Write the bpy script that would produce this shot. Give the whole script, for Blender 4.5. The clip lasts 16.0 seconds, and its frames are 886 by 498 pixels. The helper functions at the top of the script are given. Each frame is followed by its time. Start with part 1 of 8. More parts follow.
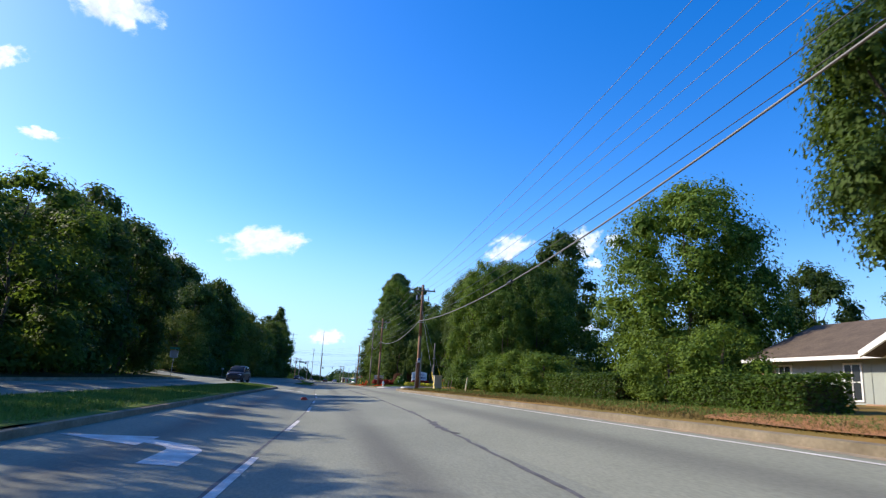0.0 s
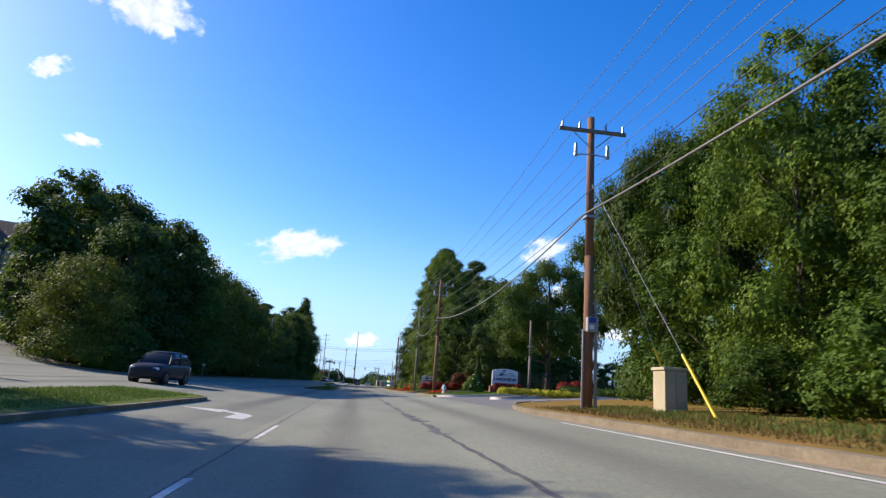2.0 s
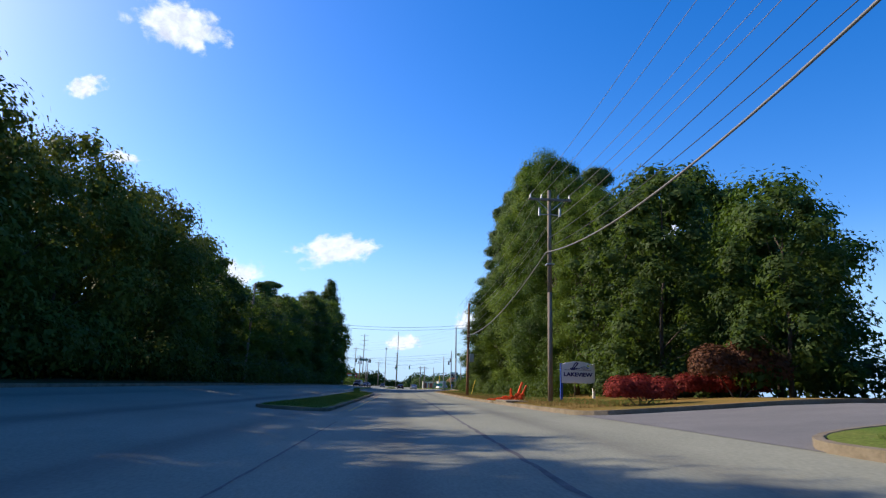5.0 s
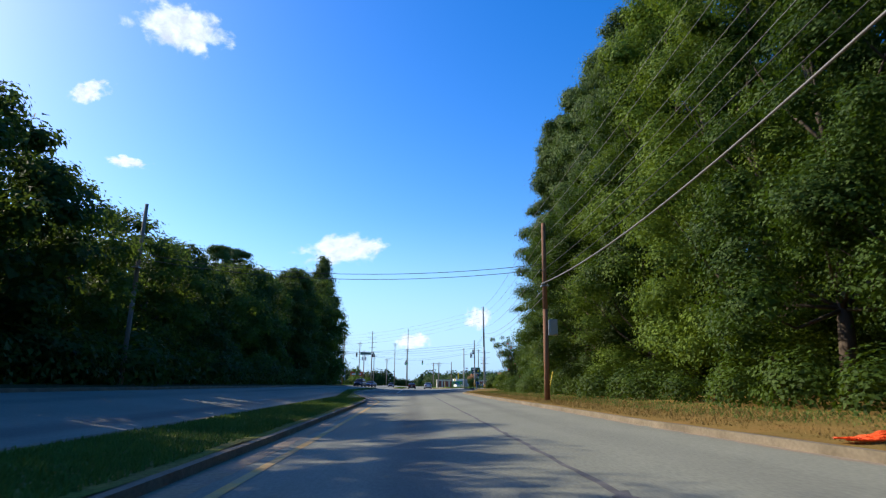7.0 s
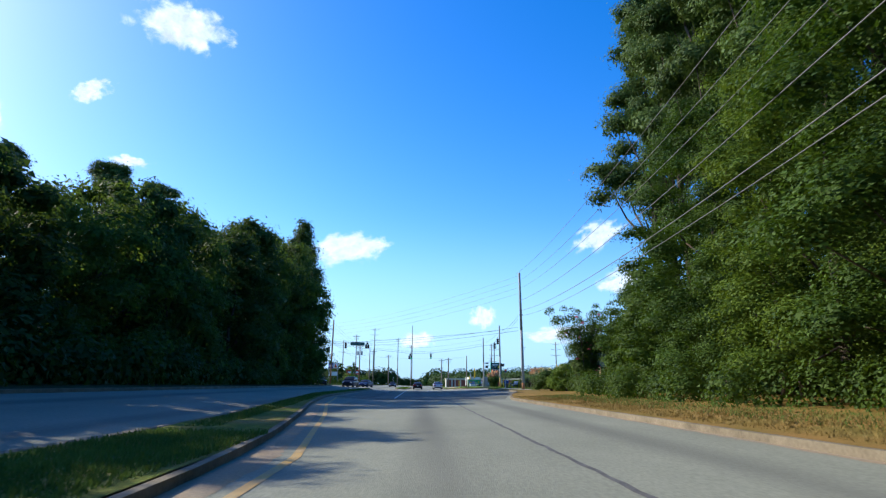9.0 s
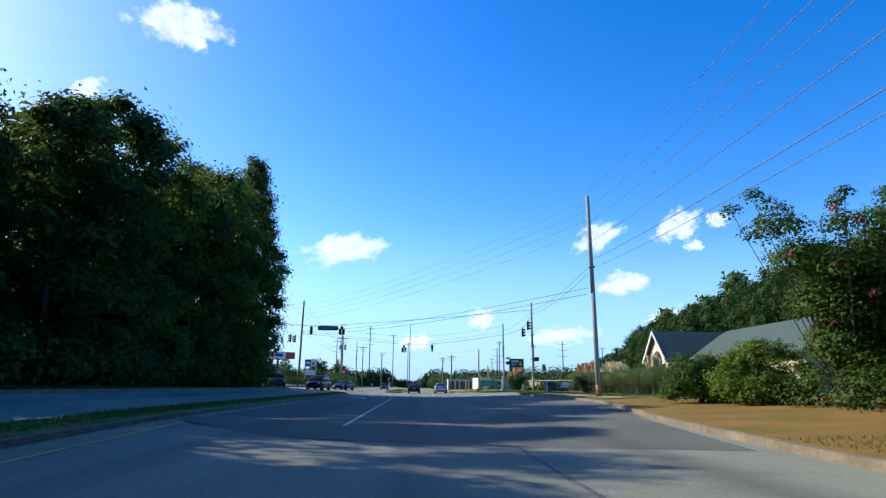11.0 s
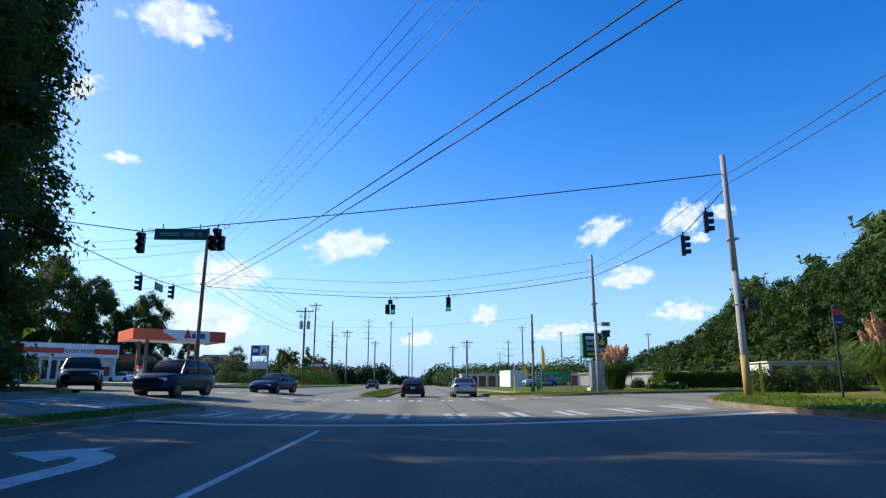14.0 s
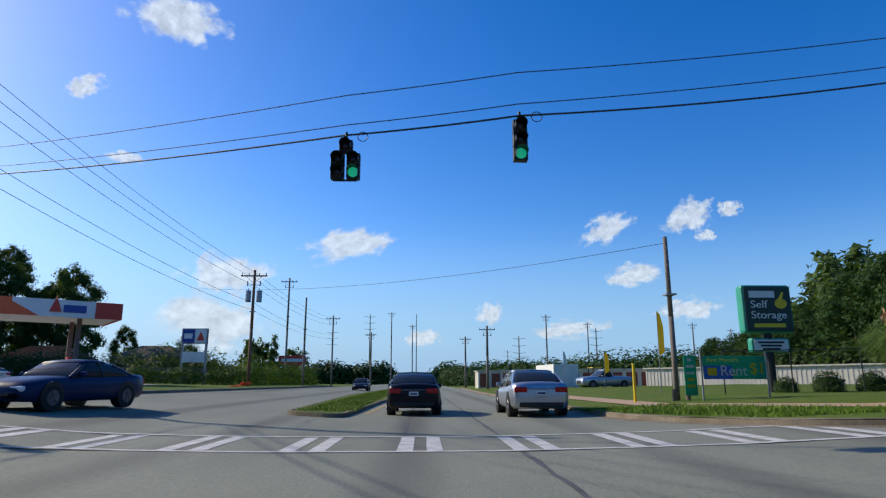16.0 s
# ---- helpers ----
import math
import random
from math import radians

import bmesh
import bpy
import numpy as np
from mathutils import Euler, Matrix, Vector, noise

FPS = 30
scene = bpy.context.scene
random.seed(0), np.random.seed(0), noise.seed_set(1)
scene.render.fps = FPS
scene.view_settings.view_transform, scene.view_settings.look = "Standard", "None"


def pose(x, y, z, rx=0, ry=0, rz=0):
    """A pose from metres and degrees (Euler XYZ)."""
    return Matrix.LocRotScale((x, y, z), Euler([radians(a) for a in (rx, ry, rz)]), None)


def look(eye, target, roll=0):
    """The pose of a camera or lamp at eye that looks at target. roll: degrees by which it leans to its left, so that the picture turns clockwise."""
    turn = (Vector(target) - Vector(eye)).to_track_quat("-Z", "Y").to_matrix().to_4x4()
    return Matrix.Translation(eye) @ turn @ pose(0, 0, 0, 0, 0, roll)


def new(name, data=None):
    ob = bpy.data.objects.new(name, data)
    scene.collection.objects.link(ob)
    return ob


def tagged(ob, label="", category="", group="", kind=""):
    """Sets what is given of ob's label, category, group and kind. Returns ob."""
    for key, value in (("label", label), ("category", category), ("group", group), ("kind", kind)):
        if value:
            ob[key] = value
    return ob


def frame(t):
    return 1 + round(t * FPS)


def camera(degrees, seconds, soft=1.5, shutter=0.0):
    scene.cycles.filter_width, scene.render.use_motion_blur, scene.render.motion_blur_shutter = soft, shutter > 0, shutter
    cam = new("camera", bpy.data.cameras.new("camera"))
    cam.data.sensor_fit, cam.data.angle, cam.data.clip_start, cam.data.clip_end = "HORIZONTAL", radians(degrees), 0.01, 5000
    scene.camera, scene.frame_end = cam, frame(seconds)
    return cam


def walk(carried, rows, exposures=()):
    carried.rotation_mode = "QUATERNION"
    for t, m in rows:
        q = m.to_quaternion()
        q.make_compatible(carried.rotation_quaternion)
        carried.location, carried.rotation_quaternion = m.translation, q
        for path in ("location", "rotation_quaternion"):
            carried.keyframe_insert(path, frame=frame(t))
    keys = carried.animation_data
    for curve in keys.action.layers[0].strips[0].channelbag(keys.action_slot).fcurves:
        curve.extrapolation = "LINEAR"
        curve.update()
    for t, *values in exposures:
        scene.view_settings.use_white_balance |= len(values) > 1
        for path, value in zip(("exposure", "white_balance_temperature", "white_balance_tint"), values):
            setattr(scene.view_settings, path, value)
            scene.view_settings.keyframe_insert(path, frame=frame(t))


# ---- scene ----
from mathutils import geometry

# ---------------------------------------------------------------- camera
cam = camera(71.0, 16.0, soft=1.25, shutter=0.08)
PATH = [  # seconds, x, y, z, pitch, roll, yaw
    (0.0, -1.149, -17.43, 1.125, 12.50, -3.30, -10.76),
    (0.5, -0.628, -7.50, 1.120, 12.56, -3.55, -10.01),
    (1.0, -0.205, 2.25, 1.115, 12.60, -3.68, -9.24),
    (1.5, 0.107, 11.75, 1.105, 12.66, -3.74, -8.41),
    (2.0, 0.320, 21.00, 1.105, 12.65, -3.74, -7.62),
    (2.5, 0.380, 30.00, 1.110, 12.62, -3.74, -6.93),
    (3.0, 0.290, 38.75, 1.110, 12.61, -3.72, -6.29),
    (3.5, 0.200, 47.15, 1.105, 12.64, -3.42, -5.69),
    (4.0, 0.130, 55.35, 1.110, 12.60, -2.70, -5.02),
    (4.5, 0.105, 63.55, 1.110, 12.55, -2.15, -4.30),
    (5.0, 0.085, 71.80, 1.109, 12.50, -1.75, -3.80),
    (5.5, 0.058, 80.05, 1.107, 12.46, -1.38, -3.52),
    (6.0, 0.022, 88.26, 1.105, 12.42, -1.00, -3.33),
    (6.5, -0.029, 96.47, 1.102, 12.37, -0.72, -3.07),
    (7.0, -0.099, 104.67, 1.098, 12.33, -0.59, -2.83),
    (7.5, -0.191, 112.76, 1.094, 12.30, -0.57, -2.59),
    (8.0, -0.255, 120.74, 1.092, 12.31, -0.52, -2.39),
    (8.5, -0.289, 128.66, 1.092, 12.31, -0.44, -2.44),
    (9.0, -0.307, 136.56, 1.093, 12.27, -0.39, -2.42),
    (9.5, -0.248, 144.43, 1.097, 12.30, -0.45, -2.41),
    (10.0, -0.155, 152.26, 1.100, 12.35, -0.56, -2.41),
    (10.5, -0.068, 160.07, 1.103, 12.42, -0.64, -2.50),
    (11.0, 0.004, 167.85, 1.104, 12.45, -0.65, -2.60),
    (11.5, 0.069, 175.57, 1.105, 12.45, -0.58, -2.66),
    (12.0, 0.138, 183.22, 1.105, 12.39, -0.46, -2.63),
    (12.5, 0.214, 190.83, 1.106, 12.31, -0.30, -2.47),
    (13.0, 0.301, 198.38, 1.106, 12.27, -0.13, -2.38),
    (13.5, 0.374, 205.80, 1.106, 12.22, -0.00, -2.34),
    (14.0, 0.384, 213.06, 1.106, 12.17, -0.02, -2.28),
    (14.5, 0.386, 220.10, 1.105, 12.15, -0.14, -2.33),
    (15.0, 0.375, 227.10, 1.104, 12.13, -0.17, -2.19),
    (15.5, 0.356, 234.11, 1.104, 12.10, -0.10, -2.05),
    (16.0, 0.276, 241.13, 1.103, 12.12, 0.11, -1.89),
]
walk(cam, [(t, pose(x, y, z, 90 + p, r, w)) for t, x, y, z, p, r, w in PATH], [
    (0, 0.74, 6550, 13), (1, 0.68, 6650, 15), (2, 0.66, 6800, 16), (3, 0.53, 6900, 17), (4, 0.60, 6850, 16), (6.5, 0.56, 6750, 14), (7.25, 0.66, 6500, 10.5),
    (8, 0.70, 6250, 8.5), (10, 0.70, 6250, 8.5), (12.5, 0.6, 6450, 11), (14.5, 0.40, 6500, 11.5), (16, 0.06, 6500, 11)])

# ---------------------------------------------------------------- sky and sun
SUN_AZ, SUN_EL = 62.0, 31.0  # degrees to the left of the road's direction, and above the horizon
world = bpy.data.worlds.new("sky")
scene.world = world
world.use_nodes = True
wn, wl = world.node_tree.nodes, world.node_tree.links
sky = wn.new("ShaderNodeTexSky")
sky.sky_type, sky.sun_disc = "NISHITA", False
sky.sun_elevation, sky.sun_rotation = radians(SUN_EL), radians(-SUN_AZ)
sky.altitude, sky.air_density, sky.dust_density, sky.ozone_density = 200, 1.0, 0.7, 3.0
clear = wn.new("ShaderNodeHueSaturation")  # the crisp, deep blue of a dry late-summer sky
clear.inputs["Saturation"].default_value, clear.inputs["Hue"].default_value = 1.42, 0.512
wl.new(sky.outputs[0], clear.inputs["Color"])
up = wn.new("ShaderNodeSeparateXYZ")
wtc = wn.new("ShaderNodeTexCoord")
wl.new(wtc.outputs["Generated"], up.inputs[0])
low = wn.new("ShaderNodeMapRange")  # pale haze all round the horizon
low.interpolation_type = "SMOOTHSTEP"
low.inputs[1].default_value, low.inputs[2].default_value, low.inputs[3].default_value, low.inputs[4].default_value = 0.0, 0.27, 0.86, 0.0
wl.new(up.outputs["Z"], low.inputs[0])
haze = wn.new("ShaderNodeMix")
haze.data_type = "RGBA"
haze.inputs[7].default_value = (1.5, 2.85, 4.7, 1)
wl.new(low.outputs[0], haze.inputs[0])
wl.new(clear.outputs[0], haze.inputs[6])
wl.new(haze.outputs[2], wn["Background"].inputs[0])
wn["Background"].inputs[1].default_value = 0.164
sun_data = bpy.data.lights.new("sun", "SUN")
sun_data.energy, sun_data.angle, sun_data.color = 4.3, radians(0.53), (1.0, 0.90, 0.72)
sun = new("sun", sun_data)
sun_way = Vector((-math.sin(radians(SUN_AZ)) * math.cos(radians(SUN_EL)), math.cos(radians(SUN_AZ)) * math.cos(radians(SUN_EL)), math.sin(radians(SUN_EL))))
sun.matrix_world = look(sun_way * 100, (0, 0, 0))


# ---------------------------------------------------------------- materials
def material(name, colour, rough=0.7, metal=0.0, second=None, scale=1.0, mix=0.5, bump=0.0, bump_scale=None, fine=None, fine_scale=30.0, per_object=0.0, per_island=0.0, spec=0.4, coords="Object", stretch=(1, 1, 1)):
    """A principled surface: colour varied at a coarse and a fine scale, with fine relief."""
    m = bpy.data.materials.new(name)
    m.use_nodes = True
    n, l = m.node_tree.nodes, m.node_tree.links
    b = n["Principled BSDF"]
    b.inputs["Roughness"].default_value, b.inputs["Metallic"].default_value = rough, metal
    b.inputs["Specular IOR Level"].default_value = spec
    b.inputs["Base Color"].default_value = (*colour, 1)
    tc = n.new("ShaderNodeTexCoord")
    mp = n.new("ShaderNodeMapping")
    mp.inputs["Scale"].default_value = stretch
    l.new(tc.outputs[coords], mp.inputs[0])
    out = None
    if second is not None:
        t = n.new("ShaderNodeTexNoise")
        t.inputs["Scale"].default_value, t.inputs["Detail"].default_value, t.inputs["Roughness"].default_value = scale, 6, 0.6
        l.new(mp.outputs[0], t.inputs["Vector"])
        r = n.new("ShaderNodeValToRGB")
        r.color_ramp.elements[0].position, r.color_ramp.elements[1].position = max(0.0, mix - 0.2), min(1.0, mix + 0.2)
        r.color_ramp.elements[0].color, r.color_ramp.elements[1].color = (*colour, 1), (*second, 1)
        l.new(t.outputs[0], r.inputs[0])
        out = r.outputs[0]
    if fine is not None:
        t = n.new("ShaderNodeTexNoise")
        t.inputs["Scale"].default_value, t.inputs["Detail"].default_value = fine_scale, 3
        l.new(mp.outputs[0], t.inputs["Vector"])
        mr = n.new("ShaderNodeMapRange")
        mr.inputs[1].default_value, mr.inputs[2].default_value, mr.inputs[3].default_value, mr.inputs[4].default_value = 0.3, 0.7, 1 - fine, 1 + fine
        l.new(t.outputs[0], mr.inputs[0])
        h = n.new("ShaderNodeHueSaturation")
        l.new(mr.outputs[0], h.inputs["Value"])
        if out is not None:
            l.new(out, h.inputs["Color"])
        else:
            h.inputs["Color"].default_value = (*colour, 1)
        out = h.outputs[0]
    for amount, node, socket in ((per_object, "ShaderNodeObjectInfo", "Random"), (per_island, "ShaderNodeNewGeometry", "Random Per Island")):
        if amount:
            i = n.new(node)
            mr = n.new("ShaderNodeMapRange")
            mr.inputs[3].default_value, mr.inputs[4].default_value = 1 - amount, 1 + amount
            l.new(i.outputs[socket], mr.inputs[0])
            h = n.new("ShaderNodeHueSaturation")
            l.new(mr.outputs[0], h.inputs["Value"])
            if out is not None:
                l.new(out, h.inputs["Color"])
            else:
                h.inputs["Color"].default_value = (*colour, 1)
            out = h.outputs[0]
    if out is not None:
        l.new(out, b.inputs["Base Color"])
    if bump:
        t = n.new("ShaderNodeTexNoise")
        t.inputs["Scale"].default_value, t.inputs["Detail"].default_value = bump_scale or fine_scale, 4
        l.new(mp.outputs[0], t.inputs["Vector"])
        bp = n.new("ShaderNodeBump")
        bp.inputs["Strength"].default_value, bp.inputs["Distance"].default_value = bump, 0.03
        l.new(t.outputs[0], bp.inputs["Height"])
        l.new(bp.outputs[0], b.inputs["Normal"])
    return m


def leaf_material(name, a, b, through_colour, thin=0.15):
    """Foliage: two greens mixed leaf by leaf, some light let through."""
    m = bpy.data.materials.new(name)
    m.use_nodes = True
    n, l = m.node_tree.nodes, m.node_tree.links
    bs = n["Principled BSDF"]
    bs.inputs["Roughness"].default_value, bs.inputs["Specular IOR Level"].default_value = 0.65, 0.12
    g = n.new("ShaderNodeNewGeometry")
    r = n.new("ShaderNodeValToRGB")
    r.color_ramp.elements[0].color, r.color_ramp.elements[1].color = (*a, 1), (*b, 1)
    tc = n.new("ShaderNodeTexCoord")
    t = n.new("ShaderNodeTexNoise")
    t.inputs["Scale"].default_value, t.inputs["Detail"].default_value = 0.45, 3
    l.new(tc.outputs["Object"], t.inputs["Vector"])
    mx = n.new("ShaderNodeMath")
    mx.operation = "MULTIPLY_ADD"
    mx.inputs[1].default_value = 0.55
    l.new(g.outputs["Random Per Island"], mx.inputs[0])
    sb = n.new("ShaderNodeMapRange")
    sb.inputs[1].default_value, sb.inputs[2].default_value, sb.inputs[3].default_value, sb.inputs[4].default_value = 0.35, 0.65, 0.0, 0.45
    l.new(t.outputs[0], sb.inputs[0])
    l.new(sb.outputs[0], mx.inputs[2])
    l.new(mx.outputs[0], r.inputs[0])
    oi = n.new("ShaderNodeObjectInfo")
    mr = n.new("ShaderNodeMapRange")
    mr.inputs[3].default_value, mr.inputs[4].default_value = 0.8, 1.2
    l.new(oi.outputs["Random"], mr.inputs[0])
    h = n.new("ShaderNodeHueSaturation")
    l.new(mr.outputs[0], h.inputs["Value"])
    l.new(r.outputs[0], h.inputs["Color"])
    l.new(h.outputs[0], bs.inputs["Base Color"])
    tr = n.new("ShaderNodeBsdfTranslucent")
    tr.inputs[0].default_value = (*through_colour, 1)
    ms = n.new("ShaderNodeMixShader")
    ms.inputs[0].default_value = thin
    l.new(bs.outputs[0], ms.inputs[1])
    l.new(tr.outputs[0], ms.inputs[2])
    l.new(ms.outputs[0], n["Material Output"].inputs[0])
    return m


ROAD = material("worn_concrete_road", (0.238, 0.246, 0.192), 0.9, second=(0.178, 0.186, 0.144), scale=0.35, fine=0.13, fine_scale=26, bump=0.25, bump_scale=60, stretch=(1, 0.35, 1), spec=0.2)


def lane_stains(m):
    """Darkens the middle of each lane, where oil drips, unevenly along the road."""
    n, l = m.node_tree.nodes, m.node_tree.links
    b = n["Principled BSDF"]
    src = b.inputs["Base Color"].links[0].from_socket
    tc = n.new("ShaderNodeTexCoord")
    sp = n.new("ShaderNodeSeparateXYZ")
    l.new(tc.outputs["Object"], sp.inputs[0])
    pp = n.new("ShaderNodeMath")
    pp.operation = "PINGPONG"
    pp.inputs[1].default_value = 1.935
    l.new(sp.outputs["X"], pp.inputs[0])
    mr = n.new("ShaderNodeMapRange")
    mr.interpolation_type = "SMOOTHSTEP"
    mr.inputs[1].default_value, mr.inputs[2].default_value, mr.inputs[3].default_value, mr.inputs[4].default_value = 0.05, 0.75, 1.0, 0.0
    l.new(pp.outputs[0], mr.inputs[0])
    mp = n.new("ShaderNodeMapping")
    mp.inputs["Scale"].default_value = (0.6, 0.03, 1)
    l.new(tc.outputs["Object"], mp.inputs[0])
    t = n.new("ShaderNodeTexNoise")
    t.inputs["Scale"].default_value, t.inputs["Detail"].default_value = 1.0, 3
    l.new(mp.outputs[0], t.inputs["Vector"])
    m2 = n.new("ShaderNodeMapRange")
    m2.inputs[1].default_value, m2.inputs[2].default_value, m2.inputs[3].default_value, m2.inputs[4].default_value = 0.35, 0.65, 0.15, 0.62
    l.new(t.outputs[0], m2.inputs[0])
    mu = n.new("ShaderNodeMath")
    mu.operation = "MULTIPLY"
    l.new(mr.outputs[0], mu.inputs[0])
    l.new(m2.outputs[0], mu.inputs[1])
    mx = n.new("ShaderNodeMix")
    mx.data_type = "RGBA"
    mx.inputs[7].default_value = (0.07, 0.068, 0.064, 1)
    l.new(mu.outputs[0], mx.inputs[0])
    l.new(src, mx.inputs[6])
    l.new(mx.outputs[2], b.inputs["Base Color"])
    return m


lane_stains(ROAD)
ASPHALT = material("grey_asphalt", (0.17, 0.165, 0.16), 0.88, second=(0.12, 0.12, 0.118), scale=0.5, fine=0.15, fine_scale=35, bump=0.3, bump_scale=80)
SEAM = material("tar_joint", (0.055, 0.052, 0.05), 0.8, second=(0.12, 0.115, 0.11), scale=2.5, fine=0.2)
PAINT = material("worn_white_road_paint", (0.62, 0.60, 0.56), 0.75, second=(0.36, 0.345, 0.31), scale=3.0, mix=0.55, fine=0.1)
YELLOW = material("worn_yellow_road_paint", (0.50, 0.30, 0.06), 0.75, second=(0.33, 0.25, 0.13), scale=2.0, mix=0.52, fine=0.1)
KERB = material("kerb_concrete", (0.255, 0.215, 0.155), 0.9, second=(0.14, 0.115, 0.078), scale=1.2, fine=0.15, fine_scale=20, bump=0.3, spec=0.15)
KERB_WHITE = material("whitewashed_kerb", (0.66, 0.64, 0.60), 0.85, second=(0.45, 0.42, 0.38), scale=1.5, fine=0.1, fine_scale=20, bump=0.2)
GRASS_CLAY = material("patchy_median_grass", (0.11, 0.145, 0.03), 0.95, second=(0.30, 0.19, 0.08), scale=0.4, mix=0.62, fine=0.3, fine_scale=16, bump=0.8, bump_scale=22, spec=0.04)
GRASS = material("mown_grass", (0.075, 0.14, 0.022), 0.9, second=(0.14, 0.155, 0.04), scale=0.5, fine=0.35, fine_scale=18, bump=0.8, bump_scale=25, spec=0.04)
DRY = material("dry_verge", (0.27, 0.155, 0.05), 0.95, second=(0.14, 0.115, 0.03), scale=0.45, fine=0.16, fine_scale=22, bump=0.5, bump_scale=30, spec=0.04)
SOIL = material("red_clay_soil", (0.36, 0.16, 0.065), 0.95, second=(0.26, 0.14, 0.07), scale=0.8, fine=0.2, fine_scale=12, bump=0.6, spec=0.04)
FOREST = material("litter_and_hedge_shade", (0.07, 0.055, 0.03), 0.95, second=(0.05, 0.06, 0.02), scale=0.5, fine=0.3, fine_scale=10, bump=0.6, spec=0.04)
# bark is held dark so that its colour includes the crown's shade
BARK = material("bark", (0.10, 0.075, 0.054), 0.95, second=(0.055, 0.042, 0.032), scale=3, fine=0.25, fine_scale=9, bump=0.8, bump_scale=12, stretch=(1, 1, 0.25))
POLE_RED = material("creosoted_pole_wood", (0.25, 0.125, 0.065), 0.9, second=(0.15, 0.075, 0.045), scale=2, fine=0.2, fine_scale=20, bump=0.4, stretch=(3, 3, 0.15))
POLE_GREY = material("weathered_pole_wood", (0.23, 0.19, 0.15), 0.9, second=(0.15, 0.125, 0.10), scale=2, fine=0.2, fine_scale=20, bump=0.4, stretch=(3, 3, 0.15))
KERB_ORANGE = material("worn_orange_paint", (0.55, 0.2, 0.05), 0.8, second=(0.36, 0.2, 0.1), scale=4)
POLE_PALE = material("pale_concrete_pole", (0.37, 0.365, 0.35), 0.85, second=(0.28, 0.275, 0.26), scale=1.5, fine=0.08, stretch=(2, 2, 0.3))
STEEL = material("galvanised_steel", (0.30, 0.31, 0.32), 0.45, 0.8, fine=0.1)
WIRE = material("black_cable", (0.03, 0.03, 0.032), 0.6)
WIRE_PALE = material("aluminium_cable", (0.16, 0.155, 0.15), 0.6, 0.2)
BLACK = material("black_plastic", (0.018, 0.018, 0.018), 0.5, fine=0.1)
WHITE = material("white_paint", (0.78, 0.78, 0.76), 0.6, second=(0.68, 0.68, 0.65), scale=1.5, fine=0.03)
LEAF_MID = leaf_material("broad_leaves", (0.014, 0.036, 0.007), (0.085, 0.145, 0.018), (0.14, 0.24, 0.015))
# light let through is raised in these two to stand for glare and haze
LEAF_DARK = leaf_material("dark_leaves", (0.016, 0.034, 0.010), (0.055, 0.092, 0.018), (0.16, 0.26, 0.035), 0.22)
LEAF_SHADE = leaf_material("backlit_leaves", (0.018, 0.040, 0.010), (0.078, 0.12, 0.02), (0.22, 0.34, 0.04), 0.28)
LEAF_YELLOW = leaf_material("yellowish_leaves", (0.036, 0.06, 0.012), (0.125, 0.145, 0.022), (0.26, 0.32, 0.04))
LEAF_WOOD = leaf_material("wood_leaves", (0.012, 0.032, 0.007), (0.066, 0.116, 0.017), (0.12, 0.22, 0.015))
LEAF_LUSH = leaf_material("lush_leaves", (0.026, 0.060, 0.007), (0.135, 0.205, 0.022), (0.26, 0.38, 0.035))
NEEDLE = leaf_material("pine_needles", (0.026, 0.055, 0.016), (0.105, 0.16, 0.036), (0.15, 0.23, 0.045))


# ---------------------------------------------------------------- ground heights
GY = [-40, 20, 85, 120, 170, 260]
SIDE = {-13.5: [0.2, 0.38, 0.6, 0.7, 0.7, 0.65], -6: [0.02, 0.12, 0.08, -0.06, 0.0, 0.08], -2: [-0.06, -0.12, -0.12, -0.1, -0.03, 0],
        2: [0.06, 0.12, 0.12, 0.1, 0.03, 0], 6: [0.66, 0.62, 0.42, 0.17, 0.17, 0.1], 13: [1.1, 1.1, 1.05, 0.65, 0.5, 0.45]}


def gz(x, y):
    """Height of the ground: the carriageway is banked at first and lies in a shallow hollow."""
    c = [float(np.interp(y, GY, v)) for v in SIDE.values()]
    xs = [-90, -30] + list(SIDE) + [30, 90]
    hill = float(np.interp(y, [30, 48, 100, 120], [0, 1, 1, 0])) * float(np.interp(x, [-95, -62], [0, 1])) * 0.0085 * max(0.0, min(20.0, -15 - x)) ** 2
    return hill + float(np.interp(x, xs, [c[0] + 0.7, c[0] + 0.4] + c + [c[-1] + 0.3, c[-1] + 0.1]))


# ---------------------------------------------------------------- mesh helpers
def mesh_object(name, verts, faces, mat, parent=None, smooth=False, label=""):
    me = bpy.data.meshes.new(name)
    me.from_pydata(verts, [], faces)
    me.materials.append(mat)
    if smooth:
        me.shade_smooth()
    ob = new(name, me)
    if parent is not None:
        ob.parent = parent
    if label:
        ob["label"] = label
    return ob


def part(name, bm, mat, parent=None, label="", smooth=False):
    me = bpy.data.meshes.new(name)
    bm.to_mesh(me)
    bm.free()
    me.materials.append(mat)
    if smooth:
        me.shade_smooth()
    ob = new(name, me)
    if parent is not None:
        ob.parent = parent
    if label:
        ob["label"] = label
    return ob


def empty(name, x, y, z, rz=0.0):
    ob = new(name)
    ob.empty_display_size = 0.2
    ob.matrix_world = pose(x, y, z, 0, 0, rz)
    return ob


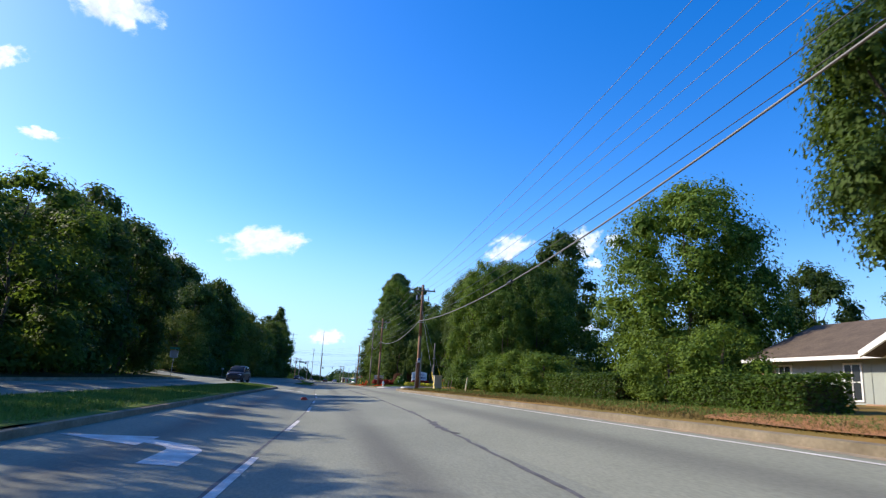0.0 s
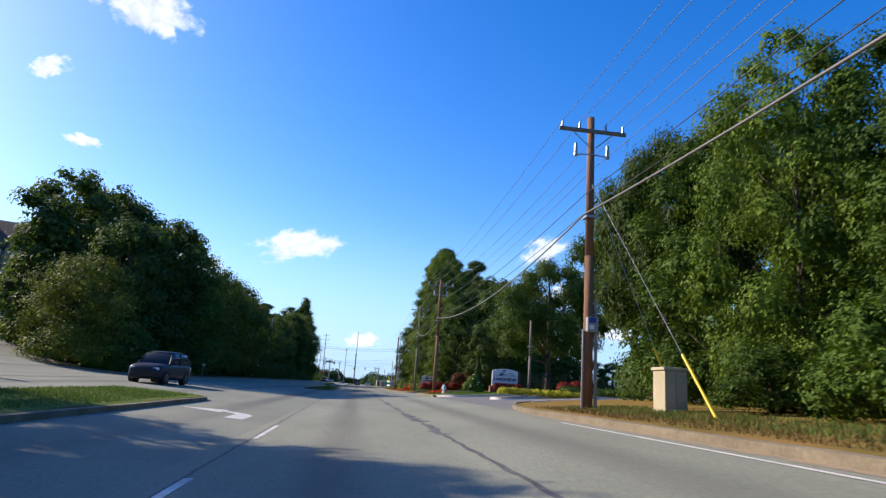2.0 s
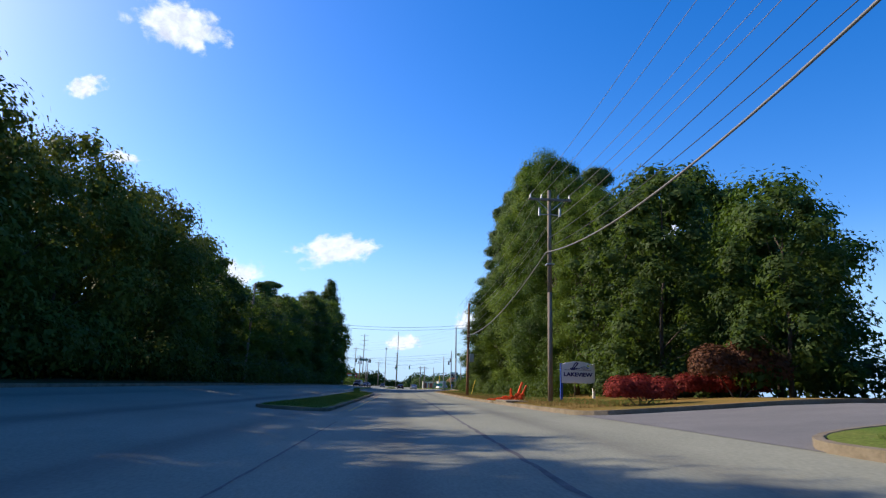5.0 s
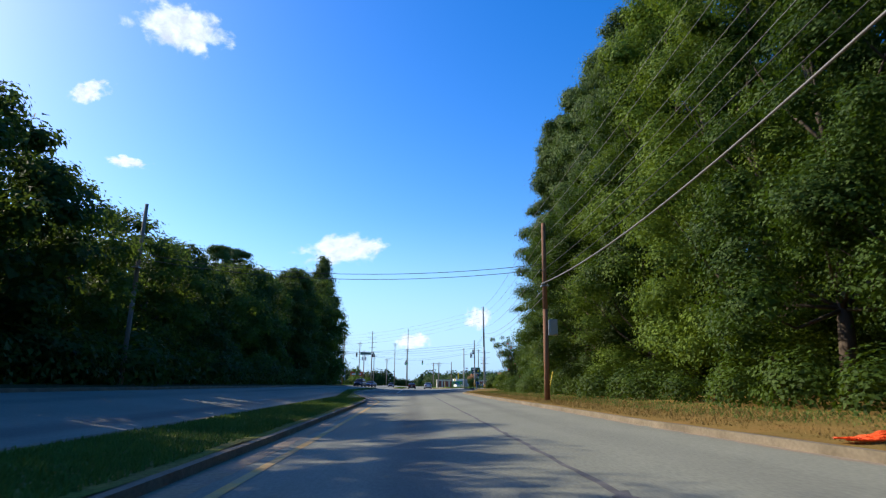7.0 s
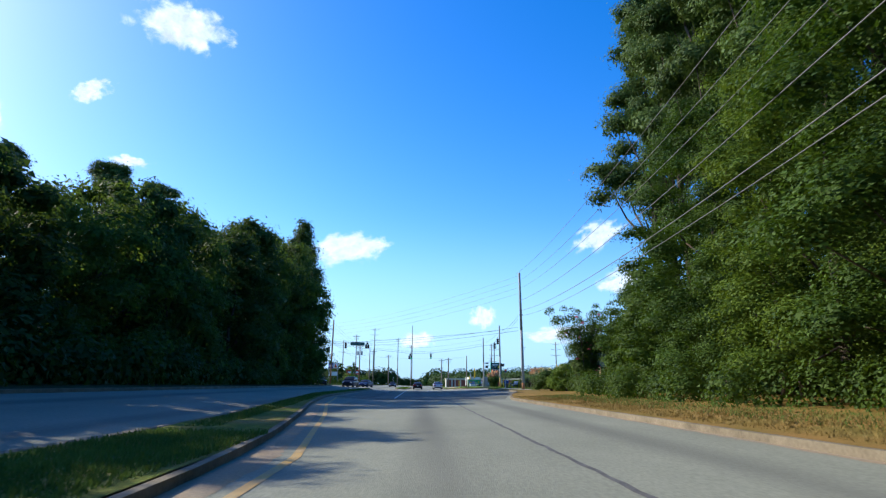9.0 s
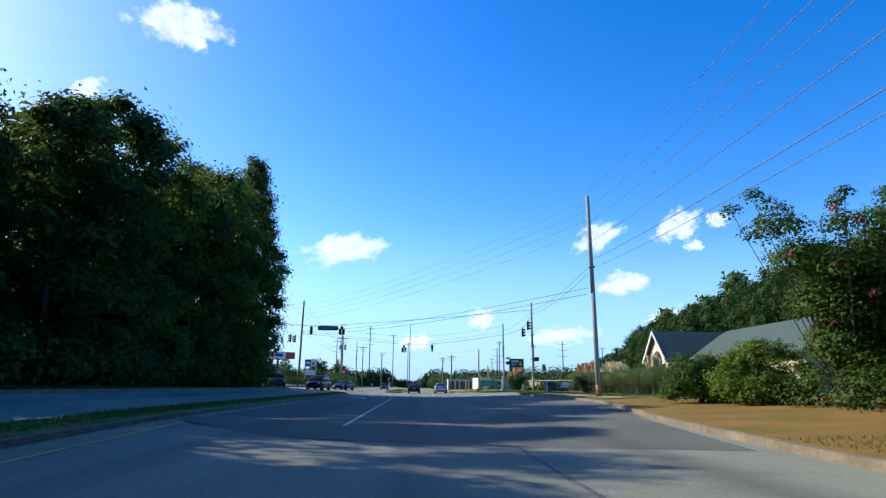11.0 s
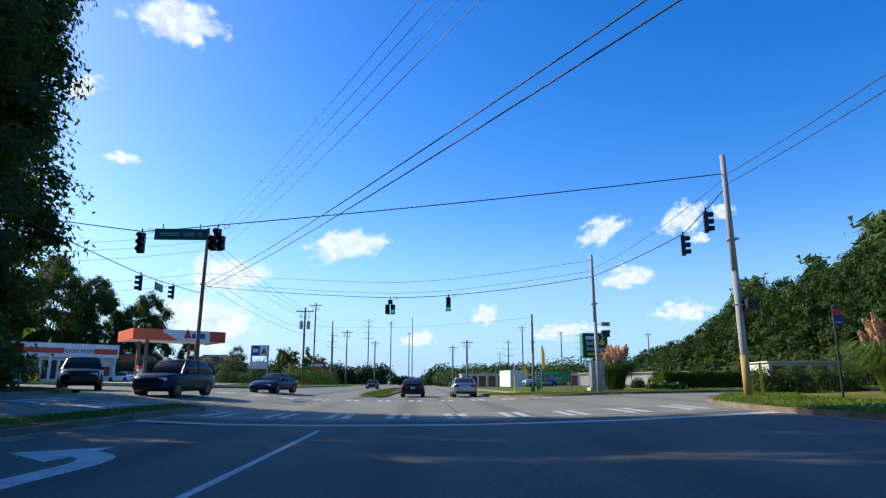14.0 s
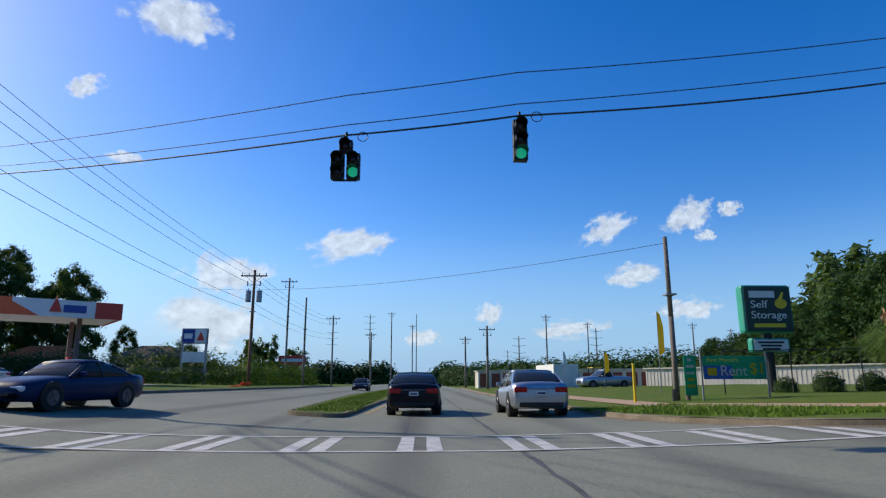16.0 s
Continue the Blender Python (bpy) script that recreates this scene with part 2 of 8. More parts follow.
def box(bm, x0, y0, z0, x1, y1, z1, bevel=0.0):
    r = bmesh.ops.create_cube(bm, size=1.0, matrix=Matrix.Translation(((x0 + x1) / 2, (y0 + y1) / 2, (z0 + z1) / 2)) @ Matrix.Diagonal((x1 - x0, y1 - y0, z1 - z0, 1)))
    if bevel:
        es = {e for v in r["verts"] for e in v.link_edges}
        bmesh.ops.bevel(bm, geom=list(es), offset=bevel, segments=2, affect="EDGES", profile=0.5)
    return bm


def rod(bm, a, b, ra, rb=None, seg=10):
    a, b = Vector(a), Vector(b)
    d = b - a
    m = Matrix.Translation((a + b) / 2) @ d.to_track_quat("Z", "Y").to_matrix().to_4x4()
    bmesh.ops.create_cone(bm, cap_ends=True, segments=seg, radius1=ra, radius2=ra if rb is None else rb, depth=d.length, matrix=m)
    return bm


def prism(bm, outline, y0, y1, axis="y"):
    """Extrudes an outline of (a, b) pairs: along y (a is x, b is z), along x (a is y) or along z (a, b are x, y)."""
    put = {"y": lambda a, b, c: (a, c, b), "x": lambda a, b, c: (c, a, b), "z": lambda a, b, c: (a, b, c)}[axis]
    lo = [bm.verts.new(put(a, b, y0)) for a, b in outline]
    hi = [bm.verts.new(put(a, b, y1)) for a, b in outline]
    bm.faces.new(lo)
    bm.faces.new(list(reversed(hi)))
    for i in range(len(lo)):
        j = (i + 1) % len(lo)
        bm.faces.new((lo[j], lo[i], hi[i], hi[j]))
    bmesh.ops.recalc_face_normals(bm, faces=bm.faces)
    return bm


def fillet(points, radius, steps=6, closed=True):
    """Rounds the corners of an outline; radius may be one number or one a corner."""
    out, n = [], len(points)
    for i, p in enumerate(points):
        r = radius[i] if isinstance(radius, (list, tuple)) else radius
        if r <= 0 or (not closed and i in (0, n - 1)):
            out.append(tuple(p))
            continue
        p, a, b = Vector(p), Vector(points[i - 1]), Vector(points[(i + 1) % n])
        u, v = (a - p), (b - p)
        k = min(r, u.length * 0.49, v.length * 0.49)
        s, e = p + u.normalized() * k, p + v.normalized() * k
        for j in range(steps + 1):
            f = j / steps
            q = s * (1 - f) ** 2 + p * 2 * f * (1 - f) + e * f * f
            out.append((q.x, q.y))
    return out


def dense(points, step, closed=True):
    out, n = [], len(points)
    for i in range(n if closed else n - 1):
        a, b = Vector(points[i]), Vector(points[(i + 1) % n])
        k = max(1, int((b - a).length / step))
        out += [tuple(a.lerp(b, j / k)) for j in range(k)]
    return out if closed else out + [tuple(points[-1])]


def patch(name, outline, rise, mat, step=3.0, skirt=0.0, wobble=0.0, label="", kind="structure", category="", parent=None):
    """A sheet that follows the ground inside an outline, lifted by rise."""
    edge = dense(outline, step)
    xs, ys = [p[0] for p in edge], [p[1] for p in edge]
    pts = [Vector(p) for p in edge]
    n = len(pts)
    gx, gy = np.arange(min(xs) + step / 2, max(xs), step), np.arange(min(ys) + step / 2, max(ys), step)
    kinks = [x for x in (-30, -13.5, -6, -2, 2, 6, 13, 30) if min(xs) + 0.05 < x < max(xs) - 0.05]
    gx = [x for x in gx if all(abs(x - k) > step * 0.4 for k in kinks)] + kinks
    inner = [Vector((x, y)) for x in gx for y in gy]
    vs, _, fs, *_ = geometry.delaunay_2d_cdt(pts + inner, [(i, (i + 1) % n) for i in range(n)], [list(range(n))], 1, 1e-4)
    verts = [(v.x, v.y, gz(v.x, v.y) + rise + (wobble * noise.noise((v.x * 0.35, v.y * 0.35, rise)) if wobble else 0)) for v in vs]
    faces = [tuple(f) for f in fs]
    fixed = []
    for f in faces:
        a, b, c = (Vector(verts[i]) for i in f[:3])
        fixed.append(f if (b - a).cross(c - a).z > 0 else tuple(reversed(f)))
    if skirt:
        k = len(verts)
        verts += [(x, y, gz(x, y) + rise - skirt) for x, y in edge]
        verts += [(x, y, gz(x, y) + rise) for x, y in edge]
        fixed += [(k + i, k + (i + 1) % n, k + n + (i + 1) % n, k + n + i) for i in range(n)]
    ob = mesh_object(name, verts, fixed, mat, parent)
    return tagged(ob, label, category, "", kind)


def ribbon(name, line, width, rise, mat, label="", category="", kind="structure", step=2.0, ragged=0.0, parent=None):
    """A flat band along a line on the ground."""
    line = dense(line, step, closed=False)
    verts, faces = [], []
    for i, p in enumerate(line):
        a, b = Vector(line[max(0, i - 1)]), Vector(line[min(len(line) - 1, i + 1)])
        d = (b - a).normalized()
        s = Vector((d.y, -d.x))
        w = width * (1 + ragged * (random.random() - 0.5))
        o = ragged * width * (random.random() - 0.5)
        for k in (-0.5, 0.5):
            q = Vector(p) + s * (w * k + o)
            verts.append((q.x, q.y, gz(q.x, q.y) + rise))
        if i:
            j = 2 * i
            faces.append((j - 2, j - 1, j + 1, j))
    return tagged(mesh_object(name, verts, faces, mat, parent), label, category, "", kind)


def kerb(name, line, mat=None, height=0.14, width=0.17, gutter=0.35, side=1, label="", closed=False):
    """A kerb stone with a rounded nose and its gutter, swept along a line; side 1: the road lies to the right of the way."""
    line = dense(line, 1.6, closed)
    prof = [(-width, -0.1), (-width, height), (-0.035, height), (0, height - 0.035), (0.02, 0.012), (gutter, 0.006), (gutter, -0.1)]
    verts, faces, n, k = [], [], len(line), len(prof)
    for i, p in enumerate(line):
        a, b = Vector(line[i - 1 if closed else max(0, i - 1)]), Vector(line[(i + 1) % n if closed else min(n - 1, i + 1)])
        d = (b - a).normalized()
        s = Vector((d.y, -d.x)) * side
        for o, h in prof:
            q = Vector(p) + s * o
            verts.append((q.x, q.y, gz(q.x, q.y) + h + 0.012 * noise.noise((q.x, q.y * 0.7, 3))))
        if i or closed:
            j = ((i - 1) % n) * k
            for m in range(k - 1):
                faces.append((j + m, j + m + 1, i * k + m + 1, i * k + m))
    return tagged(mesh_object(name, verts, faces, mat or KERB), label or "stained concrete kerb with a gutter along the road", "kerb", "", "structure")


# ---------------------------------------------------------------- the setting: ground, roads, verges
def big_ground():
    """One sheet to the horizon, finer near the road."""
    xs = sorted(set([-2400, -1200, -600, -300, -180, -120, -90, -75, -60, -45, -30, -24, -19, -16, -13.5, -10, -6, -2, 0, 2, 6, 8, 10, 13, 18, 24, 30, 45, 60, 90, 120, 180, 300, 600, 1200, 2400]))
    ys = [-800, -300, -120, -80] + list(range(-60, 340, 10)) + [380, 450, 600, 900, 1500, 3000]
    v = [(x, y, gz(x, y) - 0.08 + (0 if y < 330 else -min(0.8, (y - 330) * 0.004))) for y in ys for x in xs]
    w = len(xs)
    f = [(j * w + i, j * w + i + 1, (j + 1) * w + i + 1, (j + 1) * w + i) for j in range(len(ys) - 1) for i in range(w - 1)]
    return tagged(mesh_object("ground", v, f, GRASS), "rough grassy ground reaching the horizon", "ground", "", "structure")


big_ground()
MAIN = [(-13.6, -60), (5.9, -60), (5.9, 176), (7.2, 186), (10.4, 201), (10.5, 229), (13.6, 234.5), (22, 237), (120, 240), (120, 253), (20, 250), (12, 251.5), (7.5, 254.5), (5.6, 259), (5.6, 300), (6.5, 345), (6.5, 470), (-12, 470), (-12, 300), (-13, 268), (-17, 260.6), (-30, 259.4), (-120, 257.5), (-120, 251), (-30, 249.4), (-17, 246.6), (-13.6, 240)]
patch("road", MAIN, 0.0, ROAD, 3.2, label="worn pale grey concrete road with patched joints", category="road")

# drives on the right and the street on the left
patch("driveway", [(5.7, 42), (7.4, 47.6), (10, 49.8), (40, 52.5), (40, 62), (9, 63.5), (5.7, 66)], 0.006, ASPHALT, 2.5, label="grey asphalt driveway into the housing estate", category="driveway")
patch("driveway", [(5.7, 80), (9, 81.5), (34, 82), (34, 90), (9, 90.5), (5.7, 92)], 0.006, ASPHALT, 2.5, label="grey asphalt driveway beside the low hedge", category="driveway")
patch("side_street", fillet([(-13.4, 45), (-13.4, 67), (-19, 66.5), (-34, 84), (-60, 100), (-60, 90), (-36, 72), (-20, 54)], [0, 0, 4, 8, 0, 0, 8, 5]), 0.012, ROAD, 2.5, label="pale side street climbing away between hedges", category="road")

# verges
V1 = fillet([(5.8, -60), (5.8, 42.5), (7.0, 47.2), (10, 49.2), (28, 51.0), (28, -60)], [0, 2.5, 1.6, 1.5, 0, 0])
V2 = fillet([(6.0, 64.9), (5.8, 81), (9, 81.8), (34, 82), (34, 62.5), (10, 64)], [3.5, 3, 0, 0, 0, 0])
V3 = fillet([(5.8, 91), (5.8, 176), (7.1, 186), (10.3, 201), (10.4, 232.5), (12.2, 239.2), (17, 243.4), (60, 246), (60, 92), (9, 90.8)], [3, 0, 8, 8, 4, 3, 4, 0, 0, 0])
patch("grass_verge", V1, 0.125, DRY, 1.6, wobble=0.05, label="dry brown grass verge beside the kerb", category="verge")
patch("lawn", V2, 0.125, GRASS, 1.6, wobble=0.05, label="mown lawn round the estate's sign", category="lawn")
V4 = fillet([(10.6, 203), (10.6, 232.5), (12.4, 239.0), (17.1, 243.1), (50, 245.4), (50, 203)], [0, 4, 3, 4, 0, 0])
patch("lawn", V4, 0.15, GRASS_CLAY, 1.8, wobble=0.05, label="mown green and brown lawn by the bench", category="lawn")
patch("grass_verge", V3, 0.125, DRY, 2.2, wobble=0.05, label="dry grass verge along the wood's edge", category="verge")
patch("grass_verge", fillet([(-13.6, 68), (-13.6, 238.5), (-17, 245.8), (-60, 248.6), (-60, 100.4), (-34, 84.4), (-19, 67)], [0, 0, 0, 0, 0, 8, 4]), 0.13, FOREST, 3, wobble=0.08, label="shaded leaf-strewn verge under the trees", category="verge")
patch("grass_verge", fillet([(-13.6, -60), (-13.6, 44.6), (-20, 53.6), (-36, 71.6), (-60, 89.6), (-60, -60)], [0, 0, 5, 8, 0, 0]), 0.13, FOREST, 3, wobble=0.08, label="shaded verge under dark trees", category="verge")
NE = fillet([(5.7, 300), (5.7, 258), (9, 252.6), (22, 251), (90, 254), (90, 300)], [0, 3, 4, 0, 0, 0])
patch("lawn", NE, 0.125, GRASS, 2.2, wobble=0.05, label="mown green lawn on the corner of the crossing", category="lawn")
patch("sidewalk", [(7.6, 262), (11.5, 256), (24, 254), (24, 255.4), (12, 257.6), (8.8, 263), (8.0, 300), (6.9, 300)], 0.145, material("clay_pavement", (0.45, 0.29, 0.17), 0.9, second=(0.36, 0.26, 0.17), scale=1.0, fine=0.12), 1.6, label="worn clay-stained footpath across the lawn", category="pavement")
NW = fillet([(-12.2, 330), (-12.9, 268), (-17, 261.2), (-60, 258.8), (-60, 330)], [0, 4, 5, 0, 0])
patch("lawn", NW, 0.12, GRASS, 2.2, wobble=0.05, label="grassy corner in front of the filling station", category="lawn")
patch("forecourt", fillet([(-18.5, 267.6), (-60, 264.5), (-60, 300), (-22, 296), (-18.5, 277)], [0, 0, 0, 0, 3]), 0.14, material("forecourt_concrete", (0.36, 0.34, 0.31), 0.85, second=(0.27, 0.25, 0.23), scale=0.6, fine=0.1), 2.5, label="stained concrete forecourt of the filling station", category="forecourt")

kerb("kerb", [(5.8, -60)] + fillet([(5.8, -60), (5.8, 42.5), (7.0, 47.2), (8.2, 48.0)], [0, 2.5, 1.2, 0], closed=False)[1:], side=1)
kerb("kerb", fillet([(7.75, 47.7), (10, 49.2), (28, 51.0)], [0, 1.5, 0], closed=False), KERB_WHITE, height=0.146, side=1, label="whitewashed kerb end at the mouth of the drive")
kerb("kerb", fillet([(34, 62.5), (10, 64), (6.6, 64.9), (5.9, 67.6)], [0, 2, 1.2, 0], closed=False), KERB_WHITE, height=0.146, side=1, label="whitewashed concrete kerb round the estate lawn")
kerb("kerb", fillet([(5.93, 66.6), (5.8, 81), (9, 81.8), (30, 82)], [0, 3, 0, 0], closed=False), side=1)
kerb("kerb", fillet([(30, 90.2), (9, 90.8), (5.8, 91), (5.8, 176), (7.1, 186), (10.3, 201), (10.4, 232.5), (12.2, 239.2), (17, 243.4), (60, 246)], [0, 0, 3, 0, 8, 8, 4, 3, 4, 0], closed=False), side=1)
kerb("kerb", fillet([(-58, 88), (-36, 71.6), (-20, 53.6), (-13.6, 44.6), (-13.6, -60)], [0, 8, 5, 3, 0], closed=False), side=1)
kerb("kerb", fillet([(-60, 248.6), (-17, 245.8), (-13.6, 238.5), (-13.6, 68), (-19, 67), (-34, 84.4), (-58, 99)], [0, 3, 3, 2, 4, 8, 0], closed=False), side=1)
kerb("kerb", fillet([(90, 254), (22, 251), (9, 252.6), (5.7, 258), (5.7, 300), (6.6, 345)], [0, 0, 4, 3, 0, 0], closed=False), side=-1)
kerb("kerb", fillet([(-12.1, 330), (-12.9, 268), (-17, 261.2), (-60, 258.8)], [0, 4, 5, 0], closed=False), side=-1)

ribbon("sidewalk", [(11.75, 204), (11.75, 229.5)], 1.2, 0.168, material("tan_pavement", (0.40, 0.34, 0.25), 0.9, second=(0.28, 0.23, 0.16), scale=1.2, fine=0.12, bump=0.2), "narrow tan concrete pavement beside the kerb", "pavement", step=1.5, ragged=0.03)
ribbon("kerb_paint", [(13.4, 251.9), (19, 251.1)], 0.2, 0.15, YELLOW, "faded yellow paint along the kerb", "road marking", step=0.6, ragged=0.1)

# medians
M1 = fillet([(-5.6, -60), (-5.5, 47.6), (-8.8, 47.6), (-8.8, -60)], [0, 1.5, 1.5, 0])
M2 = fillet([(-3.1, 99), (-3.1, 147), (-4.6, 160), (-6.2, 172), (-7.2, 186), (-7.3, 236.5), (-8.3, 236.5), (-8.4, 190), (-7.2, 170), (-6.0, 155), (-6.0, 99)], [1.4, 6, 5, 5, 5, 0.5, 0.5, 5, 6, 6, 1.4])
M3 = fillet([(-2.4, 261.5), (-1.75, 290), (-1.9, 335), (-4.5, 335), (-5.2, 290), (-4.2, 263)], [0.8, 0, 0, 0, 0, 0.8])
for o in (M1, M2, M3):
    patch("median", o, 0.13, GRASS_CLAY if o is M2 else GRASS, 1.2, wobble=0.05, label="narrow grassy median with clipped edges", category="median")
    kerb("kerb", o, height=0.13, side=-1, gutter=0.3, closed=True, label="dark-stained kerb round the grassy median")

APPROACH = material("dark_worn_surface", (0.145, 0.15, 0.122), 0.9, second=(0.10, 0.104, 0.085), scale=0.5, fine=0.16, fine_scale=30, bump=0.3, bump_scale=70, stretch=(1, 0.3, 1), spec=0.2)
lane_stains(APPROACH)
patch("road_overlay", [(-6.9, 187), (-3, 182), (5.5, 178), (7.0, 187), (10.0, 201), (10.05, 231.8), (-6.95, 231.8)], 0.004, APPROACH, 3.0, label="darker worn road surface before the crossing", category="road")

# joints and painted lines
def bend(y):
    """How far the lanes swing to the right of their straight line at the start of the walk."""
    return float(np.interp(y, [-60, -10, 5, 25, 45, 62], [-1.6, -0.25, 0.28, 0.45, 0.15, 0]))


GUTTER_DIRT = material("gutter_dirt", (0.30, 0.215, 0.125), 0.95, second=(0.22, 0.185, 0.135), scale=1.2, mix=0.5, fine=0.2, fine_scale=18)
ribbon("gutter_dirt", [(-2.72, 100), (-2.72, 147), (-4.15, 160), (-5.75, 172), (-6.85, 186), (-6.95, 234)], 0.5, 0.004, GUTTER_DIRT, "strip of washed-out tan dirt beside the median", "dirt", step=0.22, ragged=0.12)
ribbon("gutter_dirt", [(5.62, -40), (5.62, 40)], 0.3, 0.004, GUTTER_DIRT, "strip of washed-out tan dirt along the kerb", "dirt", step=0.22, ragged=0.25)
ribbon("gutter_dirt", [(5.62, 94), (5.62, 174)], 0.28, 0.004, GUTTER_DIRT, "strip of washed-out tan dirt along the kerb", "dirt", step=0.22, ragged=0.25)
patch("clay_patch", fillet([(6.1, -12), (6.3, -5.5), (8.0, -4.2), (9.4, -6), (9.2, -13)], 1.2), 0.165, SOIL, 0.7, wobble=0.04, label="bare red clay washed over the verge", category="soil")
patch("clay_patch", fillet([(6.2, 62.9 + 2.6), (6.2, 69), (7.2, 70), (7.4, 66)], 0.8), 0.165, GUTTER_DIRT, 0.7, wobble=0.03, label="bare trodden soil at the lawn's corner", category="soil")
ribbon("joint", [(1.91 + bend(y), y) for y in range(-60, 330, 3)], 0.085, 0.0045, SEAM, "ragged dark tar joint between the lanes", "joint", step=0.45, ragged=0.6)
ribbon("joint", [(-1.96 + bend(y), y) for y in range(-60, 94, 3)], 0.055, 0.0045, SEAM, "ragged dark tar joint between the lanes", "joint", step=0.45, ragged=0.6)
for y0, y1, w in ((34.5, 38, 0.2), (39, 44, 0.26), (47, 49.5, 0.18), (53, 57, 0.22), (-3, 1, 0.16), (5.5, 7.5, 0.14), (97, 101, 0.2), (108, 111, 0.16)):
    ribbon("joint_patch", [(1.93 + bend(y0), y0), (1.9 + bend((y0 + y1) / 2), (y0 + y1) / 2), (1.94 + bend(y1), y1)], w, 0.0055, SEAM, "broken dark stretch of tar joint", "joint", step=0.28, ragged=1.1)
for x, y, l, w in ((-1.4, 201.5, 1.6, 0.22), (2.3, 204.2, 1.1, 0.3), (4.6, 199.0, 1.4, 0.2), (3.1, 210.5, 1.2, 0.26), (6.4, 214.6, 1.8, 0.24)):
    ribbon("road_patch", [(x, y), (x + 0.3, y + l * 0.5), (x + 0.15, y + l)], w, 0.0045, SEAM, "small dark ragged repair in the road", "road patch", step=0.2, ragged=1.0)
ribbon("joint", [(-1.9, y) for y in range(184, 230, 3)], 0.05, 0.0065, SEAM, "ragged dark tar joint between the lanes", "joint", step=0.45, ragged=0.6)
ribbon("joint", [(-0.1, y) for y in range(252, 300, 3)], 0.05, 0.0045, SEAM, "cracked tar joint in the road", "joint", step=0.8, ragged=0.9)
for i in range(7):
    ribbon("lane_line", [(-1.88 + bend(-20 + 9 * i), -20 + 9 * i), (-1.88 + bend(-16.2 + 9 * i), -16.2 + 9 * i)], 0.11, 0.007, PAINT, "worn white dash between the lanes", "road marking", ragged=0.1)
ribbon("lane_line", [(-1.95, 186), (-1.95, 228.5)], 0.12, 0.007, PAINT, "worn white line beside the turning lane", "road marking", ragged=0.06)
ribbon("edge_line", [(-2.2, 101), (-2.2, 147), (-3.6, 160), (-5.2, 172), (-6.4, 186)], 0.15, 0.007, YELLOW, "worn yellow line beside the median", "road marking", ragged=0.1)
ribbon("edge_line", [(5.25, -60), (5.25, 36)], 0.07, 0.007, PAINT, "faded white edge line", "road marking", ragged=0.1)
ribbon("edge_line", [(-1.7, 264), (-1.2, 290), (-1.3, 330)], 0.12, 0.008, YELLOW, "yellow line beside the far median", "road marking", ragged=0.1)
ribbon("stop_line", [(-7.0, 230.2), (10.2, 230.2)], 0.55, 0.007, PAINT, "broad worn white stop line", "road marking", ragged=0.03)
for y0, y1, xa, xb in ((233.2, 236.3, -13, 10.3), (251.7, 254.5, -12.5, 9.5)):
    for yy in (y0, y1):
        ribbon("crosswalk_line", [(xa, yy), (xb, yy)], 0.16, 0.009, PAINT, "white border line of the crosswalk", "road marking", ragged=0.04)
    x, i = xa + 0.8, 0
    while x < xb - 0.5:
        for o in (0.0, 0.5):
            ribbon("crosswalk_bar", [(x + o, y0 + 0.1), (x + o, y1 - 0.1)], 0.27, 0.007, PAINT, "white painted bar of the crosswalk", "road marking", step=0.7, ragged=0.04)
        x += 1.95


def turn_arrow(x, y, wide=1.0, length=1.15):
    """A bent arrow that turns to the left, painted on the road."""
    o = [(0.12, 0), (0.12, 1.6), (0.0, 2.1), (-0.35, 2.45), (-0.35, 2.85), (-1.0, 2.2), (-0.35, 1.55), (-0.35, 1.95), (-0.2, 1.8), (-0.12, 1.5), (-0.12, 0)]
    o = fillet(o, [0, 0.6, 0.35, 0, 0, 0, 0, 0, 0.1, 0.25, 0], 5)
    patch("turn_arrow", [(x + wide * a, y + length * b) for a, b in o], 0.007, PAINT, 0.6, label="worn white left-turn arrow painted on the road", category="road marking")


for x, y, wide in ((-3.1, -8.7, 2.1), (-2.95, 39.0, 2.1), (-4.15, 219.8, 1.75)):
    turn_arrow(x, y, wide, 1.6 if y > 200 else 1.15)


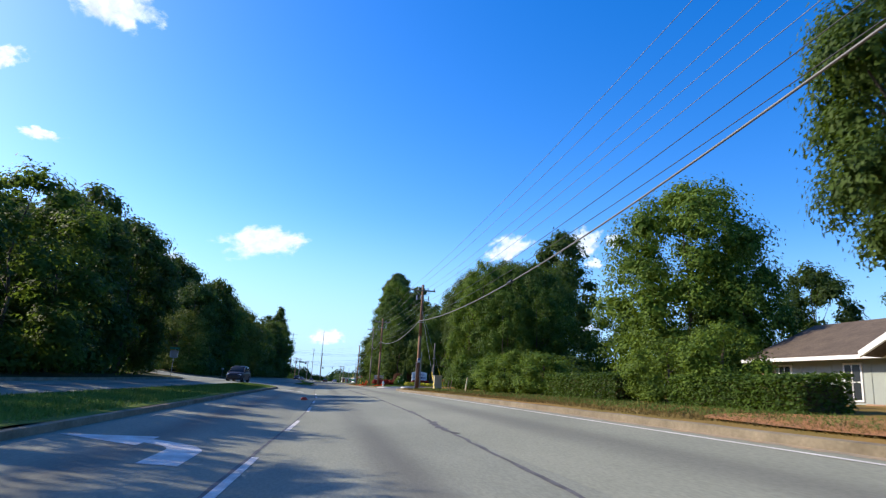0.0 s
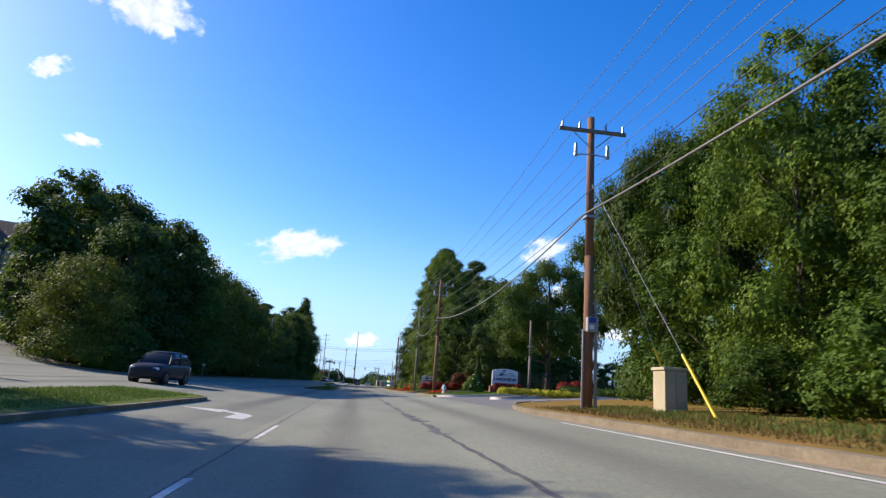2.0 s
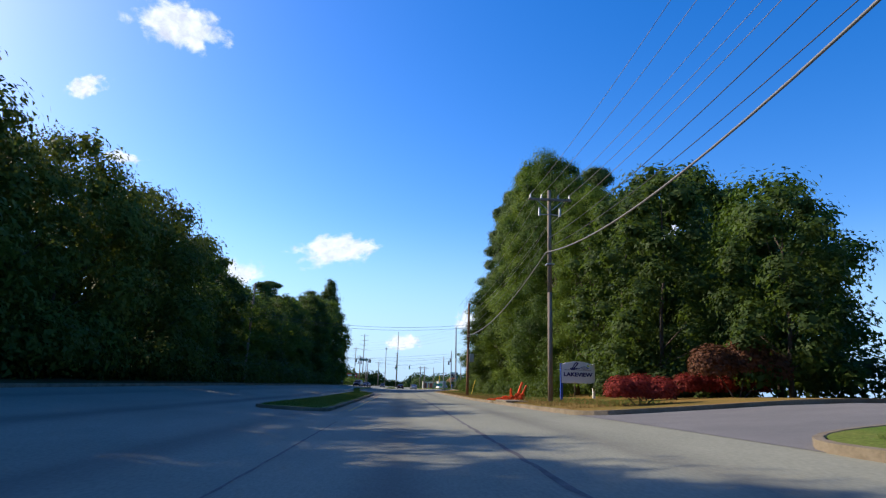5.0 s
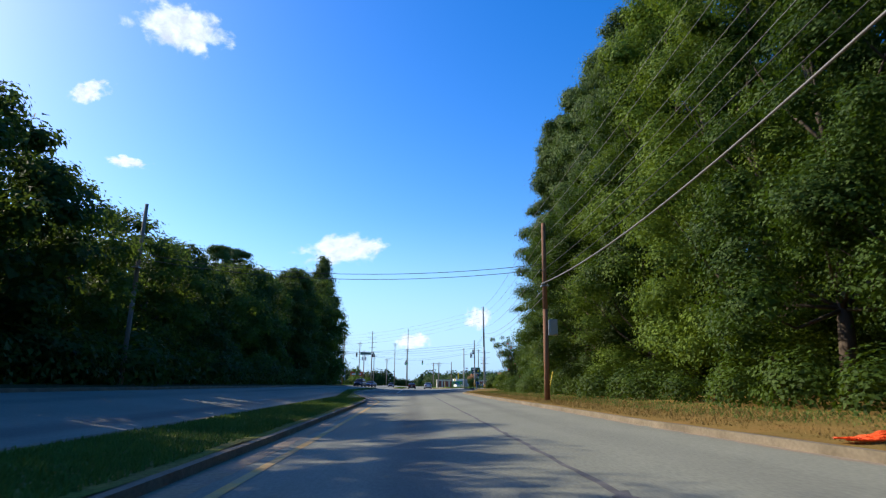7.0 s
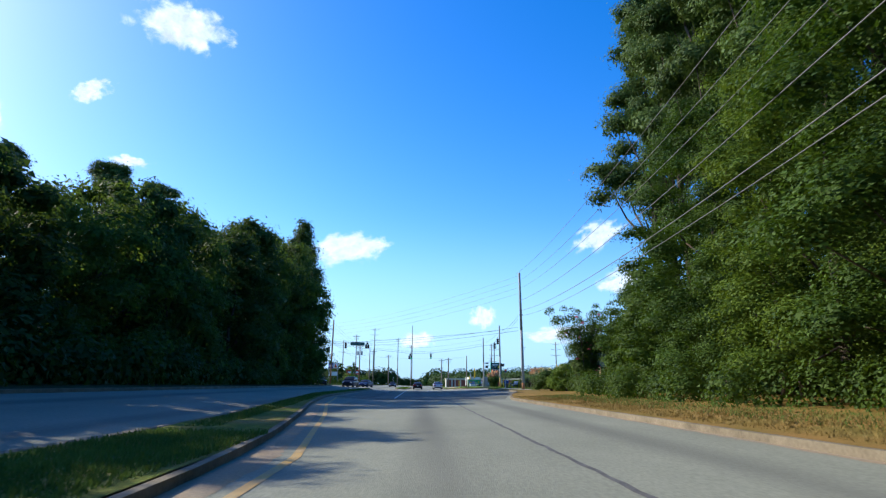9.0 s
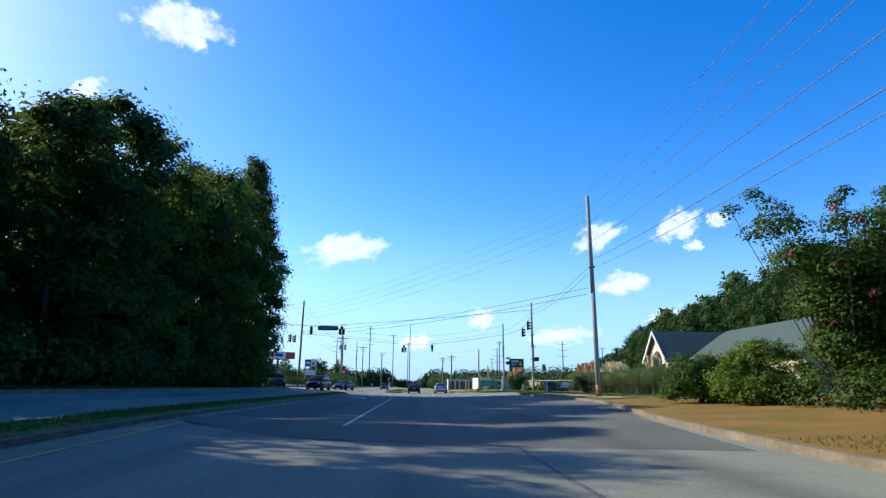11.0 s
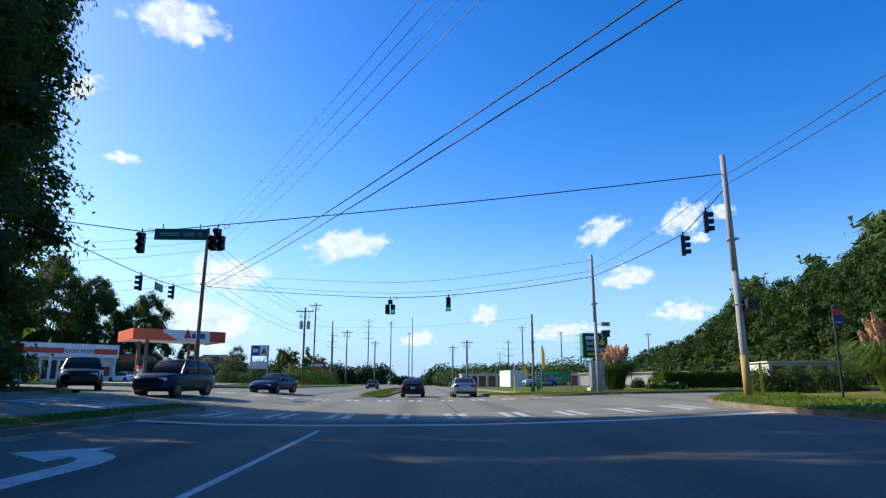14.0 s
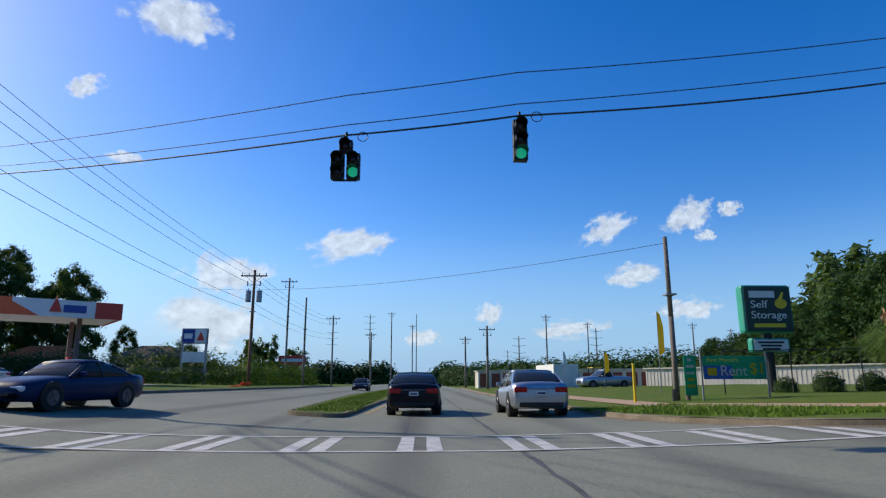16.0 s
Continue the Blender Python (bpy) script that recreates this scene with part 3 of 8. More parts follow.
# ---------------------------------------------------------------- trees
def leaf_cloud(rng, lumps, count, size, narrow=0.55, shell=0.8, droop=0.08, corners=3, sprig=1, reach=0.4, core=0.0):
    """Leaf blades scattered over lumps (centre, radii), in sprigs of several leaves; core: the share of large inner leaves. Arrays for one mesh."""
    vol = np.array([l[1][0] * l[1][1] + l[1][0] * l[1][2] for l in lumps])
    twigs = max(1, count // sprig)
    pick = rng.choice(len(lumps), size=twigs, p=vol / vol.sum())
    c, r = np.array([l[0] for l in lumps])[pick], np.array([l[1] for l in lumps])[pick]
    d = rng.normal(size=(twigs, 3))
    d /= np.linalg.norm(d, axis=1)[:, None]
    d[:, 2] = np.where(d[:, 2] < -0.5, -d[:, 2] * 0.6, d[:, 2])
    rad = np.where(rng.random(twigs) < shell, 0.80 + 0.28 * rng.random(twigs), 0.35 + 0.5 * rng.random(twigs))
    inner = rng.random(twigs) < core
    rad = np.where(inner, 0.1 + 0.45 * rng.random(twigs), rad)
    p = c + d * r * rad[:, None]
    big = np.where(inner, 2.0, 1.0)
    if sprig > 1:
        part_size = reach * (0.6 + 0.8 * rng.random(twigs))
        p, d, big, part_size = (np.repeat(q, sprig, axis=0) for q in (p, d, big, part_size))
        o = rng.normal(size=(len(p), 3)) * np.array([1.0, 1.0, 0.65])
        p = p + o * part_size[:, None] * 0.5
        d = d * 0.75 + o * 0.36
    count = len(p)
    n = d + rng.normal(size=(count, 3)) * 0.28 + np.array([0, 0, 0.35])
    n /= np.linalg.norm(n, axis=1)[:, None]
    a = np.cross(n, rng.normal(size=(count, 3)))
    a /= np.linalg.norm(a, axis=1)[:, None]
    a[:, 2] -= droop
    b = np.cross(n, a)
    s = (size * (0.6 + 0.8 * rng.random(count)) * big)[:, None]
    a, b = a * s * 0.5, b * s * 0.5 * narrow
    mid = n * s * 0.12
    if corners == 3:
        v = np.stack([p - a * 0.7 + b * 1.3, p + a * 1.15 + mid, p - a * 0.7 - b * 1.3], 1)
    else:
        v = np.stack([p - a, p + b + mid, p + a, p - b + mid], 1)
    return v, p


def leaf_mesh(name, v, mat):
    k, c = v.shape[0], v.shape[1]
    v = v.reshape(-1, 3)
    me = bpy.data.meshes.new(name)
    me.vertices.add(len(v))
    me.vertices.foreach_set("co", v.astype(np.float32).ravel())
    me.loops.add(len(v))
    me.loops.foreach_set("vertex_index", np.arange(len(v), dtype=np.int32))
    me.polygons.add(k)
    me.polygons.foreach_set("loop_start", np.arange(0, len(v), c, dtype=np.int32))
    me.polygons.foreach_set("loop_total", np.full(k, c, dtype=np.int32))
    me.materials.append(mat)
    me.update(calc_edges=True)
    return me


def limb_mesh(name, rng, height, lumps, radius, mat, bare=0.3, lean=0.0):
    """A tapered, slightly bent trunk with limbs that reach into the crown."""
    bm = bmesh.new()
    pts = [Vector((lean * height * f + 0.02 * height * rng.normal() * f, 0.02 * height * rng.normal() * f, height * f * 0.9)) for f in (0, 0.18, 0.4, 0.62, 0.85, 1.0)]
    for i in range(len(pts) - 1):
        f0, f1 = i / 5, (i + 1) / 5
        rod(bm, pts[i], pts[i + 1], radius * (1 - 0.85 * f0) * (1.25 if i == 0 else 1), radius * (1 - 0.85 * f1), 8)
    for c, r in sorted(lumps, key=lambda l: -l[1][0])[:14]:
        z = max(height * bare, min(c[2] - 0.25 * height, height * 0.75))
        k = min(4, int(z / (height * 0.9) * 5))
        f = z / (height * 0.9) * 5 - k
        s = pts[k].lerp(pts[k + 1], max(0, min(1, f)))
        m = s.lerp(Vector(c), 0.55) + Vector((0, 0, -0.03 * height))
        rod(bm, s, m, radius * 0.34, radius * 0.2, 6)
        rod(bm, m, c, radius * 0.2, radius * 0.06, 5)
    me = bpy.data.meshes.new(name)
    bm.to_mesh(me)
    bm.free()
    me.materials.append(mat)
    me.shade_smooth()
    return me


def make_tree(seed, height, spread, bottom, leaves, size, mat, kind="broad", lumpiness=26, full=0.2, corners=3, sprig=9, reach=0.55, core=0.08, lobed=False):
    """Meshes of one tree that stands at the origin: trunk and crown."""
    rng = np.random.default_rng(seed)
    lumps = []
    if kind == "pine":
        for i in range(lumpiness):
            f = rng.random() ** 0.8
            z = height * (bottom + (1 - bottom) * f)
            out = spread * (1.0 - 0.75 * f ** 1.8) * (0.35 + 0.65 * rng.random())
            a = rng.random() * 6.283
            r = spread * (0.10 + 0.13 * rng.random())
            lumps.append(((math.cos(a) * out, math.sin(a) * out, z), (r * 1.3, r * 1.3, r * 0.62)))
    else:
        for i in range(lumpiness):
            f = (i + 0.5) / lumpiness
            z = bottom + (1 - bottom) * f
            g = max(0.0, (f - 0.35) / 0.65)
            wide = (math.sqrt(max(0.0, 1 - g ** 2.2)) if kind == "broad" else (1 - f) ** 0.75) * (0.75 + 0.25 * min(1, f * 4))
            a = i * 2.39996 + rng.normal() * 0.35
            out = spread * wide * (0.6 + 0.4 * rng.random() if lobed else 0.35 + 0.6 * math.sqrt(rng.random()))
            r = spread * (0.15 + 0.15 * rng.random() if lobed else full * 0.75 + 0.26 * rng.random() ** 1.6) * (0.75 + 0.4 * wide)
            lumps.append(((math.cos(a) * out, math.sin(a) * out, height * z - r * 0.5 * f), (r, r, r * (0.75 + 0.3 * rng.random()))))
        if bottom < 0.065 or bottom == 0.1:
            for i in range(8):
                a = i * 0.785 + rng.normal() * 0.2
                r = spread * 0.34
                lumps.append(((math.cos(a) * spread * 0.62, math.sin(a) * spread * 0.62, r * 0.8), (r, r, r)))
    v, _ = leaf_cloud(rng, lumps, leaves, size, 0.5 if kind != "pine" else 0.34, corners=corners, sprig=sprig, reach=reach, core=core)
    crown = leaf_mesh("crown", v, mat)
    trunk = limb_mesh("trunk", rng, height, lumps, max(0.1, height * (0.0125 if kind == "pine" else 0.034 if bottom > 0.28 else 0.011)), BARK, max(0.15, bottom * 0.8))
    return trunk, crown


KINDS = {}


def plant(kind, x, y, scale=1.0, turn=0.0, wide=1.0, sink=0.0, label="", name="tree", category="tree", group=""):
    trunk, crown = KINDS[kind]
    e = empty(name, x, y, gz(x, y) + 0.1 - sink, turn)
    e.scale = (scale * wide, scale * wide, scale)
    for nm, me in (("trunk", trunk), ("crown", crown)):
        o = new(nm, me)
        o.parent = e
    return tagged(e, label, category, group)


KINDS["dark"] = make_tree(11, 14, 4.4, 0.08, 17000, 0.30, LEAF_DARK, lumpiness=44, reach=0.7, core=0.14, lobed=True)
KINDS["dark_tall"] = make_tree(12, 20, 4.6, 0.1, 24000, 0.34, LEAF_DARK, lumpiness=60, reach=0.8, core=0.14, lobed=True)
KINDS["mid"] = make_tree(13, 12, 4.4, 0.06, 20000, 0.26, LEAF_MID, lumpiness=50, full=0.17, reach=0.7)
KINDS["mid_tall"] = make_tree(14, 21, 4.3, 0.07, 92000, 0.13, LEAF_WOOD, lumpiness=64, sprig=14, reach=0.5, core=0.07, lobed=True)
KINDS["lush_tall"] = make_tree(24, 21, 4.3, 0.07, 92000, 0.13, LEAF_LUSH, lumpiness=60, sprig=14, reach=0.5, core=0.07, lobed=True)
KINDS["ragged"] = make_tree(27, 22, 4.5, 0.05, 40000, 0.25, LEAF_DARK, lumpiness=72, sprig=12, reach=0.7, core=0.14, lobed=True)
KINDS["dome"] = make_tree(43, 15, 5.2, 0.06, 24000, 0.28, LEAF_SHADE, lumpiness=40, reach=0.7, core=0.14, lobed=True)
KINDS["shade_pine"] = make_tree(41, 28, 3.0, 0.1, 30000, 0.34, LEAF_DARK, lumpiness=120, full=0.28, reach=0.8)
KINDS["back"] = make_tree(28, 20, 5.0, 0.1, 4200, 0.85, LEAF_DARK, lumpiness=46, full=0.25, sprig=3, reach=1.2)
LEAF_EDGE = leaf_material("pine_wood_leaves", (0.012, 0.034, 0.010), (0.048, 0.095, 0.02), (0.06, 0.14, 0.012))
KINDS["edge"] = make_tree(29, 14, 4.3, 0.04, 14000, 0.3, LEAF_EDGE, lumpiness=60, sprig=12, reach=0.6, core=0.1, lobed=True)
KINDS["yellow"] = make_tree(15, 10, 4.4, 0.05, 24000, 0.2, LEAF_YELLOW, lumpiness=44, full=0.19, reach=0.6, core=0.1)
KINDS["evergreen"] = make_tree(16, 13, 4.3, 0.03, 46000, 0.17, LEAF_MID, lumpiness=60, sprig=12, reach=0.45, core=0.12, lobed=True)
KINDS["lush"] = make_tree(26, 13, 4.3, 0.03, 42000, 0.17, LEAF_LUSH, lumpiness=56, sprig=12, reach=0.45, core=0.12, lobed=True)
LEAF_OAK = leaf_material("oak_leaves", (0.018, 0.042, 0.008), (0.078, 0.125, 0.018), (0.15, 0.24, 0.02))
KINDS["oak"] = make_tree(17, 13.5, 6.4, 0.29, 70000, 0.2, LEAF_OAK, lumpiness=40, reach=0.6, sprig=14, core=0.12, lobed=True)
KINDS["big_oak"] = make_tree(37, 15.6, 7.8, 0.3, 90000, 0.21, LEAF_OAK, lumpiness=36, reach=0.7, sprig=14, core=0.12, lobed=True)
KINDS["pine"] = make_tree(18, 26, 4.2, 0.42, 60000, 0.22, NEEDLE, "pine", 62, sprig=20, reach=0.5, core=0.03)
KINDS["far"] = make_tree(19, 12, 4.6, 0.03, 1700, 1.15, LEAF_DARK, sprig=3, reach=1.3)
KINDS["far_pine"] = make_tree(20, 15, 3.6, 0.12, 1500, 1.0, NEEDLE, "pine", 20, sprig=3, reach=1.2)
KINDS["full"] = make_tree(52, 14.5, 5.3, 0.05, 64000, 0.2, LEAF_LUSH, lumpiness=96, full=0.2, sprig=12, reach=0.55, core=0.14)
# the brighter leaf colour stands in for sun on the bushes' near sides
KINDS["bush"] = make_tree(21, 2.6, 1.7, 0.02, 15000, 0.1, LEAF_LUSH, lumpiness=26, reach=0.2, core=0.2, sprig=10)
KINDS["bush_light"] = make_tree(22, 2.8, 1.7, 0.02, 14000, 0.1, LEAF_LUSH, lumpiness=26, reach=0.3, core=0.2, sprig=10)
KINDS["bush_dark"] = make_tree(23, 2.4, 1.7, 0.02, 14000, 0.09, LEAF_MID, lumpiness=16, full=0.42, reach=0.2, core=0.2)

rs = random.Random(5)
DARK_LABEL = "tall broadleaf tree in deep shade with a dense dark crown"
# the shaded row on the far side of the road: top heights along the road
LY = [-40, 0, 14, 22, 30, 40, 44, 66, 74, 77, 84, 93, 96, 104, 114, 126, 134, 138, 140, 150, 158, 170, 180, 190, 204, 216, 226, 240]
LZ = [12, 11.6, 11.8, 12.8, 12.8, 12.8, 12.2, 9.5, 10, 16.2, 17.2, 18.0, 12.6, 13.0, 14.0, 14.6, 14.8, 12.6, 11.6, 12.8, 13.0, 13.6, 15.4, 16.6, 18.4, 20.5, 22, 22]
y = -38.0
while y < 227:
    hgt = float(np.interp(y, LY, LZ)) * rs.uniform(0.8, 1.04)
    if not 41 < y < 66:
        # the yellow trees from 95 on carry sun and haze in their leaf colour
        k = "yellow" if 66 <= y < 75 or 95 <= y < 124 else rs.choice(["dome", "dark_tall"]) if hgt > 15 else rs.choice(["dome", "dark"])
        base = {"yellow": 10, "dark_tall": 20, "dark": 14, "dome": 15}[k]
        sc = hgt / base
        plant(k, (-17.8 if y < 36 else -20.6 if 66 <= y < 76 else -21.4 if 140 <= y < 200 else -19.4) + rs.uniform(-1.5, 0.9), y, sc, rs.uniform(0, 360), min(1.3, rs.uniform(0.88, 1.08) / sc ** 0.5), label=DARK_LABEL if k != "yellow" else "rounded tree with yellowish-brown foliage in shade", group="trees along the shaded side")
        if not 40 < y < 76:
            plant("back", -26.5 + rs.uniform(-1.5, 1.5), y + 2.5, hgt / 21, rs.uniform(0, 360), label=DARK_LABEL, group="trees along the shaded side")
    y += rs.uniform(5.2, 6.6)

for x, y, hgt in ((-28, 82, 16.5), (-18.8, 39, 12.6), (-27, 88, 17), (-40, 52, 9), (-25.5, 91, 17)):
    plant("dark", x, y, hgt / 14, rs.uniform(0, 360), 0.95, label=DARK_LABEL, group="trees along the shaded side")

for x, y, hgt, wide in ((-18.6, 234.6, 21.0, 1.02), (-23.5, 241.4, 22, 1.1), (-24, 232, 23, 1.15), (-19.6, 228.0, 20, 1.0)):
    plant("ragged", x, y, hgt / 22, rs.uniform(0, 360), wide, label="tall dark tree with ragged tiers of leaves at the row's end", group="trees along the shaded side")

for x, y, hgt in ((-29, 178, 15.5), (-26, 187, 17.5), (-27, 199, 19.5)):
    plant("pine", x, y, hgt / 26, rs.uniform(0, 360), 1.2, label="pine rising behind the shaded row", group="trees along the shaded side")
plant("shade_pine", -20.5, 243.2, 1.0, 40, 0.92, label="tall dark pine at the corner of the crossing", group="trees along the shaded side")

# the lit side of the road
LIT = "broadleaf tree in full leaf lit by the sun"
EVER = "dense rounded evergreen tree clothed to the ground"
for k, x, y, hgt, wide, lab in (
        ("oak", 13.5, -6.0, 11.8, 0.66, "large sunlit broadleaf tree beside the house"), ("full", 22.7, 20.6, 14.6, 1.0, "tall ragged broadleaf tree lit by the sun"), ("mid", 24.2, 17.0, 10.5, 0.7, LIT), ("dark", 38, 27, 11.2, 0.95, LIT), ("dark", 33, 31, 8, 1.1, LIT), ("dark", 41, 19, 10, 1.0, LIT), ("dark", 27, 24, 9.5, 0.85, "dark shaded tree beside the house"),
        ("evergreen", 13.4, 42.5, 10.8, 0.92, EVER), ("lush", 12.2, 36.6, 11.4, 0.66, "upright yellow-green tree clothed to the ground"), ("evergreen", 14.6, 35.8, 10.8, 0.84, EVER), ("evergreen", 16.4, 33.6, 8.8, 0.8, EVER), ("evergreen", 13.0, 32.2, 8.0, 0.8, EVER),
        ("mid", 19, 39.5, 9.5, 0.9, LIT), ("mid", 25.5, 37.5, 9, 0.9, LIT), ("oak", 13.9, 47.6, 12.2, 0.56, "spreading oak with a dark trunk beside the drive"), ("oak", 20, 47.5, 13.5, 0.8, "spreading oak with a dark trunk beside the drive"),
        ("big_oak", 17.6, 77.6, 12.2, 0.8, "spreading oak with a dark trunk behind the sign"), ("oak", 26.5, 79, 20, 0.62, "spreading oak with a dark trunk"), ("dark_tall", 33, 72, 24, 1.0, LIT), ("dark_tall", 36, 82, 22, 1.0, LIT), ("dark", 31, 120, 13, 1.1, LIT),
        ("dark", 26, 99, 4.5, 1.6, LIT), ("dark", 31, 103, 5, 1.6, LIT), ("dark", 36, 107, 5, 1.6, LIT), ("dark", 15.5, 96, 8.5, 1.0, "dark rounded tree at the edge of the wood"), ("mid", 20, 104, 12, 1, LIT)):
    base = {"oak": 13.5, "big_oak": 15.6, "mid": 12, "evergreen": 13, "lush": 13, "full": 14.5, "dark": 14, "dark_tall": 20}[k]
    plant(k, x, y, hgt / base, rs.uniform(0, 360), wide, label=lab)
# the tall wood on the lit side
WY, WZ = [100, 108, 116, 124, 132, 140, 150, 158, 164, 170], [10.8, 13.6, 17, 20.5, 23.5, 25.5, 27.5, 30, 30, 27]
y = 101.0
while y < 167:
    hgt = float(np.interp(y, WY, WZ)) * rs.uniform(0.9, 1.05)
    k = rs.choice(["mid_tall", "lush_tall"])
    deep = float(np.interp(y, [132, 146], [0, 4.2]))
    # before 110 dark leaves stand for the shaded mouth of the wood
    plant("dark_tall" if y < 110 else k, 13.2 + deep + rs.uniform(-0.9, 1.6), y, hgt * (0.78 if deep > 3 else 1) / 21, rs.uniform(0, 360), rs.uniform(0.95, 1.1) * (0.8 if deep > 3 else 1), label="tall leafy tree of a sunlit roadside wood", group="trees of the roadside wood")
    if deep > 1:
        # past 156 only the darker leaf colour, in place of shade on the front
        plant("mid_tall" if y > 156 else rs.choice(["mid_tall", "lush_tall"]), 12.9 + 1.3 * (y > 158) + rs.uniform(-0.5, 0.7), y, rs.uniform(12.5, 15.5) / 21, rs.uniform(0, 360), rs.uniform(1.3, 1.5), label="leafy tree at the front of a sunlit roadside wood", group="trees of the roadside wood")
        plant("pine", 16.6 + rs.uniform(-0.8, 1.0), y + 2.6, hgt / 26 * 1.04, rs.uniform(0, 360), 0.9, label="tall pine with a bare upper trunk", group="trees of the roadside wood")
    if 106 < y < 142:
        plant("back" if y < 118 else rs.choice(["back", "pine"]), 20 + rs.uniform(-1, 1), y + 3, hgt / 27, rs.uniform(0, 360), 1.0, label="tall tree deep in the roadside wood", group="trees of the roadside wood")
    y += rs.uniform(4.4, 5.8)
for x, y, hgt in ((19.5, 112, 15), (20.5, 118, 18)):
    plant("dark", x, y, hgt / 14, 30 * y, 1.0, label="tall dark tree deep in the roadside wood", group="trees of the roadside wood")
for x, y, hgt in ((18.4, 183, 32), (21.5, 187, 30), (17.6, 176, 31), (21, 175, 32)):
    plant("pine", x, y, hgt / 26, rs.uniform(0, 360), 0.95, label="tall pine with a bare upper trunk", group="trees of the roadside wood")
for x, y, hgt in ((16.2, 171, 11), (16.8, 176, 11), (17.2, 180.5, 8), (17.6, 185, 6), (18, 190, 4.5), (20, 186, 8), (15.6, 178.5, 7.5), (15.4, 183, 5.0)):
    plant("evergreen", x, y, hgt / 13, rs.uniform(0, 360), 1.25, label="leafy young tree at the wood's end")

# woods behind the storage yard and on the horizon
def yard_wood(x, y):
    """Height of the wood behind the storage yard."""
    k = x / 48
    return float(np.interp(205 + (y - 205) / k, [236, 268, 281, 301, 311, 345], [16, 16.4, 15.2, 13.6, 9.8, 7.0])) * k


for i in range(30):
    f = i / 29
    x, y = 47 + 4 * rs.random(), 238 + 106 * f
    hgt = yard_wood(x, y) * rs.uniform(0.82, 1.0)
    plant("edge", x, y, hgt / 14, rs.uniform(0, 360), min(1.3, 13 / hgt), label="tree at the front of a wood behind the storage yard", group="wood behind the storage yard")
for i in range(48):
    f = i / 47
    x, y = 53 + 26 * rs.random(), 236 + 130 * f
    plant("edge" if x < 60 else "far" if i % 3 else "far_pine", x, y, yard_wood(x, y) * rs.uniform(0.85, 1.04) / 14, rs.uniform(0, 360), 1.0, label="tree deep in a wood behind the storage yard", group="wood behind the storage yard")
for k, x, y, hgt, wide in (("dark", -50, 331, 16.2, 0.8), ("dark", -57, 328, 16.5, 0.8), ("dark_tall", -67, 330, 23, 1.0), ("dark_tall", -74, 322, 24, 1.0), ("dark_tall", -62, 336, 20, 0.9), ("dark", -82, 312, 20, 1.1), ("dark", -61, 321, 19, 0.9), ("dark", -54, 336, 15, 0.9), ("dark", -72, 312, 21, 0.9), ("dark", -66, 316, 18, 0.9), ("dark", -43, 334, 8, 0.8), ("mid", -33, 331, 6.5, 0.8), ("far", -27, 345, 7, 1.0), ("far", -22, 352, 6, 1.0), ("far_pine", -18.6, 322, 6, 0.6)):
    plant(k, x, y, hgt / {"dark": 14, "dark_tall": 20, "mid": 12, "far": 12, "far_pine": 15}[k], rs.uniform(0, 360), wide, label="dark tree behind the filling station")

# bushes by the lit verge
for k, x, y, hgt, wide, lab in (
        ("bush_dark", 10.3, 31.4, 3.1, 0.85, "clipped domed dark green bush"), ("bush_dark", 10.3, 26.7, 2.2, 1.05, "clipped domed dark green bush"), ("bush_light", 10.1, 23.2, 3.1, 0.8, "loose bright green feathery bush"), ("bush", 9.8, 20.0, 2.8, 1.1, "rounded green bush beside the verge"), ("bush", 9.7, 16.8, 3.0, 0.95, "rounded green bush beside the verge"), ("bush", 9.8, 13.2, 2.6, 1.1, "rounded green bush beside the verge"),
        ("bush_light", 10.4, 2.3, 2.6, 0.9, "loose bright green feathery bush"), ("bush_light", 10.4, -0.6, 3.0, 0.8, "tall loose yellow-green feathery bush before the house"),
        ("bush_dark", 10.4, 35.5, 2.2, 1.0, "clipped domed bush under the trees"),
        ("bush_dark", -18.5, 47, 2.0, 1.3, "dark clipped bush beside the side street"), ("bush", -17.8, 69.5, 2.1, 1.5, "clipped green bush beside the side street"), ("bush_dark", -22.5, 72.8, 2.6, 1.3, "dark clipped bush beside the side street"), ("bush_dark", -23.5, 52, 2.6, 1.4, "dark clipped bush beside the side street"), ("bush_dark", -26.5, 56, 2.8, 1.4, "dark clipped bush beside the side street")):
    base = {"bush": 2.6, "bush_light": 2.8, "bush_dark": 2.4}[k]
    plant(k, x, y, hgt / base * 0.8, rs.uniform(0, 360), wide * 1.15, label=lab, name="bush", category="bush")


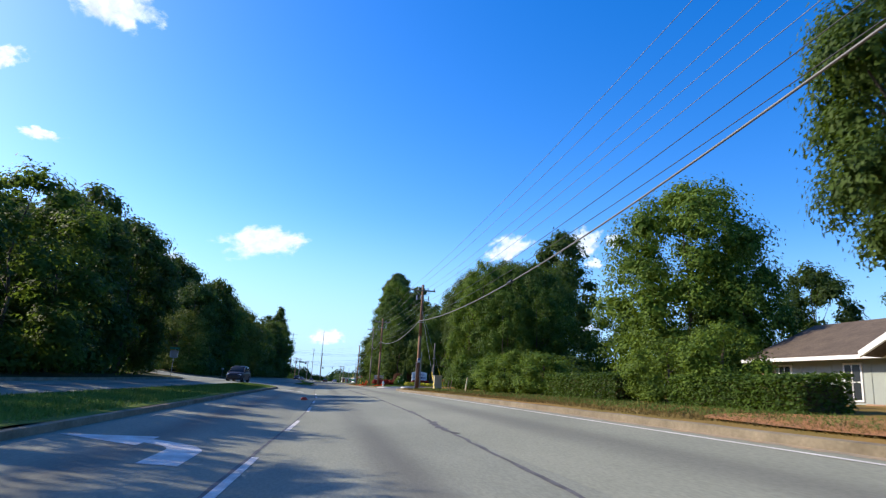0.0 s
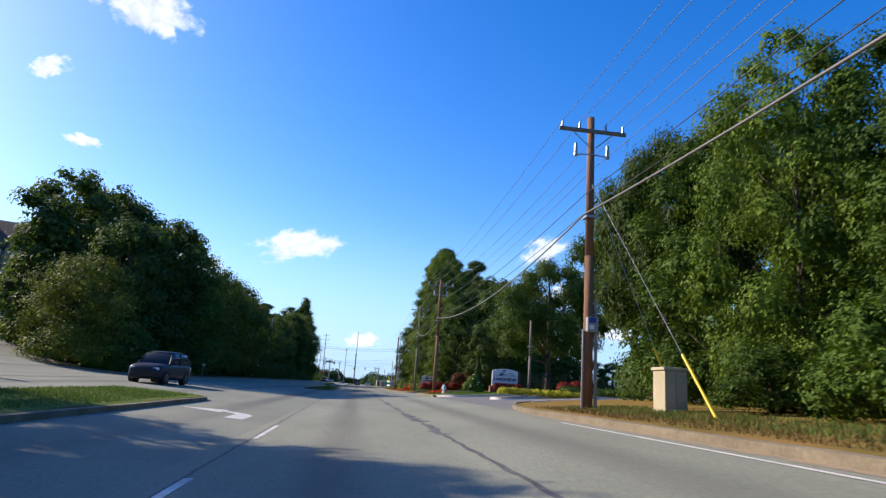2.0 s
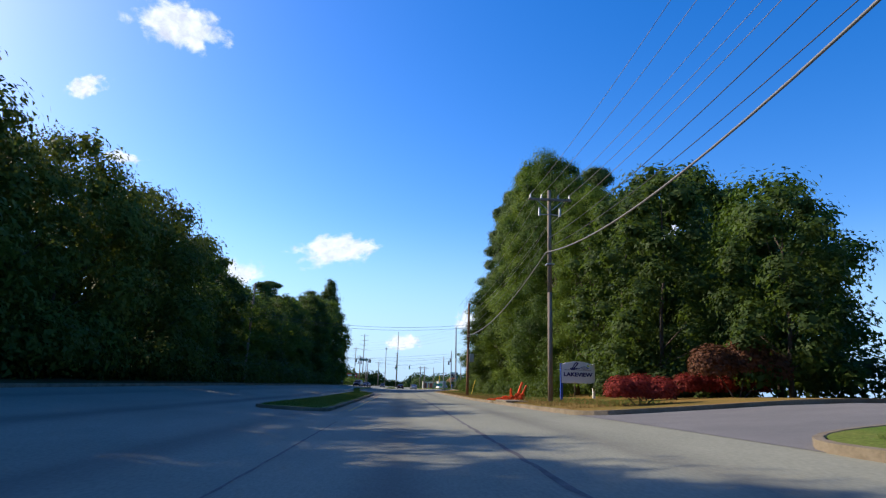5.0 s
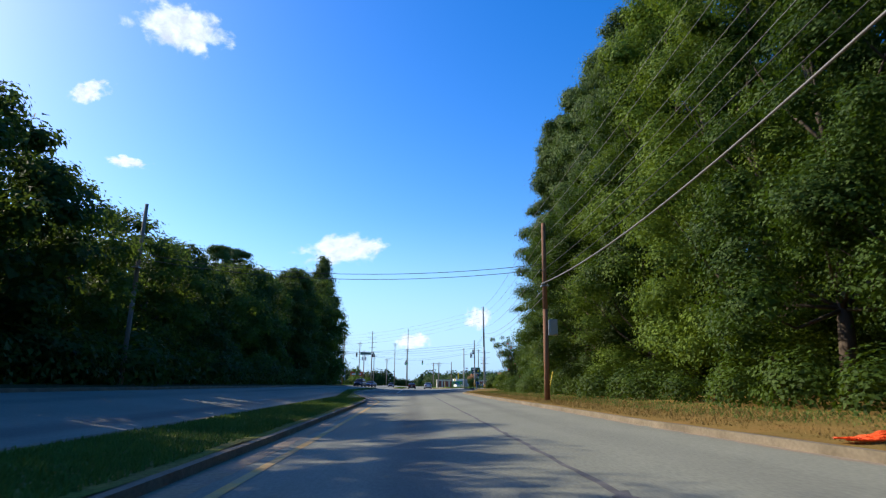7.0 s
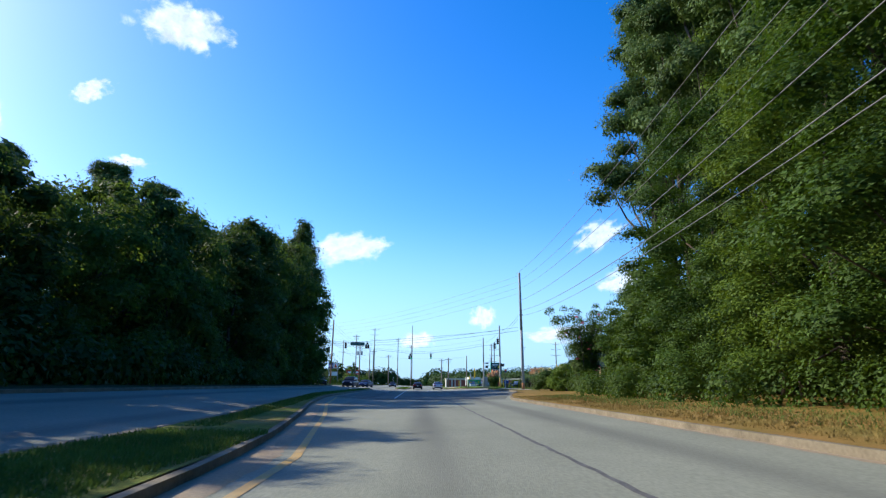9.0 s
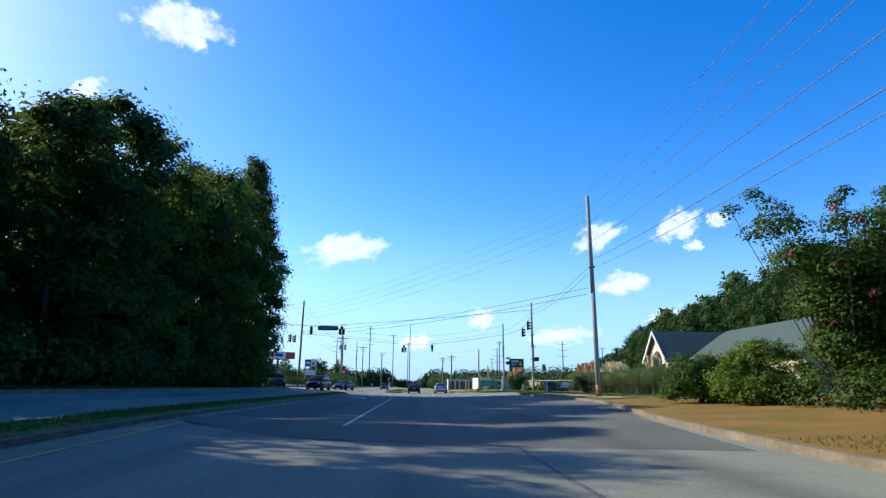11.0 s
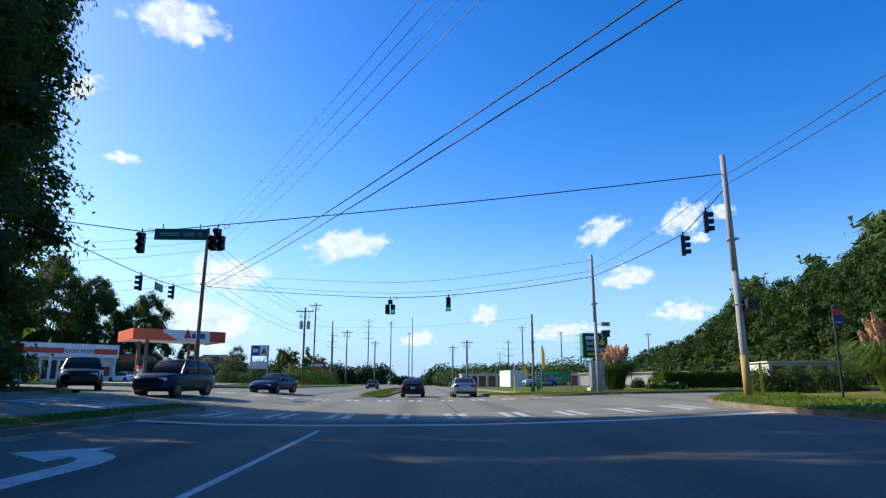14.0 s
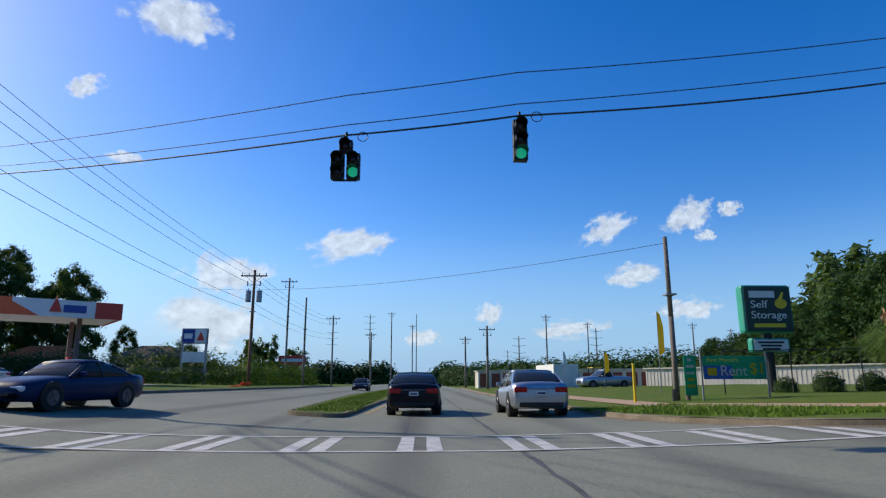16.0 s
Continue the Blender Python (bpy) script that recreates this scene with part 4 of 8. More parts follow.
# ---------------------------------------------------------------- poles and wires
def utility_pole(x, y, top, mat, arm=True, radius=0.16, lean=(0, 0), name="utility_pole", label="", box_at=None, cans=0):
    z0 = gz(x, y) + 0.1
    h = top - z0
    e = empty(name, x, y, z0)
    tip = Vector((lean[0], lean[1], h))
    bm = bmesh.new()
    rod(bm, (0, 0, -0.3), tip * 0.5, radius, radius * 0.88, 14)
    rod(bm, tip * 0.5, tip, radius * 0.88, radius * 0.72, 14)
    part("pole", bm, mat, e, smooth=True)
    if arm:
        bm = bmesh.new()
        box(bm, tip.x - 1.15, tip.y - 0.22, h - 0.62, tip.x + 1.15, tip.y - 0.12, h - 0.5, 0.01)
        part("crossarm", bm, POLE_GREY, e)
        for s in (-1.05, -0.45, 0.45, 1.05):
            bm = bmesh.new()
            rod(bm, (tip.x + s, tip.y - 0.17, h - 0.5), (tip.x + s, tip.y - 0.17, h - 0.28), 0.05, 0.03, 8)
            part("insulator", bm, STEEL, e)
        for s in (-1, 1):
            bm = bmesh.new()
            rod(bm, (tip.x + 0.1 * s, tip.y - 0.2, h - 1.15), (tip.x + 0.7 * s, tip.y - 0.17, h - 0.6), 0.02, seg=6)
            part("brace", bm, STEEL, e)
            bm = bmesh.new()
            rod(bm, (tip.x + 0.55 * s, tip.y - 0.1, h - 1.45), (tip.x + 0.55 * s, tip.y - 0.1, h - 1.0), 0.07, 0.05, 8)
            rod(bm, (tip.x, tip.y - 0.1, h - 1.35), (tip.x + 0.55 * s, tip.y - 0.1, h - 1.4), 0.025, seg=6)
            part("fuse_cutout", bm, STEEL, e)
    for i in range(cans):
        bm = bmesh.new()
        a = 2.4 * i + 0.5
        cx, cy = tip.x + 0.5 * math.cos(a), tip.y + 0.5 * math.sin(a)
        rod(bm, (cx, cy, h * 0.72), (cx, cy, h * 0.72 + 1.0), 0.24, seg=14)
        rod(bm, (cx, cy, h * 0.72 + 1.0), (cx, cy, h * 0.72 + 1.2), 0.06, 0.03, 8)
        part("transformer_can", bm, STEEL, e)
    if box_at:
        bm = bmesh.new()
        box(bm, 0.18, -0.2, box_at, 0.62, 0.2, box_at + 0.85, 0.03)
        part("equipment_box", bm, STEEL, e, "grey metal box on the pole")
    bm = bmesh.new()
    box(bm, tip.x * 0.62 - 0.2, -0.25, h * 0.63, tip.x * 0.62 + 0.2, 0.2, h * 0.63 + 0.06)
    part("cable_clamp", bm, STEEL, e)
    return tagged(e, label or "brown wooden utility pole with a crossarm and cables", "utility pole")


POLES = {"p0": (7.6, -10, 10.8), "A": (7.3, 39.8, 10.35), "B": (6.8, 75.2, 10.5), "C": (7.6, 103.4, 11.6), "D": (7.0, 137.7, 9.9), "E": (11.9, 208.4, 14.0)}
utility_pole(*POLES["p0"], POLE_RED)
utility_pole(*POLES["A"], POLE_RED)
utility_pole(*POLES["B"], POLE_RED)
utility_pole(*POLES["C"], POLE_GREY, radius=0.13, label="slim grey wooden utility pole with cables")
utility_pole(*POLES["D"], POLE_RED, arm=False, radius=0.15, box_at=3.4, label="brown wooden pole with a grey metal box")
road_pole = utility_pole(*POLES["E"], POLE_PALE, arm=False, radius=0.17, lean=(-0.25, 0), label="tall weathered wooden pole with dead-end cables")
part("painted_band", rod(bmesh.new(), (0, 0, -0.05), (-0.02, 0, 0.75), 0.178, 0.175, 14), KERB_ORANGE, road_pole, "orange painted foot of the pole", smooth=True)
utility_pole(-17.2, 142.9, 12.0, POLE_GREY, arm=False, radius=0.15, lean=(0.25, 0.2), label="leaning grey wooden pole among the trees")
utility_pole(-17.5, 264.5, 13.8, POLE_RED, arm=False, radius=0.17, lean=(0.2, 0), label="dark wooden pole carrying signal cables at the corner")
utility_pole(-17.0, 238.2, 9.4, POLE_GREY, arm=False, radius=0.16, lean=(0.2, 0), label="dark wooden pole carrying signal cables by the trees")
utility_pole(-14.6, 296, 10.9, POLE_RED, arm=True, radius=0.15, cans=2, label="wooden pole with two transformer cans")
utility_pole(-18.8, 330, 15.8, POLE_GREY, arm=True, radius=0.16)
utility_pole(-14.5, 345, 12, POLE_GREY, arm=True, radius=0.15)
utility_pole(-13.5, 315, 11, POLE_GREY, arm=False, radius=0.13)
utility_pole(9.9, 264.9, 6.75, POLE_GREY, arm=False, radius=0.11, label="thin grey wooden pole on the lawn")
near_pole = utility_pole(13.1, 237.1, 10.4, POLE_PALE, arm=False, radius=0.145, lean=(-0.1, 0), label="pale grey concrete pole carrying signal cables")
part("painted_band", rod(bmesh.new(), (0, 0, -0.05), (-0.02, 0, 1.6), 0.152, 0.149, 14), YELLOW, near_pole, "yellow painted foot of the pole", smooth=True)
utility_pole(12.3, 254.4, 9.7, POLE_PALE, arm=False, radius=0.135, lean=(-0.1, 0), label="pale grey concrete pole carrying signal cables")
for x, y, top in ((14.4, 72.5, 7.2), (9.5, 330, 9), (8.8, 365, 10), (-11, 380, 12), (30, 390, 17), (48, 420, 18), (70, 400, 16), (-9, 430, 22), (-3, 450, 20), (95, 430, 17)):
    utility_pole(x, y, top, POLE_GREY, arm=top > 8 and y > 320, radius=0.13 if y < 300 else 0.2, label="distant wooden utility pole" if y > 300 else "short plain wooden pole beside the sign")


def wire(a, b, sag=0.4, r=0.012, mat=None, name="cable", label="thin black overhead cable"):
    """A cable that sags between two points."""
    a, b = Vector(a), Vector(b)
    cu = bpy.data.curves.new(name, "CURVE")
    cu.dimensions, cu.bevel_depth, cu.bevel_resolution = "3D", r, 1
    sp = cu.splines.new("POLY")
    n = 18
    sp.points.add(n)
    for i in range(n + 1):
        f = i / n
        p = a.lerp(b, f)
        sp.points[i].co = (p.x, p.y, p.z - 4 * sag * f * (1 - f), 1)
    cu.materials.append(mat or WIRE)
    return tagged(new(name, cu), label, "cable")


RUN = ["p0", "A", "B", "C", "D"]
for i in range(len(RUN) - 1):
    (xa, ya, za), (xb, yb, zb) = POLES[RUN[i]], POLES[RUN[i + 1]]
    for dx, dz in ((-1.05, -0.28), (-0.45, -0.28), (0.45, -0.28), (1.05, -0.28), (0.1, -1.8)):
        wire((xa + dx, ya, za + dz), (xb + dx, yb, zb + dz), 0.5, 0.009, WIRE_PALE, label="thin overhead power line")
    for dx, dz, r in ((-0.18, -3.4, 0.03), (0.2, -3.0, 0.012), (-0.15, -2.7, 0.012)):
        wire((xa + dx, ya, za + dz), (xb + dx, yb, zb + dz), 1.0 if r > 0.02 else 0.55, r, WIRE_PALE if r > 0.02 else WIRE, label="thick overhead communication cable")
(xa, ya, za), (xb, yb, zb) = POLES["D"], POLES["E"]
for dx, dz, r in ((-0.4, -0.1, 0.011), (0.0, -0.7, 0.011), (0.1, -1.4, 0.011), (-0.2, -2.6, 0.013), (0.2, -3.4, 0.016), (0.1, -3.9, 0.013)):
    wire((xa + dx, ya, za + dz), (xb + dx - 0.2, yb, zb + dz * 1.3), 0.9, r, WIRE_PALE)
for dz in (-0.2, -0.9, -1.6, -2.3):
    wire((11.4, 208.4, 13.8 + dz), (-17.4, 264.5, 13.2 + dz), 0.9, 0.011, WIRE_PALE, label="thin overhead power line across the crossing")
for dz in (0.0, -0.4):
    wire((11.4, 208.4, 7.6 + dz), (-17.4, 264.5, 9.0 + dz), 0.6, 0.018, label="thick overhead cable across the crossing")
    wire((11.4, 208.4, 8.9 + dz), (13.0, 237.1, 9.5 + dz), 0.4, 0.014, label="overhead cable at the crossing")
sc_ = part("splice_can", rod(rod(bmesh.new(), (7.255, 10.7, 6.21), (7.25, 11.3, 6.21), 0.075, seg=12), (7.252, 11, 6.2), (7.252, 11, 6.36), 0.02, seg=6), BLACK)
tagged(sc_, "small black cable splice can hung on the thick cable", "splice can")
for dz in (-2.9, -3.2):
    wire((7.0, 137.7, 10.5 + dz), (-17.0, 142.9, 11.7 + dz), 0.9, 0.016, label="overhead cable across the road")
SPAN = "steel span wire carrying traffic signals"
for a, b, sag in (((13.0, 237.1, 9.6), (-8.4, 239.8, 7.86), 0.1), ((-8.4, 239.8, 7.86), (-12.0, 240.6, 7.74), 0.03), ((-12.0, 240.6, 7.74), (-16.9, 238.2, 8.0), 0.05),
                  ((12.2, 254.4, 8.2), (2.35, 253.6, 6.74), 0.12), ((2.35, 253.6, 6.74), (-1.5, 254.7, 6.7), 0.03), ((-1.5, 254.7, 6.7), (-17.3, 264.5, 8.9), 0.12),
                  ((13.0, 237.1, 9.0), (12.9, 238.8, 8.5), 0.02), ((12.9, 238.8, 8.5), (12.6, 240.6, 7.85), 0.02), ((12.6, 240.6, 7.85), (12.2, 254.4, 8.2), 0.1),
                  ((-16.9, 238.2, 8.2), (-16.3, 250.6, 7.5), 0.05), ((-16.3, 250.6, 7.5), (-17.0, 257.4, 7.9), 0.03), ((-17.0, 257.4, 7.9), (-17.3, 264.5, 8.3), 0.05)):
    wire(a, b, sag, 0.022, name="span_wire", label=SPAN)
wire((13.0, 237.1, 9.4), (12.2, 254.4, 8.7), 0.3, 0.012, name="span_wire", label="thin steel span wire at the crossing")
for dz in (0.0, 0.75):
    for a, b, sag in (((12.2, 254.4, 8.6), (2.35, 253.7, 7.06), 0.08), ((2.35, 253.7, 7.06), (-1.5, 254.8, 7.0), 0.02), ((-1.5, 254.8, 7.0), (-17.3, 264.5, 9.2), 0.1)):
        wire((*a[:2], a[2] + dz), (*b[:2], b[2] + dz), sag, 0.012, name="span_wire", label="thin steel span wire at the crossing")
wire((9.9, 264.9, 6.5), (-18, 290, 8.4), 0.8, 0.01)
for dz in (0, -0.7, -1.5, -3.4, -4.2):
    wire((-17.4, 264.5, 13.4 + dz), (-14.6, 296, 10.7 + dz * 0.8), 0.5, 0.013)
    wire((-14.6, 296, 10.7 + dz * 0.8), (-14.5, 345, 11.6 + dz * 0.8), 0.7, 0.013)
    wire((-17.4, 264.5, 13.4 + dz), (-45, 262, 12 + dz), 0.7, 0.013)


# ---------------------------------------------------------------- more surfaces
SIGN_GREEN = material("green_sign_sheet", (0.012, 0.12, 0.075), 0.5)
DEEP_GREEN = material("dark_green_panel", (0.008, 0.035, 0.028), 0.45)
TEAL = material("teal_sign_edge", (0.02, 0.30, 0.20), 0.5)
ORANGE = material("orange_plastic", (0.86, 0.10, 0.012), 0.6, second=(0.7, 0.07, 0.01), scale=5, spec=0.2)
RED = material("red_fascia", (0.62, 0.06, 0.03), 0.5, second=(0.55, 0.05, 0.03), scale=2)
ORANGE_RED = material("orange_red_fascia", (0.78, 0.13, 0.04), 0.5)
BLUE = material("blue_panel", (0.02, 0.06, 0.28), 0.45)
NAVY = material("navy_lettering", (0.03, 0.025, 0.13), 0.5)
YELLOW_PL = material("yellow_plastic", (0.80, 0.55, 0.02), 0.5)
BRICK = material("red_brick", (0.30, 0.12, 0.075), 0.9, second=(0.22, 0.09, 0.06), scale=8, fine=0.15, bump=0.3)
TAN_BRICK = material("tan_brick", (0.36, 0.22, 0.13), 0.9, second=(0.28, 0.17, 0.11), scale=6, fine=0.15, bump=0.3)
SIDING = material("grey_siding", (0.30, 0.33, 0.30), 0.8, second=(0.26, 0.29, 0.27), scale=1.5, fine=0.05)
SHINGLE = material("brown_shingles", (0.12, 0.088, 0.06), 0.95, second=(0.07, 0.052, 0.038), scale=1.4, fine=0.25, fine_scale=12, bump=0.4)
GREEN_ROOF = material("green_grey_shingles", (0.065, 0.095, 0.08), 0.9, second=(0.05, 0.075, 0.065), scale=1.2, fine=0.2, fine_scale=10, bump=0.3)
STUCCO = material("cream_stucco", (0.66, 0.53, 0.39), 0.85, second=(0.60, 0.48, 0.36), scale=0.9, fine=0.05)
TAN_WALL = material("tan_wall", (0.40, 0.31, 0.22), 0.85, second=(0.34, 0.26, 0.18), scale=0.8, fine=0.07)
GLASS = material("dark_window_glass", (0.03, 0.035, 0.04), 0.12, spec=0.2)
CORRUGATED = material("pale_corrugated_metal", (0.62, 0.58, 0.50), 0.55, second=(0.52, 0.48, 0.41), scale=0.8)
DOOR_RED = material("rust_red_door", (0.24, 0.055, 0.035), 0.6)
CONCRETE = material("concrete_block", (0.45, 0.42, 0.37), 0.9, second=(0.36, 0.33, 0.29), scale=2, fine=0.1, bump=0.2)
TIMBER = material("grey_timber", (0.20, 0.15, 0.11), 0.9, second=(0.13, 0.10, 0.075), scale=3, fine=0.2)
TYRE = material("tyre_rubber", (0.02, 0.02, 0.02), 0.8)
ALLOY = material("alloy_rim", (0.16, 0.16, 0.17), 0.4, 0.8)
TAIL = material("red_lamp_glass", (0.45, 0.012, 0.01), 0.2)
HEAD = material("clear_lamp_glass", (0.75, 0.76, 0.78), 0.12, spec=0.8)
LEAF_RED = leaf_material("red_foliage", (0.10, 0.012, 0.012), (0.34, 0.045, 0.025), (0.35, 0.05, 0.03))
LEAF_GOLD = leaf_material("golden_foliage", (0.16, 0.17, 0.01), (0.48, 0.44, 0.03), (0.4, 0.4, 0.05))
FLOWER = leaf_material("pale_flowers", (0.55, 0.55, 0.25), (0.85, 0.83, 0.55), (0.5, 0.5, 0.3))
PLUME = leaf_material("dry_plumes", (0.66, 0.56, 0.30), (0.86, 0.78, 0.50), (0.8, 0.7, 0.4))
PLUME_PINK = leaf_material("pinkish_plumes", (0.60, 0.33, 0.16), (0.80, 0.52, 0.30), (0.7, 0.45, 0.25))
PINK = leaf_material("pink_blossom", (0.42, 0.07, 0.09), (0.6, 0.16, 0.19), (0.4, 0.1, 0.12))
BLADE = leaf_material("long_grass_blades", (0.05, 0.10, 0.018), (0.13, 0.20, 0.04), (0.18, 0.28, 0.05))


def glow(name, colour, strength):
    m = bpy.data.materials.new(name)
    m.use_nodes = True
    b = m.node_tree.nodes["Principled BSDF"]
    b.inputs["Base Color"].default_value = (*colour, 1)
    b.inputs["Emission Color"].default_value, b.inputs["Emission Strength"].default_value = (*colour, 1), strength
    return m


GREEN_LIGHT = glow("lit_green_lens", (0.008, 0.30, 0.17), 0.8)


def cloth(name, colour):
    """Thin printed vinyl that glows a little when lit from behind."""
    m = bpy.data.materials.new(name)
    m.use_nodes = True
    n, l = m.node_tree.nodes, m.node_tree.links
    bs = n["Principled BSDF"]
    bs.inputs["Base Color"].default_value, bs.inputs["Roughness"].default_value = (*colour, 1), 0.55
    tr = n.new("ShaderNodeBsdfTranslucent")
    tr.inputs[0].default_value = (*colour, 1)
    ms = n.new("ShaderNodeMixShader")
    ms.inputs[0].default_value = 0.45
    l.new(bs.outputs[0], ms.inputs[1])
    l.new(tr.outputs[0], ms.inputs[2])
    l.new(ms.outputs[0], n["Material Output"].inputs[0])
    return m


VINYL_GREEN, VINYL_BLUE, VINYL_WHITE, VINYL_YELLOW = cloth("green_vinyl", (0.02, 0.36, 0.22)), cloth("blue_vinyl", (0.05, 0.20, 0.70)), cloth("white_vinyl", (0.8, 0.8, 0.8)), cloth("yellow_vinyl", (0.80, 0.62, 0.03))


def lettering(words, size, mat, parent, place, depth=0.012, wide=1.0, name="lettering", align="CENTER", bold=0.0):
    """Raised letters in the plane that faces -y, as a mesh."""
    cu = bpy.data.curves.new(name, "FONT")
    cu.body, cu.size, cu.extrude, cu.align_x = words, size, depth, align
    cu.offset = bold
    tmp = bpy.data.objects.new(name, cu)
    scene.collection.objects.link(tmp)
    bpy.context.view_layer.update()
    me = bpy.data.meshes.new_from_object(tmp.evaluated_get(bpy.context.evaluated_depsgraph_get()))
    bpy.data.objects.remove(tmp)
    me.materials.clear()
    me.materials.append(mat)
    ob = new(name, me)
    ob.parent = parent
    ob.matrix_local = pose(*place, 90, 0, 0) @ Matrix.Diagonal((wide, 1, 1, 1))
    return ob


def slab(name, parent, mat, x0, y0, z0, x1, y1, z1, bevel=0.0, label=""):
    return part(name, box(bmesh.new(), x0, y0, z0, x1, y1, z1, bevel), mat, parent, label)


# ---------------------------------------------------------------- undergrowth
def thicket(line, width, height, count, size, mat, label, seed=1, name="undergrowth"):
    rng = np.random.default_rng(seed)
    lumps = []
    for x, y in dense(line, 1.3, closed=False):
        px_, py_ = x + rng.normal() * width * 0.3, y + rng.normal() * 0.3
        r = height * (0.42 + 0.22 * rng.random())
        lumps.append(((px_, py_, gz(px_, py_) + r * 0.5), (r * 1.05, r * 1.05, r * 1.25)))
    v, _ = leaf_cloud(rng, lumps, count, size)
    return tagged(new(name, leaf_mesh(name, v, mat)), label, "undergrowth", "", "stuff")


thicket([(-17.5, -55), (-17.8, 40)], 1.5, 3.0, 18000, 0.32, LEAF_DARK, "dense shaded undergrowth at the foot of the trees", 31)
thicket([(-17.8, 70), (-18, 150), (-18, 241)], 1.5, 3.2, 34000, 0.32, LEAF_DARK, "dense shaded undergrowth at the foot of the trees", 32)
# masses in dark leaf colour, added to close bright gaps with deep shade
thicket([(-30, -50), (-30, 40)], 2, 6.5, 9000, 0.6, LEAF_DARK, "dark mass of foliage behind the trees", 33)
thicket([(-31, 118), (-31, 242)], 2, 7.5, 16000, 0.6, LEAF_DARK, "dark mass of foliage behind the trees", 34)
thicket([(17, 106), (18, 118)], 1.0, 3.6, 7000, 0.3, LEAF_DARK, "dark shaded undergrowth deep in the wood", 63)
thicket([(13.6, 98), (13.0, 110)], 1.0, 2.2, 7000, 0.25, LEAF_DARK, "dark shaded undergrowth beneath the wood", 50)
thicket([(10.6, 112), (10.3, 168), (11.4, 178)], 1.4, 1.7, 42000, 0.125, LEAF_MID, "leafy undergrowth along the wood's edge", 35)
thicket([(18.6, 118), (19.6, 172)], 1.2, 4.2, 12000, 0.4, LEAF_DARK, "dark shaded undergrowth deep in the wood", 64)
thicket([(23, 68), (30, 83)], 1.0, 4.4, 15000, 0.3, LEAF_DARK, "dark mass of shrubs under the oaks", 47)
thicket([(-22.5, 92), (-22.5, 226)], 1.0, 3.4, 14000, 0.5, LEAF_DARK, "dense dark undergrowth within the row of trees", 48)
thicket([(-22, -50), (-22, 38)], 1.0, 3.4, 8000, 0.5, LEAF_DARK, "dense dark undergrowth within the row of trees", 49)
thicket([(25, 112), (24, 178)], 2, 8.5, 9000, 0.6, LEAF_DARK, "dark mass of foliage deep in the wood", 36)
thicket([(12.2, 178), (13.2, 190), (14.5, 198)], 0.8, 1.7, 12000, 0.12, LEAF_MID, "leafy undergrowth at the wood's end", 37)
thicket([(14, 20), (13, 48)], 0.8, 2.4, 9000, 0.2, LEAF_DARK, "dark undergrowth beneath the evergreens", 38)
thicket([(18, 98), (30, 96)], 1.0, 2.4, 5000, 0.25, LEAF_DARK, "dark hedge behind the drive", 39)
thicket([(20, 45), (34, 48)], 1.0, 5.0, 6000, 0.4, LEAF_DARK, "dark mass of foliage behind the drive", 40)
thicket([(40, 60), (42, 100)], 2.0, 6.0, 7000, 0.5, LEAF_MID, "belt of trees behind the estate", 41)


thicket([(-260, 560), (-60, 540), (-16, 535)], 4.0, 9.5, 34000, 1.6, LEAF_EDGE, "far belt of dark woodland on the skyline", 42)
thicket([(6, 535), (60, 545), (260, 560)], 4.0, 9.5, 34000, 1.6, LEAF_EDGE, "far belt of dark woodland on the skyline", 43)
thicket([(-16, 620), (8, 620)], 3.0, 5.0, 6000, 1.0, LEAF_DARK, "far belt of dark woodland closing the road", 44)


thicket([(44, 250), (46, 300), (47, 345)], 2.0, 5.5, 9000, 0.7, LEAF_DARK, "dark mass of foliage at the foot of the wood", 45)
thicket([(47, 345), (20, 430), (9, 470)], 1.5, 6.4, 24000, 0.7, LEAF_EDGE, "distant belt of trees behind the storage yard", 46)


